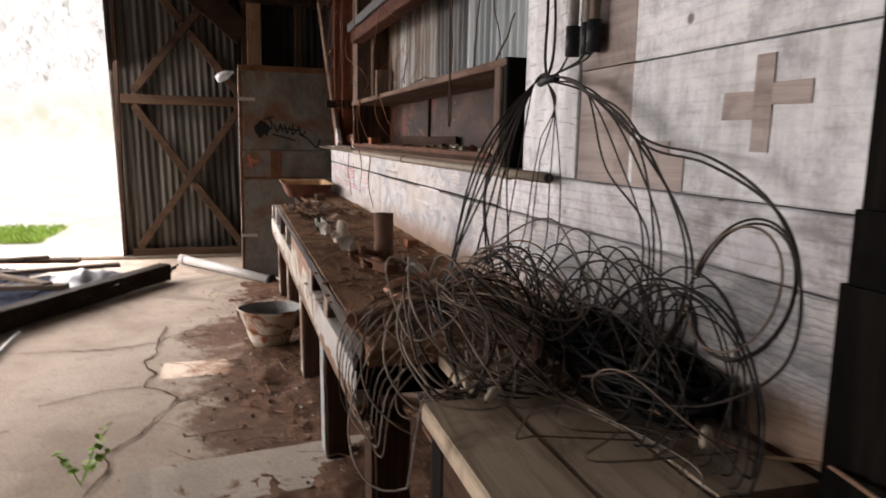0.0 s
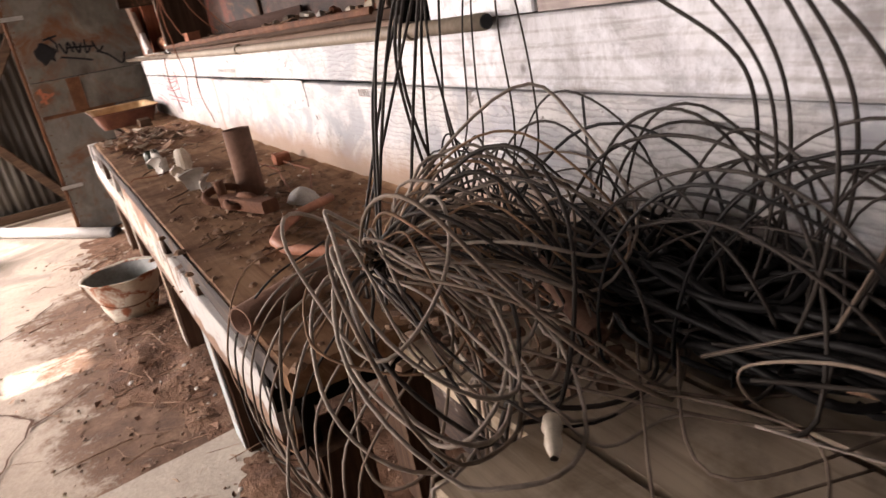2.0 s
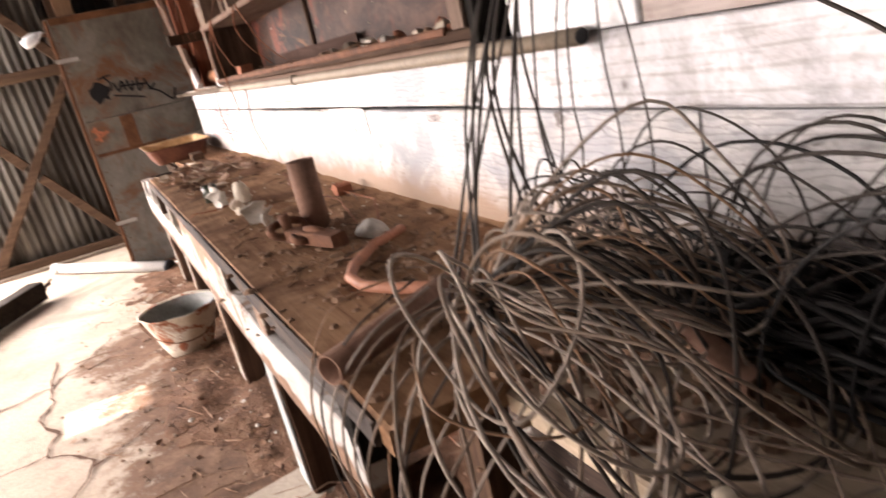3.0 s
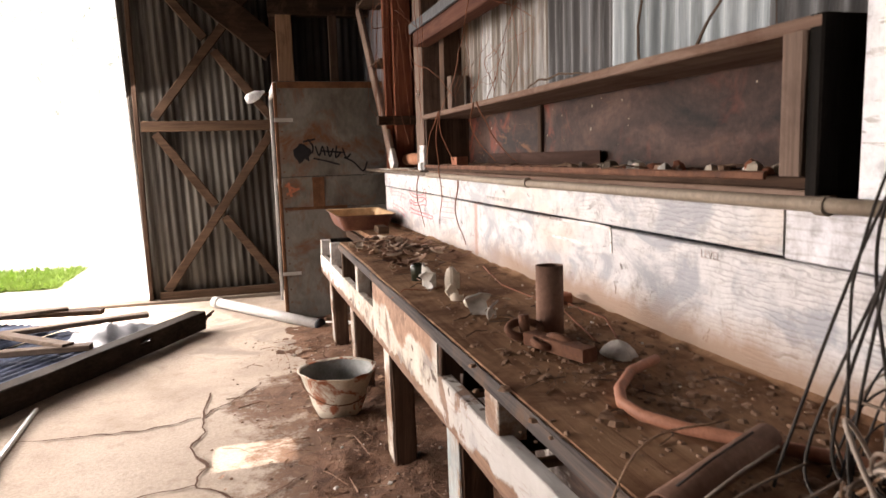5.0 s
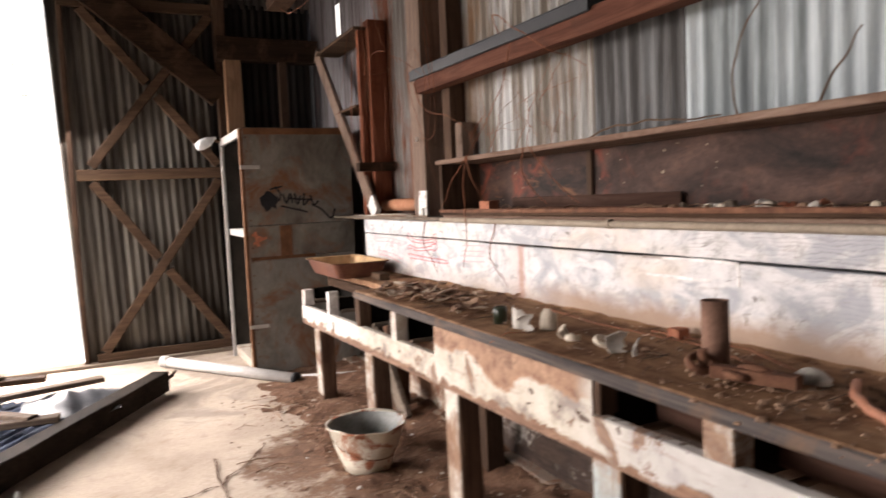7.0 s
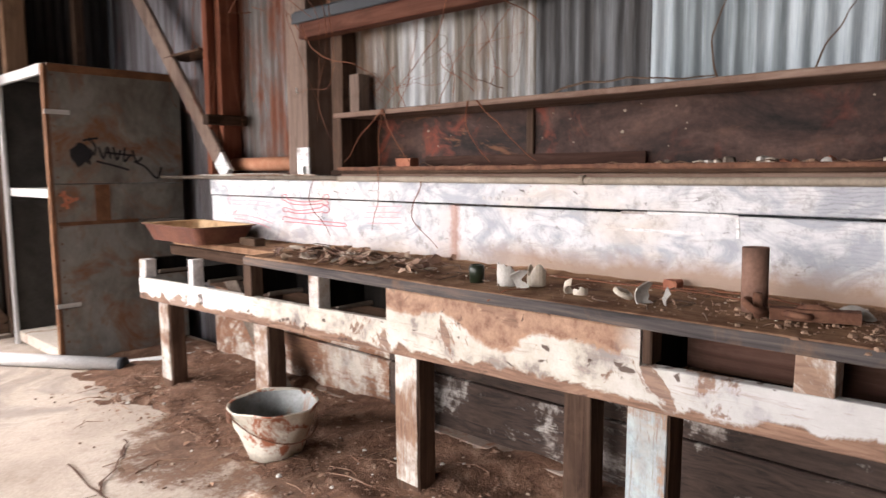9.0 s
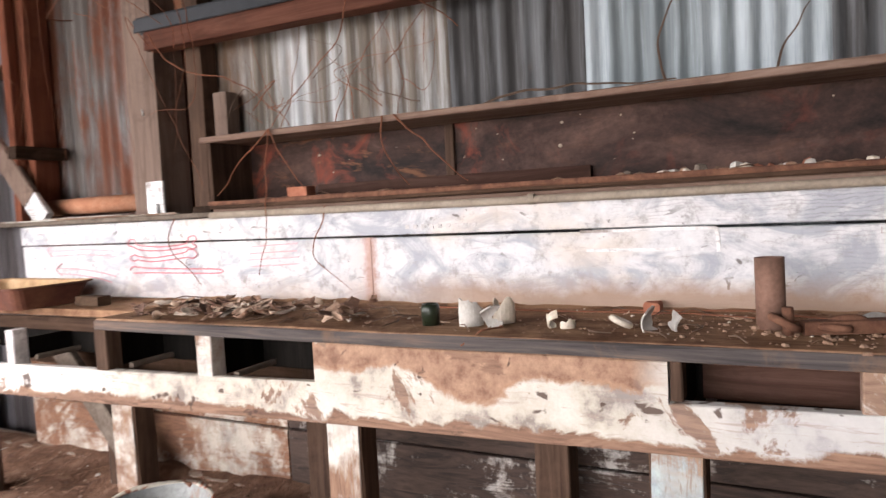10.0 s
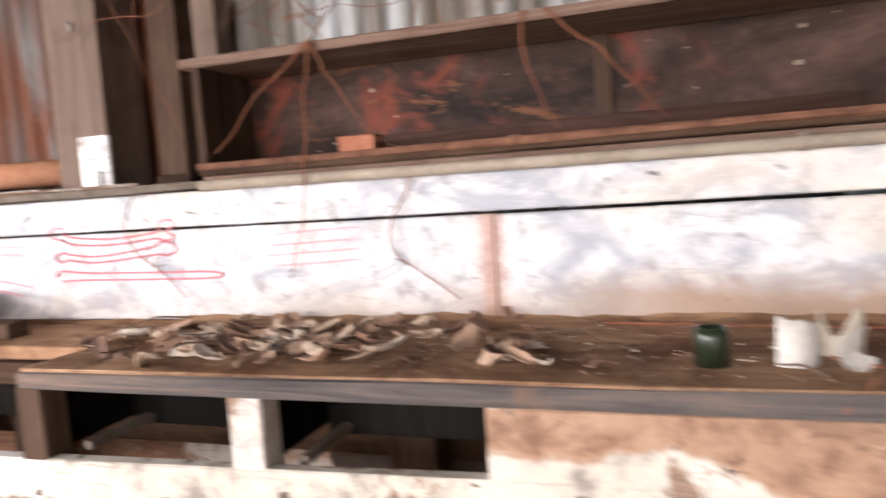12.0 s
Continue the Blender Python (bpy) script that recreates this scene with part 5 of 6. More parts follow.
# pipes along and on the wall
bm = bmesh.new()
tube(bm, [(1.338, 5.98, 1.283), (1.338, 4.5, 1.28), (1.338, 3.1, 1.283), (1.338, 2.8, 1.285)], 0.0145, 12)
cd = tagged(part("wall_conduit", bm, CONDUIT, smooth=True), "cream conduit pipe running along the boards", "conduit")
# black disc painted in for the dark bore of the solid-capped conduit
bm = bmesh.new()
tube(bm, [(1.338, 2.802, 1.285), (1.338, 2.796, 1.285)], 0.0125, 12)
part("open_end", bm, SPRAY, cd, "black disc for the dark inside of the open end")
for y in (3.08, 4.48):
    bm = bmesh.new()
    tube(bm, [(1.338, y - 0.012, 1.282), (1.338, y + 0.012, 1.282)], 0.019, 12)
    part("clip", bm, CONDUIT, cd)
for y, r, z0 in ((2.69, 0.013, 1.585), (2.615, 0.011, 1.583), (2.585, 0.012, 1.585)):
    c = thing("drop_conduit", "grey vertical conduit with a black end", "conduit", "three drop conduits")
    bm = bmesh.new()
    tube(bm, [(1.335, y, z0 + 0.05), (1.335, y, 2.85)], r, 12)
    part("tube", bm, STEEL if y > 2.65 else CABLE_GREY, c, smooth=True)
    bm = bmesh.new()
    tube(bm, [(1.335, y, z0), (1.335, y, z0 + 0.07)], r + 0.004, 12)
    part("bushing", bm, BLACK, c, smooth=True)

# ---- cables ----
heap = thing("cable_tangle", "huge tangle of black and grey cables coiled on the bench", "cables")
RC = random.Random(21)
NECK = Vector((1.0, 2.63, 1.01))
CUFF = Vector((1.285, 2.72, 1.53))


def smooth_path(ctrl, n=40):
    """Catmull-Rom through control points."""
    P = [Vector(p) for p in ctrl]
    P = [P[0] * 2 - P[1]] + P + [P[-1] * 2 - P[-2]]
    out = []
    segs = len(P) - 3
    per = max(3, n // segs)
    for i in range(segs):
        a, b, c, d = P[i:i + 4]
        for k in range(per + (i == segs - 1)):
            t = k / per
            out.append(0.5 * ((2 * b) + (c - a) * t + (2 * a - 5 * b + 4 * c - d) * t * t + (3 * b - a - 3 * c + d) * t ** 3))
    return out


def cable(pts, r, material, sides=6):
    bm = bmesh.new()
    tube(bm, pts, r * 0.62, sides)
    return part("cable", bm, material, heap, smooth=True)


def keep(p, zmin=0.912):
    """Keeps a cable in front of the boards and above the bench and the low table, but lets it sink into the gap between them."""
    x = min(p.x, XB - 0.012)
    y = p.y if p.y < 2.78 else 2.78 + (p.y - 2.78) * 0.3
    over = x > 0.99 or (x > 0.83 and y > 2.6) or (x > 0.85 and y < 2.3)
    return Vector((x, y, max(p.z, zmin) if over else p.z))


def pick():
    return RC.choice((CABLE, CABLE_DUSTY, CABLE_DUSTY, CABLE_GREY, CABLE_GREY, CABLE_TAN))


def neck_loop(d, side, dist, width, sag, r, material, arch=0.0):
    """A long loop that leaves the binding, swings out to its far end and comes back."""
    d, side = Vector(d).normalized(), Vector(side).normalized()
    wv, n = RC.uniform(0, 99), 44
    skew = RC.uniform(-0.15, 0.15)
    pts = []
    for k in range(n + 1):
        u = 2 * math.pi * k / n
        out = dist * (1 - math.cos(u)) / 2
        p = NECK + d * out + side * (width * math.sin(u) * (0.45 + 0.55 * out / dist) + skew * out * 0.3)
        p.z += arch * math.sin(math.pi * min(1, out / dist)) - sag * out * out
        p += Vector((0.034 * noise.noise(Vector((k * 0.13, wv, 0))), 0.034 * noise.noise(Vector((k * 0.13, wv, 4))), 0.026 * noise.noise(Vector((k * 0.13, wv, 8)))))
        pts.append(keep(p))
    cable(pts, r, material)


# round loops bound at the neck: they lean from it over the gap, the bench edge and the low table
for i in range(48):
    az = RC.uniform(-2.1, -0.55)
    el = RC.uniform(-0.55, 0.1) if az < -1.1 else RC.uniform(-0.3, 0.25)
    d = Vector((math.cos(az) * math.cos(el), math.sin(az) * math.cos(el), math.sin(el)))
    flat = Vector((-d.y, d.x, 0)) + Vector((0, 0, RC.uniform(-0.9, 0.9)))
    dist = RC.uniform(0.22, 0.44) if az < -1.1 else RC.uniform(0.18, 0.36)
    neck_loop(d, flat, dist, dist * RC.uniform(0.28, 0.5), RC.uniform(0.1, 0.7), RC.uniform(0.0028, 0.0047), pick(), RC.uniform(0.0, 0.11))
# hoops that stand up against the boards
for i in range(62):
    y0 = RC.uniform(2.02, 2.9)
    span = RC.uniform(0.2, 0.46)
    h = RC.uniform(0.06, 0.24) * (1.0 if y0 < 2.75 else 0.7)
    x0 = RC.uniform(1.14, 1.33)
    x1 = min(1.335, x0 + RC.uniform(-0.12, 0.15))
    lean = RC.uniform(-0.06, 0.1)
    n = 28
    wv = RC.uniform(0, 99)
    pts = []
    for k in range(n + 1):
        a = math.pi * (1.25 * k / n - 0.12)
        p = Vector((x0 + (x1 - x0) * k / n + lean * math.sin(a), y0 - span * 0.5 * math.cos(a), 0.94 + h * math.sin(a)))
        p += Vector((0.02 * noise.noise(Vector((k * 0.12, wv, 0))), 0.025 * noise.noise(Vector((k * 0.12, wv, 3))), 0.018 * noise.noise(Vector((k * 0.12, wv, 7)))))
        pts.append(keep(p))
    cable(pts, RC.uniform(0.0026, 0.004), RC.choice((CABLE, CABLE, CABLE, HOSE_BLACK, CABLE_DUSTY)))
# flat black coils of thicker hose behind, down to the end of the boards
for i in range(76):
    back = i % 3
    c = Vector((RC.uniform(1.24, 1.3), RC.uniform(2.12, 2.42) if back else RC.uniform(2.3, 2.66), 0.915 + 0.0011 * i * (1 if back else 0.6)))
    rad = RC.uniform(0.06, 0.15)
    wv = RC.uniform(0, 99)
    n = 36
    pts = []
    for k in range(n + 1):
        a = 2 * math.pi * 1.15 * k / n + i
        p = c + Vector((rad * 0.5 * math.cos(a), rad * math.sin(a), 0.05 * noise.noise(Vector((k * 0.15, wv, 0)))))
        pts.append(keep(p))
    cable(pts, RC.uniform(0.005, 0.0085), HOSE_BLACK)
# drops from the cuff to the neck and out to the side
for i in range(11):
    e = NECK + Vector((RC.uniform(0.02, 0.2), RC.uniform(0.02, 0.3), RC.uniform(-0.05, 0.02)))
    mid = CUFF.lerp(e, 0.5) + Vector((RC.uniform(-0.09, 0.02), RC.uniform(-0.02, 0.14), RC.uniform(0.0, 0.08)))
    cable([keep(p) for p in smooth_path([CUFF + Vector((0, -0.05, 0)), CUFF + Vector((-0.01, 0.05, -0.005)), mid, e, e + Vector((-0.05, -0.1, -0.05))], 64)], RC.uniform(0.003, 0.0045), CABLE)
for yy, zz, xe, ye in ((2.36, 1.4, 1.3, 2.22), (2.3, 1.38, 1.28, 2.1), (2.33, 1.42, 1.31, 2.16), (2.38, 1.36, 1.25, 2.2), (2.42, 1.33, 1.3, 2.26), (2.32, 1.4, 1.22, 2.12)):
    cable([keep(p) for p in smooth_path([CUFF + Vector((0, 0.05, 0)), CUFF + Vector((0.0, -0.06, 0.004)), (1.29, 2.52, 1.49), (1.29, yy, zz), (xe, ye, 1.2), (xe - 0.02, ye + 0.02, 0.98), (1.18, ye + 0.1, 0.95)], 84)], RC.uniform(0.003, 0.0044), CABLE)
for dx, dz in ((0, 0), (0.012, -0.012)):
    cable([keep(p) for p in smooth_path([CUFF, (1.31, 2.55, 1.5 + dz), (1.315, 2.32, 1.39 + dz), (1.3, 2.1, 1.36 + dz), (1.28 + dx, 1.93, 1.3 + dz), (1.26, 1.84, 1.2), (1.25, 1.85, 1.08), (1.22, 1.98, 0.98), (1.15, 2.15, 0.95)], 112)], 0.004, CABLE)
# thin strands beside the white sheet and up to the conduits
for k, (y, z) in enumerate(((2.66, 1.0), (2.75, 1.02), (2.6, 1.05), (2.85, 1.0))):
    cable([keep(p) for p in smooth_path([CUFF, (1.3, 2.7, 1.46), (1.3, y + 0.05, 1.28), (1.27, y, 1.12), (1.2, y - 0.04, z)], 30)], 0.0026, CABLE)
for y in (2.7, 2.62, 2.585):
    cable([keep(p) for p in smooth_path([(1.335, y, 1.6), (1.325, y + 0.01, 1.57), (1.3, 2.69, 1.545), CUFF], 18)], 0.0045, CABLE)
cable(smooth_path([(1.34, 2.86, 1.9), (1.335, 2.84, 1.72), (1.31, 2.79, 1.6), CUFF], 24), 0.006, CABLE)
cable(smooth_path([(1.34, 2.88, 2.0), (1.335, 2.8, 1.75), (1.31, 2.74, 1.6), CUFF], 24), 0.006, CABLE)
bm = bmesh.new()
tube(bm, [CUFF + Vector((0.006, 0.05, -0.004)), CUFF, CUFF + Vector((0.003, -0.05, 0.002))], 0.01, 10)
part("cuff", bm, BLACK, heap, "black tape that binds the cables", smooth=True)
# the ring that leans on the boards
for dr, dy, mt in ((0, 0, CABLE), (0.006, 0.008, CABLE), (-0.006, 0.012, CABLE_DUSTY)):
    pts = [Vector((1.27 + 0.03 * math.sin(a) + dr, 1.965 + dy + (0.1 + dr) * math.cos(a), 1.165 + (0.1 + dr) * math.sin(a))) for a in [2 * math.pi * k / 40 for k in range(38)]]
    cable(pts + [Vector((1.2, 2.1, 1.0)), Vector((1.14, 2.2, 0.96))], 0.0035, mt)
# loose ends that trail over the low table
for i in range(7):
    y = RC.uniform(1.9, 2.25)
    a = (RC.uniform(0.95, 1.25), y + 0.2, 0.93)
    b = (RC.uniform(0.95, 1.2), y, 0.91)
    c = (RC.uniform(1.0, 1.3), y - RC.uniform(0.0, 0.12), 0.906)
    d = (RC.uniform(1.1, 1.33), RC.uniform(1.88, 2.1), 0.905)
    cable([keep(p, 0.904) for p in smooth_path([a, b, c, d], 24)], RC.uniform(0.002, 0.0035), RC.choice((CABLE_GREY, CABLE_DUSTY, CABLE_DUSTY)))
cable([keep(p, 0.904) for p in smooth_path([(1.22, 2.1, 0.93), (1.3, 1.95, 0.91), (1.34, 1.86, 0.93), (1.29, 1.75, 0.96), (1.25, 1.5, 0.95)], 24)], 0.006, CABLE_TAN)
# cables that hang over the bench front
for i in range(6):
    y = 2.62 + 0.05 * i
    cable(smooth_path([(0.98, y, 1.0), (0.86, y + RC.uniform(-0.05, 0.05), 0.97), (0.8, y + 0.03, 0.86), (0.79, y - 0.02, RC.uniform(0.68, 0.8)), (0.83, y - 0.12, 0.7), (0.84, y - 0.2, 0.86), (0.93, y - 0.22, 0.97)], 36), 0.003, pick())
bits("heap_litter", SOIL_SCRAP, [clod((RC.uniform(1.0, 1.33), RC.uniform(2.3, 2.8), 0.9), RC.uniform(0.006, 0.02), RC) for _ in range(240)], "dark soil and scraps under the cables", "litter")
for c, d in (((1.0, 2.27, 0.92), (0.92, 2.16, 0.915)), ((1.26, 2.0, 0.93), (1.2, 1.93, 0.915))):
    bm = bmesh.new()
    lathe(bm, [(0.002, 0), (0.009, 0), (0.011, 0.014), (0.008, 0.02), (0.009, 0.04), (0.004, 0.06)], (0, 0, 0), 12, look(c, d) @ pose(0, 0, 0, 180))
    tagged(part("cable_plug", bm, CERAMIC, smooth=True), "pale cable plug on the low table", "plug")
for a, b, r in (((1.12, 2.33, 0.945), (1.2, 2.55, 0.955), 0.014),):
    bm = bmesh.new()
    hollow(bm, a, b, r, 0.004)
    tagged(part("steel_tube", bm, RUST_PIPE, smooth=True), "short dull tube end under the cables", "pipe")

# ---- the end of the shed ----
cab = thing("steel_cabinet", "tall grey-green steel cabinet, rusted, open at its side", "cabinet")
CX, CY = 0.607, 8.075
panel = board("side_panel", (CX, 1.5, CY, CY + 0.025, 1.25, 2.04), CABINET, cab, "grey-green panel with black scrawl", jit=0.001, cham=0.003)
mid_panel = board("side_panel", (CX, 1.5, CY + 0.002, CY + 0.025, 0.985, 1.245), CABINET, cab, jit=0.001, cham=0.003)
board("side_panel", (CX, 1.5, CY + 0.004, CY + 0.025, 0.02, 0.98), CABINET, cab, jit=0.001, cham=0.003)
board("rust_strip", (CX + 0.005, 1.5, CY - 0.006, CY - 0.001, 1.985, 2.035), CAB_RUST, cab, "rusted top strip", cham=0.001)
board("rust_strip", (CX + 0.01, 1.15, CY - 0.005, CY + 0.001, 0.965, 0.99), CAB_RUST, cab, "rusted seam", cham=0.001)
board("rust_strip", (0.86, 0.96, CY - 0.004, CY + 0.0015, 0.99, 1.24), CAB_RUST, cab, "rusted patch", cham=0.001)
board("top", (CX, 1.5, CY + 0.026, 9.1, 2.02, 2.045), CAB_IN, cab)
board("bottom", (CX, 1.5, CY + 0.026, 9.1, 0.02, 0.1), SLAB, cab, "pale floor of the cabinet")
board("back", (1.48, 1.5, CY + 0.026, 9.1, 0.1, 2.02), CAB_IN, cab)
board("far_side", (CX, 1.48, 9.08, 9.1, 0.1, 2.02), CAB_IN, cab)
board("door_frame", (CX - 0.03, CX - 0.002, CY + 0.0, CY + 0.05, 0.05, 2.03), CAB_RUST, cab, "rusted front edge")
board("door_frame", (CX - 0.03, CX - 0.002, 9.06, 9.1, 0.0, 2.03), PVC, cab, "pale far frame")
board("door_frame", (CX - 0.03, CX - 0.002, CY + 0.06, 9.05, 1.97, 2.04), PVC, cab, "pale head of the frame")
board("shelf", (CX + 0.002, 1.47, CY + 0.06, 9.05, 1.15, 1.21), PVC, cab, "pale shelf edge")
for z in (1.72, 0.42):
    board("hinge", (CX - 0.036, CX + 0.12, CY - 0.008, CY - 0.003, z - 0.012, z + 0.018), STEEL, cab, "zinc strap hinge", cham=0.001)
for i in range(18):
    z = 0.06 + i * 0.112
    bm = bmesh.new()
    tube(bm, [(CX + 0.025, CY - 0.003, z), (CX + 0.025, CY + 0.004, z)], 0.007, 8)
    part("rivet", bm, CAB_RUST, cab)
# unreadable black scrawl, a sprayed dot and an orange mark
scrawl = [[(0.84, 1.56), (0.88, 1.5), (0.87, 1.44)], [(0.8, 1.54), (0.9, 1.56)], [(0.9, 1.5), (0.93, 1.42), (0.96, 1.5), (0.98, 1.42)], [(1.0, 1.5), (1.02, 1.41), (1.05, 1.48)],
          [(1.08, 1.5), (1.07, 1.4), (1.12, 1.45)], [(1.13, 1.48), (1.16, 1.4), (1.2, 1.43)], [(0.88, 1.4), (1.0, 1.37), (1.1, 1.34)], [(1.14, 1.4), (1.22, 1.36), (1.3, 1.28), (1.34, 1.36)], [(0.95, 1.46), (1.15, 1.44)]]
for s in scrawl:
    bm = bmesh.new()
    p = smooth_path([(x, CY - 0.0035, z) for x, z in s], 12)
    ribbon(bm, p, (0, 1, 0), 0.014, 0.002)
    part("scrawl", bm, SPRAY, panel, "black scrawl")
bm = bmesh.new()
lathe(bm, [(0.075, 0), (0.06, 0.002)], (0, 0, 0), 20, Matrix.Translation((0.79, CY - 0.001, 1.45)) @ pose(0, 0, 0, 90), 0.5)
part("sprayed_dot", bm, SPRAY, panel, "black sprayed blot")
for a, b in (((0.63, 1.18), (0.72, 1.14)), ((0.64, 1.1), (0.75, 1.15)), ((0.66, 1.2), (0.68, 1.08))):
    bm = bmesh.new()
    bar(bm, (a[0], CY, a[1]), (b[0], CY, b[1]), 0.003, 0.02, (0, 0, 1), 1, 0, 0.0005)
    part("sprayed_mark", bm, ORANGE_SPRAY, mid_panel, "faded orange mark")

frame_back = thing("timber_trestle", "rough timber frame behind the cabinet", "frame")
board("upright", (0.69, 0.84, 9.22, 9.32, 0, 2.8), BROWN_Z, frame_back)
board("cross_beam", (0.62, 1.6, 9.2, 9.34, 2.8, 3.02), DARK_X, frame_back)
board("upright", (1.2, 1.28, 9.22, 9.3, 0, 2.8), DARK_Z, frame_back)
lamp = thing("work_lamp", "white lamp housing clamped beside the cabinet", "lamp")
bm = bmesh.new()
lathe(bm, [(0.002, 0), (0.035, 0.005), (0.05, 0.05), (0.045, 0.12), (0.02, 0.17), (0.012, 0.2)], (0, 0, 0), 16, look((0.36, 9.0, 1.96), (0.5, 9.02, 2.03)) @ pose(0, 0, 0, 180))
part("housing", bm, WHITE_CLEAN, lamp, smooth=True)
bm = bmesh.new()
tube(bm, [(0.49, 9.02, 2.025), (0.58, 9.04, 2.02)], 0.014, 8)
part("arm", bm, RUST, lamp, smooth=True)

# white pipe on the floor
bm = bmesh.new()
hollow(bm, (-0.037, 9.0, 0.047), (0.83, 7.68, 0.047), 0.045, 0.005, 20)
pv = tagged(part("plastic_pipe", bm, PVC, smooth=True), "thick white plastic pipe lying on the floor", "pipe")
bm = bmesh.new()
hollow(bm, (-0.05, 9.02, 0.047), (-0.0, 8.945, 0.047), 0.052, 0.006, 20)
part("socket", bm, PVC, pv, smooth=True)
bm = bmesh.new()
tube(bm, [(0.82, 7.695, 0.047), (0.835, 7.672, 0.047)], 0.049, 16)
part("end_cap", bm, BLACK, pv, "black end", smooth=True)
bm = bmesh.new()
tube(bm, [(0.86, 7.78, 0.03), (1.2, 7.65, 0.03), (1.48, 7.55, 0.035)], 0.022, 12)
tagged(part("thin_pipe", bm, PVC, smooth=True), "thin white pipe on the dirt under the bench", "pipe")

# bucket
bk = thing("bucket", "dented cream bucket with rust and a bent rim", "bucket")
BC = Vector((0.735, 5.74, 0.012))
bm = bmesh.new()
rows = lathe(bm, [(0.118, 0), (0.14, 0.06), (0.172, 0.15), (0.2, 0.238), (0.209, 0.243), (0.208, 0.252), (0.196, 0.242)], BC, 32, None, 0.11)
for v in rows[-1] + rows[-2] + rows[-3]:
    v.co.z += 0.012 * noise.noise(Vector((v.co.x * 9, v.co.y * 9, 1)))
part("pail", bm, BUCKET, bk, smooth=True)
bm = bmesh.new()
lathe(bm, [(0.113, 0.012), (0.135, 0.06), (0.167, 0.15), (0.195, 0.24)], BC, 32, None, 0.11)
part("lining", bm, BUCKET_IN, bk, "dull zinc inside", smooth=True)
bm = bmesh.new()
tube(bm, [BC + Vector((0.21 * math.cos(a), 0.05 + 0.25 * math.sin(a), 0.235 - 0.13 * abs(math.sin(a)))) for a in [math.pi * 1.0 + math.pi * k / 18 for k in range(19)]], 0.003, 6)
part("handle", bm, RUST, bk, "thin wire handle hanging down", smooth=True)
for s in (-1, 1):
    bm = bmesh.new()
    slab(bm, BC.x + s * 0.203 - 0.006, BC.x + s * 0.203 + 0.006, BC.y + 0.03, BC.y + 0.07, BC.z + 0.19, BC.z + 0.242)
    part("ear", bm, RUST, bk)

# heap of fallen roofing by the doorway
hb = thing("fallen_beam", "long dark timber beam with a splintered end on the floor", "beam")
timber("beam", (-1.75, 5.22, 0.085), (-0.13, 8.02, 0.1), 0.13, 0.15, CHAR_Y, hb, jit=0.004)
for k in range(5):
    timber("splinter", (-0.16 + 0.025 * k, 7.98, 0.06 + 0.02 * k), (-0.1 + 0.02 * k, 8.06 + 0.03 * (k % 3), 0.06 + 0.022 * k), 0.02, 0.02, DARK_Y, hb)
fr = Vector((0.5, 0.866, 0))
fs = Vector((-0.866, 0.5, 0))
for k, (off, along, z, L, W) in enumerate(((0.1, 0.0, 0.1, 2.75, 0.8), (0.85, 0.35, 0.13, 2.4, 0.8))):
    o = Vector((-1.75, 5.2, 0)) + fs * off + fr * along
    tagged(sheet("roof_sheet", (o.x, o.y, z), fs, fr, W, L, IRON_BLUE, None, "", amp=0.011), "blue-grey corrugated roof sheet fallen on the floor", "roof sheet", "fallen roof sheets")
for a, b, w, h in (((-1.95, 7.62, 0.17), (-0.53, 8.08, 0.17), 0.1, 0.035), ((-1.9, 7.18, 0.17), (-0.76, 7.1, 0.18), 0.1, 0.04), ((-2.4, 8.5, 0.18), (-0.92, 8.38, 0.17), 0.12, 0.04),
                   ((-1.5, 7.7, 0.19), (-0.9, 7.1, 0.2), 0.09, 0.03), ((-2.3, 8.1, 0.2), (-1.2, 8.45, 0.2), 0.1, 0.035), ((-2.6, 7.2, 0.16), (-1.4, 6.9, 0.17), 0.1, 0.04)):
    tagged(timber("loose_plank", a, b, w, h, FALLEN if w < 0.12 else DARK_X), "weathered grey plank on the fallen roofing", "plank", "planks on the heap")
bm = bmesh.new()
bmesh.ops.create_grid(bm, x_segments=22, y_segments=22, size=0.5)
for v in bm.verts:
    r = math.hypot(v.co.x, v.co.y) * 2
    v.co = Vector((-0.72 + v.co.x * 0.6, 7.6 + v.co.y * 0.65, 0.125 + max(0, 1 - r) * 0.1 + 0.05 * noise.noise(Vector((v.co.x * 4.5, v.co.y * 2.5, 2))) + 0.012 * noise.noise(Vector((v.co.x * 14, v.co.y * 6, 2)))))
tagged(part("plastic_sheet", bm, PLASTIC_BAG, smooth=True), "crumpled grey plastic sheet on the heap", "plastic sheet")
bm = bmesh.new()
tube(bm, [(-0.92, 6.36, 0.016), (-0.9, 5.7, 0.016), (-0.87, 5.0, 0.016)], 0.014, 10)
tagged(part("metal_rod", bm, STEEL, smooth=True), "thin grey rod on the floor by the heap", "rod")

# dust that has settled along the foot of the boards
bm = bmesh.new()
rows = []
for i in range(150):
    y = 2.85 + 4.5 * i / 149
    h = 0.004 + 0.014 * abs(noise.noise(Vector((y * 3.1, 0, 4)))) + 0.006 * noise.noise(Vector((y * 15, 2, 4)))
    w = 0.03 + 0.09 * abs(noise.noise(Vector((y * 2.3, 8, 4))))
    z = ZT - 0.002 if y < 6.1 else 0.894
    rows.append([bm.verts.new((XB - 0.0015, y, z + h + 0.005)), bm.verts.new((XB - w * 0.35, y, z + h * 0.4)), bm.verts.new((XB - w, y, z))])
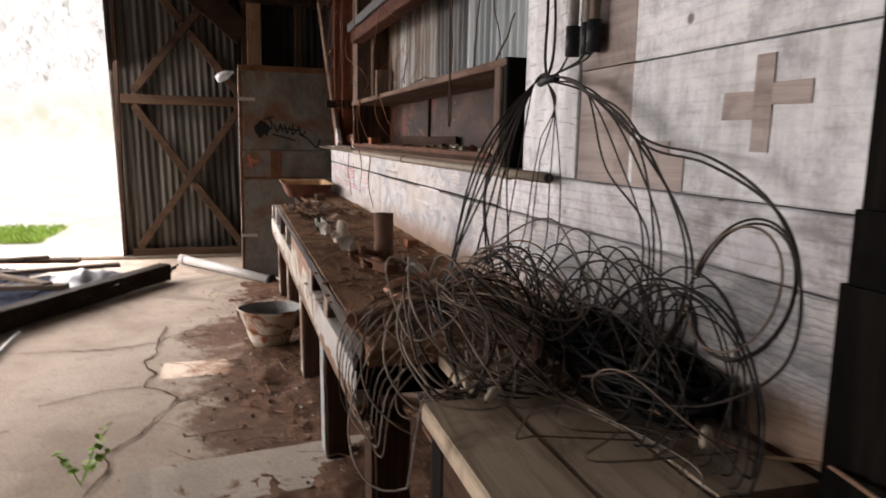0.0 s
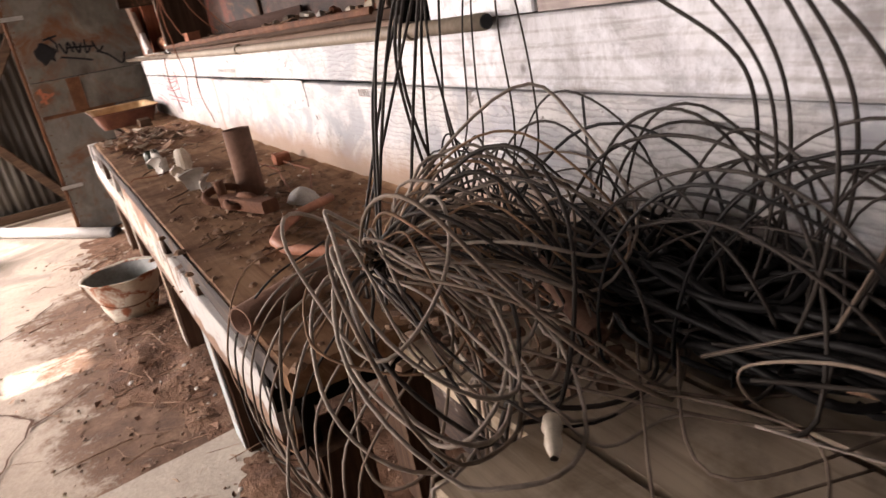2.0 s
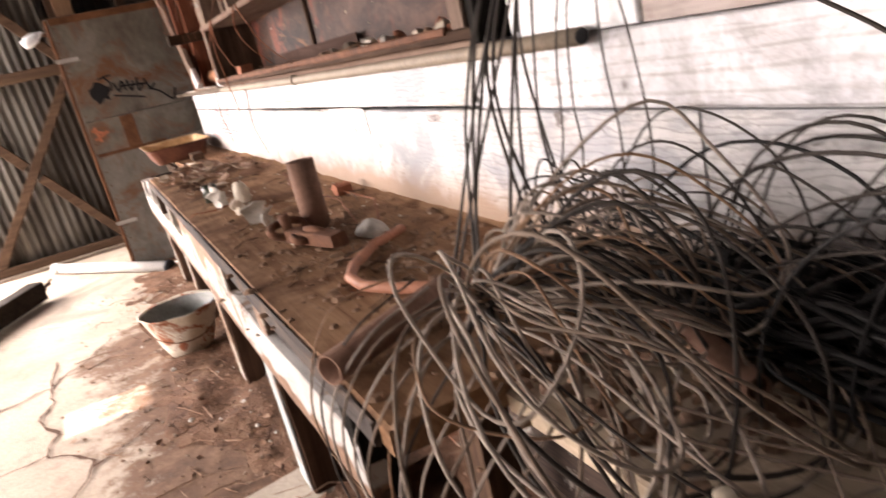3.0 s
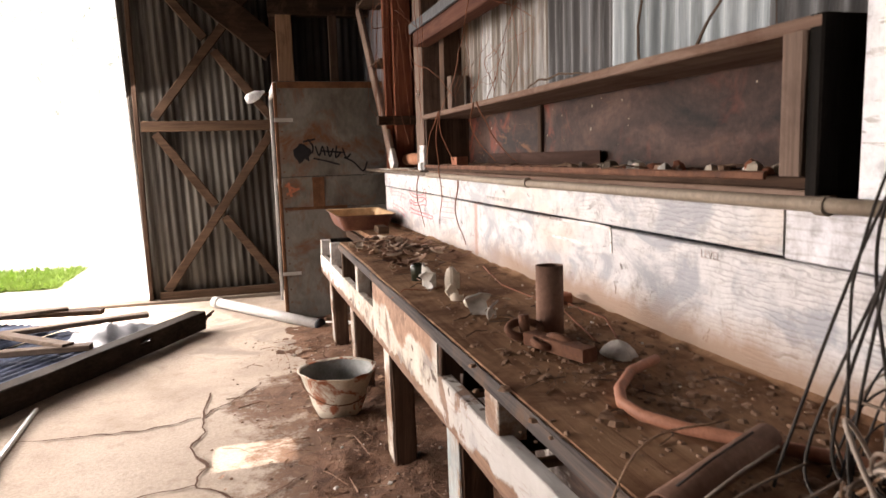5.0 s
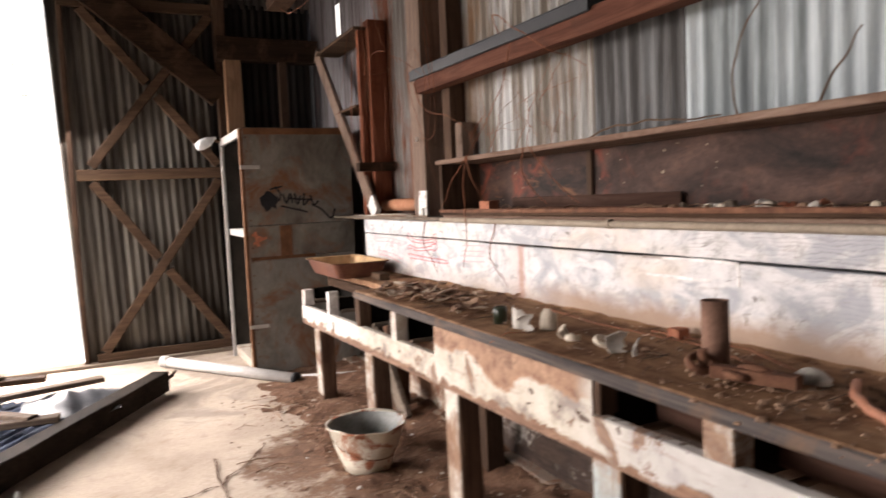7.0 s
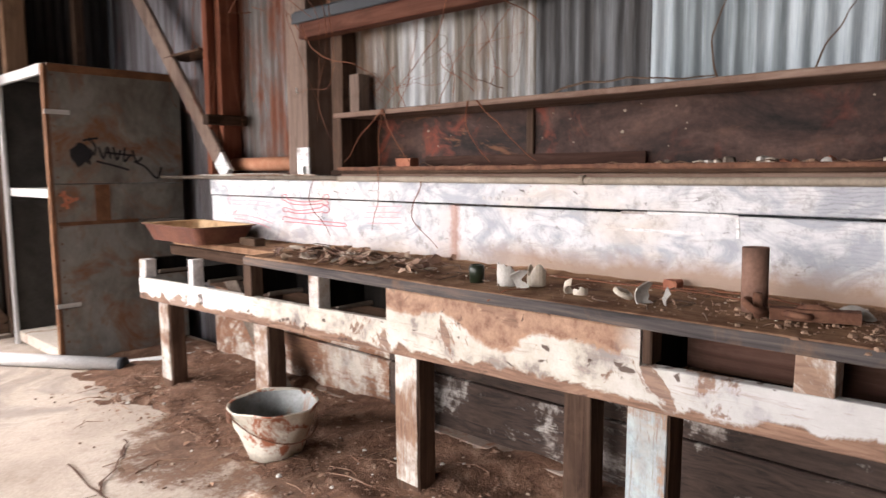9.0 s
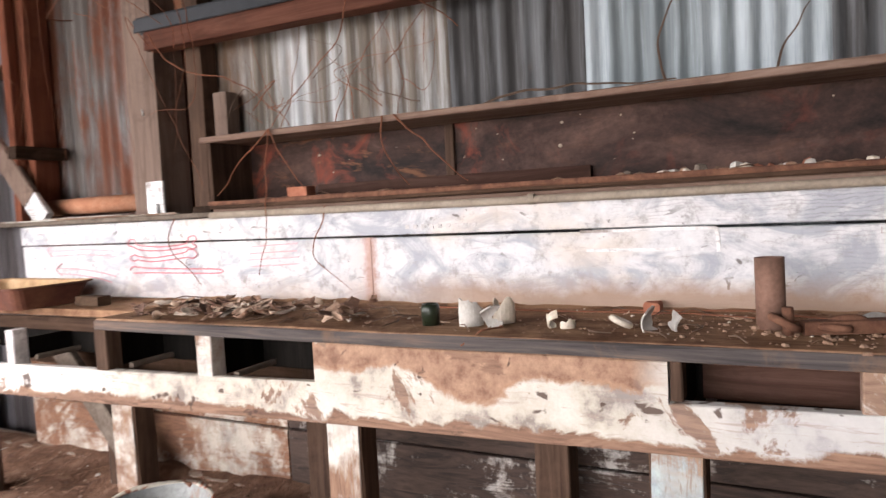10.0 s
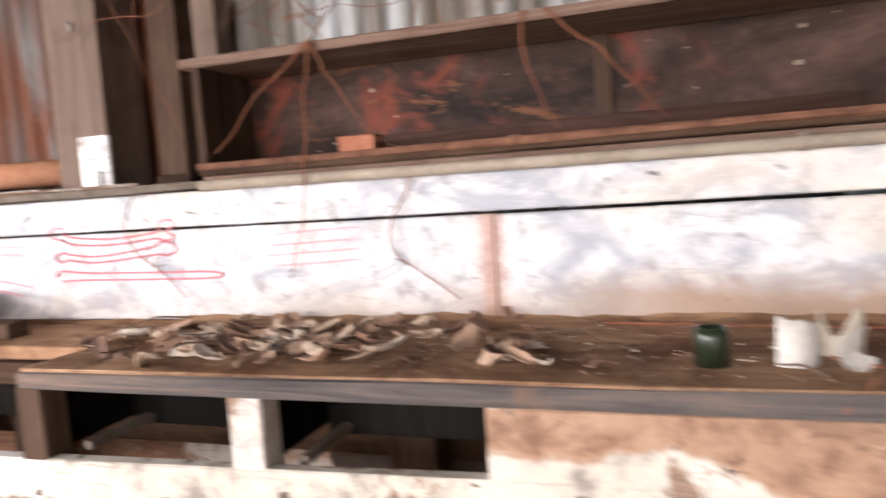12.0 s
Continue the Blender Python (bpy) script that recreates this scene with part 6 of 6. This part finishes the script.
for u, v in zip(rows, rows[1:]):
    for j in range(2):
        bm.faces.new((u[j], v[j], v[j + 1], u[j + 1]))
tagged(part("dust_bank", bm, DUSTY, smooth=True), "brown dust settled along the foot of the boards", "dust", kind="stuff")

# ---- floor details ----
def bank_z(x, y):
    """Height of the soil that has banked up under the bench."""
    k = (x - 0.45) / 0.9
    return -0.012 + 0.1 * max(0, k) * (0.75 + 0.6 * noise.noise(Vector((x * 1.5, y * 1.5, 0)))) + 0.03 * noise.noise(Vector((x * 4, y * 4, 3))) + 0.016 * noise.noise(Vector((x * 11, y * 11, 3))) + 0.008 * noise.noise(Vector((x * 27, y * 27, 3)))


def on_soil(x, y):
    """A point on whichever lies higher, the floor or the soil."""
    return (x, y, max(0.003, bank_z(x, y) if 0.46 < x < 1.44 and 3.05 < y < 8.15 else 0.003))


bm = bmesh.new()
bmesh.ops.create_grid(bm, x_segments=40, y_segments=110, size=0.5)
for v in bm.verts:
    x, y = 0.95 + v.co.x * 1.0, 5.6 + v.co.y * 5.2
    v.co = Vector((x, y, bank_z(x, y)))
tagged(part("dirt_bank", bm, DIRT, smooth=True), "bank of red-brown soil under the bench", "soil", kind="stuff")
strip = thing("cement_strip", "pale raised cement strip across the dirty floor", "strip")
bm = bmesh.new()
bar(bm, (0.1, 3.795, 0.006), (1.3, 3.935, 0.012), 0.42, 0.045, seg=12, jit=0.003, cham=0.012)
part("strip", bm, SLAB, strip)
bm = bmesh.new()
bmesh.ops.create_grid(bm, x_segments=50, y_segments=30, size=0.5)
for v in bm.verts:
    x, y = 0.78 + v.co.x * 1.04, 3.72 + v.co.y * 0.46
    k = 1.1 - 3.2 * (v.co.x - 0.15) ** 2 - 4.5 * (v.co.y + 0.05) ** 2
    v.co = Vector((x, y, 0.008 + 0.034 * k + 0.03 * noise.noise(Vector((x * 6, y * 6, 9))) + 0.008 * noise.noise(Vector((x * 25, y * 25, 9)))))
tagged(part("strip_soil", bm, DIRT, smooth=True), "loose brown soil lying on the cement strip", "soil", kind="stuff")

RF = random.Random(11)
crack_paths = [[(0.03, 6.35), (0.01, 5.95), (0.03, 5.7), (-0.03, 5.5), (0.06, 5.3), (0.02, 5.1), (0.17, 4.95), (0.2, 4.8), (0.13, 4.6), (0.09, 4.42), (-0.02, 4.25), (0.0, 4.05), (-0.1, 3.7)],
               [(0.01, 5.95), (0.2, 6.2), (0.34, 6.45)], [(0.02, 5.1), (-0.2, 5.05), (-0.45, 4.9)], [(0.2, 4.8), (0.4, 4.95), (0.5, 5.05)], [(-0.5, 4.6), (-0.7, 4.35), (-0.9, 4.0)], [(-0.9, 5.9), (-0.3, 5.85), (0.0, 5.92)]]
for path in crack_paths:
    bm = bmesh.new()
    p = smooth_path([(x, y, 0) for x, y in path], 60)
    prev = None
    for i, q in enumerate(p):
        d = (p[min(i + 1, len(p) - 1)] - p[max(i - 1, 0)]).normalized()
        s = Vector((-d.y, d.x, 0)) * (0.003 + 0.012 * abs(noise.noise(q * 9)))
        q = q + Vector((0.025 * noise.noise(q * 12), 0.025 * noise.noise(q * 12 + Vector((5, 5, 5))), 0))
        z = 0.006 * noise.noise(Vector((q.x, q.y, 0)) * 0.9) + 0.0055
        pair = [bm.verts.new((q.x + s.x, q.y + s.y, z)), bm.verts.new((q.x - s.x, q.y - s.y, z))]
        if prev:
            bm.faces.new((prev[0], pair[0], pair[1], prev[1]))
        prev = pair
    ob = part("crack", bm, CRACK, floor, "dirt-filled crack")

bits("floor_litter", LEAF, [leaf(on_soil(min(1.33, RF.gauss(0.82, 0.28)), RF.uniform(3.2, 7.2)), RF.uniform(0.015, 0.05), RF) for _ in range(240)]
     + [twig(on_soil(min(1.3, RF.gauss(0.75, 0.28)), RF.uniform(3.2, 7.4)), RF.uniform(0.05, 0.28), RF.uniform(0.0012, 0.0035), RF) for _ in range(120)], "dead leaves and twigs on the dirty floor", "litter")
bits("floor_clods", SOIL_SCRAP, [clod(on_soil(min(1.33, RF.gauss(0.85, 0.28)), RF.uniform(3.2, 7.5)), 0.002 + 0.011 * RF.random() ** 3, RF) for _ in range(2600)]
     + [clod((RF.uniform(-1.5, 0.8), RF.uniform(3.0, 8.8), 0.002), RF.uniform(0.0012, 0.003), RF) for _ in range(200)], "crumbs of soil on the floor", "soil")
bits("pale_rubble", WHITE_CHIP, [clod(on_soil(min(1.33, RF.gauss(0.95, 0.2)), RF.uniform(3.4, 7.2)), RF.uniform(0.004, 0.016), RF) for _ in range(70)], "pale chips of plaster in the dirt", "rubble")

# a green shoot in a floor crack
sp = thing("green_shoot", "small green shoot growing from a floor crack", "plant")
for k, (dx, dy, L) in enumerate(((0.1, 0.06, 0.2), (-0.05, -0.1, 0.17), (0.12, -0.12, 0.16))):
    base = Vector((-0.08, 3.98, 0))
    tip = base + Vector((dx, dy, L))
    bm = bmesh.new()
    tube(bm, [base, base.lerp(tip, 0.5) + Vector((0, 0, 0.03)), tip], 0.003, 5, True, 0.0015)
    part("stem", bm, GREEN, sp)
    for j in range(9):
        bm = bmesh.new()
        leaf(base.lerp(tip, 0.25 + 0.09 * j) + Vector((RF.uniform(-0.012, 0.012), RF.uniform(-0.012, 0.012), 0.015)), 0.05, RF)(bm)
        part("leaflet", bm, GREEN, sp)

# ---- dry vines over the iron and the box ----
RV = random.Random(5)
vine = thing("dry_vines", "thin dry vines hanging over the iron and the box", "vine")


def vine_strand(ctrl, r=0.0022, material=None):
    bm = bmesh.new()
    p = smooth_path(ctrl, 26)
    p = [q + Vector((0.006 * noise.noise(q * 14), 0.014 * noise.noise(q * 11 + Vector((3, 1, 7))), 0.014 * noise.noise(q * 9))) for q in p]
    tube(bm, p, r, 4, True, r * 0.5)
    part("strand", bm, material or VINE, vine)


for y, yt, zt in ((5.7, 5.55, 2.35), (5.62, 5.9, 2.2), (5.4, 5.1, 2.1), (5.3, 5.45, 1.95), (5.1, 5.3, 2.3)):
    vine_strand([(1.5, y, 1.63), (1.56, (y + yt) / 2 + RV.uniform(-0.1, 0.1), 1.85), (1.55, yt, zt)])
    vine_strand([(1.55, y, 1.8), (1.56, y + RV.uniform(-0.2, 0.2), 1.75), (1.57, y + RV.uniform(-0.4, 0.4), 1.85 + RV.uniform(-0.1, 0.15))], 0.0016)
for ctrl in ([(1.31, 5.6, 1.63), (1.3, 5.75, 1.5), (1.31, 5.9, 1.36)], [(1.31, 5.6, 1.63), (1.3, 5.62, 1.45), (1.33, 5.66, 1.2), (1.33, 5.72, 1.02)], [(1.31, 5.6, 1.63), (1.3, 5.52, 1.5), (1.34, 5.44, 1.36)],
             [(1.32, 5.05, 1.62), (1.31, 5.05, 1.5), (1.4, 5.0, 1.36)], [(1.32, 5.0, 1.62), (1.33, 4.85, 1.48), (1.4, 4.75, 1.36)], [(1.33, 5.35, 1.3), (1.335, 5.42, 1.1), (1.33, 5.25, 0.96)],
             [(1.34, 6.3, 2.12), (1.3, 6.1, 1.95), (1.33, 5.8, 1.85), (1.4, 5.6, 1.7)], [(1.36, 5.3, 2.2), (1.28, 5.2, 2.25), (1.3, 4.95, 2.1), (1.5, 4.8, 1.95)], [(1.34, 6.2, 1.3), (1.335, 6.25, 1.15), (1.33, 6.05, 0.98)]):
    vine_strand(ctrl, 0.0038)
for ctrl in ([(1.55, 4.05, 1.63), (1.56, 4.07, 1.85), (1.53, 3.85, 2.12)], [(1.5, 3.72, 1.63), (1.54, 3.68, 1.75), (1.56, 3.62, 1.85)], [(1.5, 3.2, 2.05), (1.45, 3.25, 2.3), (1.44, 3.15, 2.6)], [(1.42, 4.75, 1.63), (1.4, 4.4, 1.66), (1.42, 4.0, 1.64)]):
    vine_strand(ctrl, 0.005, TWIG)
for ctrl in ([(0.98, 8.1, 3.0), (0.95, 7.6, 2.85), (1.1, 7.0, 2.9), (1.3, 6.7, 2.7)], [(1.4, 6.9, 2.3), (1.2, 6.8, 2.25), (1.2, 6.5, 2.35), (1.36, 6.2, 2.15)], [(1.42, 7.2, 2.9), (1.38, 6.9, 2.5), (1.38, 6.6, 2.3)]):
    vine_strand(ctrl, 0.003)

for ctrl in ([(1.01, 2.65, 2.17), (1.01, 2.64, 1.77), (1.01, 2.63, 1.42), (1.00, 2.61, 1.46), (1.01, 2.62, 1.61)],
             [(1.36, 3.3, 2.2), (1.34, 3.28, 1.9), (1.36, 3.24, 1.64)], [(1.38, 5.2, 2.2), (1.34, 5.25, 1.95), (1.36, 5.5, 1.75), (1.32, 5.6, 1.63)]):
    vine_strand(ctrl, 0.003, TWIG if ctrl[0][1] < 4.6 else VINE)
for _ in range(8):
    y, z = RV.uniform(4.9, 6.0), RV.uniform(1.64, 1.85)
    vine_strand([(1.45, y, z), (1.5, y + RV.uniform(-0.25, 0.25), z + RV.uniform(0.05, 0.2)), (1.54, y + RV.uniform(-0.5, 0.5), z + RV.uniform(0.0, 0.25))], RV.uniform(0.0014, 0.0026), RV.choice((VINE, TWIG)))
for _ in range(14):
    y = RV.uniform(6.2, 7.6)
    vine_strand([(1.38, y, RV.uniform(1.9, 2.9)), (1.34, y + RV.uniform(-0.3, 0.3), RV.uniform(1.7, 2.2)), (1.36, y + RV.uniform(-0.4, 0.4), RV.uniform(1.4, 1.8))], 0.0022)

# red drawn outlines of spanners on the board, and a bracket's ghost outline
marks = thing("drawn_outlines", "faded red drawn outlines of spanners on the white board", "drawing")


def stroke(pts, w=0.007, material=RED_MARK):
    bm = bmesh.new()
    p = smooth_path([(XB - 0.0045, y, z) for y, z in pts], max(14, 4 * len(pts)))
    ribbon(bm, p, (1, 0, 0), w, 0.0015)
    part("stroke", bm, material, marks)


for pts in (
        [(6.515, 1.151), (6.549, 1.160), (6.541, 1.184), (6.506, 1.187), (6.498, 1.169), (6.465, 1.157), (6.323, 1.149), (6.167, 1.161), (6.147, 1.187), (6.111, 1.196), (6.096, 1.179), (6.123, 1.162), (6.099, 1.147), (6.126, 1.136), (6.160, 1.144)],
        [(6.515, 1.151), (6.467, 1.136), (6.325, 1.131), (6.160, 1.144)],
        [(6.482, 1.093), (6.522, 1.083), (6.545, 1.101), (6.509, 1.114), (6.480, 1.105), (6.375, 1.098), (6.189, 1.118), (6.152, 1.133), (6.113, 1.130), (6.098, 1.110), (6.126, 1.093), (6.156, 1.098)],
        [(6.482, 1.087), (6.377, 1.080), (6.156, 1.098)],
        [(6.553, 1.037), (6.526, 1.056), (6.428, 1.049), (6.196, 1.045), (5.973, 1.042), (5.975, 1.025), (6.198, 1.025), (6.431, 1.027), (6.529, 1.025)]):
    stroke(pts, 0.006)
for pts in (
        [(7.172, 1.157), (7.114, 1.140), (6.883, 1.145), (6.659, 1.134)],
        [(7.118, 1.114), (6.887, 1.119), (6.672, 1.109)],
        [(7.135, 1.164), (7.175, 1.137), (7.131, 1.110)],
        [(7.103, 1.050), (6.953, 1.047), (6.788, 1.031), (6.658, 1.009)],
        [(7.107, 1.023), (6.957, 1.017), (6.792, 0.999), (6.688, 0.980)],
        [(7.064, 1.078), (7.116, 1.043), (7.073, 1.011)]):
    stroke(pts, 0.006, RED_FAINT)
for pts in (
        [(5.770, 1.139), (5.642, 1.145), (5.520, 1.149)],
        [(5.784, 1.109), (5.655, 1.114), (5.525, 1.118)],
        [(5.793, 1.082), (5.664, 1.087), (5.520, 1.092)],
        [(5.776, 1.053), (5.648, 1.058), (5.515, 1.064)]):
    stroke(pts, 0.005, RED_FAINT)
for p in ([(4.32, 1.163), (3.93, 1.165), (3.89, 1.15), (3.885, 1.09)], [(4.3, 1.1), (4.0, 1.1)]):
    stroke(p, 0.01, WHITE_RUBBED)

# lettering on the board
def lettering(name, words, y, z, size, material, parent):
    cu = bpy.data.curves.new(name, "FONT")
    cu.body, cu.size, cu.extrude = words, size, 0.0006
    tmp = new(name, cu)
    me = bpy.data.meshes.new_from_object(tmp.evaluated_get(bpy.context.evaluated_depsgraph_get()))
    bpy.data.objects.remove(tmp)
    me.materials.clear()
    me.materials.append(material)
    ob = new(name, me)
    ob.parent = parent
    ob.matrix_basis = Matrix.Translation((XB - 0.0042, y, z)) @ pose(0, 0, 0, 90, 0, -90)
    return ob


lettering("lettering", "LEVEL", 3.46, 1.135, 0.028, LETTER, marks)["label"] = "faded stencilled word"
for k in range(9):
    y = 4.99 - 0.035 * k
    bm = bmesh.new()
    slab(bm, XB - 0.0047, XB - 0.0033, y - 0.008, y + 0.008, 1.193, 1.208, 0.0002, 0.0003)
    part("worn_letter", bm, LETTER_FAINT, marks, "letter worn past reading")

# ---- outside the doorway ----
RG = random.Random(9)


def blade(p, h):
    def f(bm):
        a = RG.uniform(0, 6.28)
        d = Vector((math.cos(a), math.sin(a), 0)) * 0.02
        q = Vector(p)
        bm.faces.new([bm.verts.new(q - d), bm.verts.new(q + d), bm.verts.new(q + Vector((RG.uniform(-0.1, 0.1), RG.uniform(-0.1, 0.1), h)))])
    return f


bits("grass", BLADE, [blade((RG.uniform(-3.4, -1.95), 11.2 + 1.5 * RG.random() ** 1.4, -0.06), RG.uniform(0.04, 0.11)) for _ in range(3600)], "bright green grass outside the doorway", "grass")

# backdrop with its own glow in place of the overexposed daylight outside
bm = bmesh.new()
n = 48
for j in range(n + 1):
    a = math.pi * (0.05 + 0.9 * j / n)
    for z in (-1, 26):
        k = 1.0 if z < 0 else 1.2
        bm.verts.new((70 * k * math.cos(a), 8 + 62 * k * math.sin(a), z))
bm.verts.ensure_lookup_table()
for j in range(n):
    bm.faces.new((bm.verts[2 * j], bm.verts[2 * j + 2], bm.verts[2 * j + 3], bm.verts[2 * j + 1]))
tagged(part("backdrop", bm, mat_distance_glow()), "hazy distance beyond the doorway, a backdrop that glows by itself", "backdrop", kind="structure")
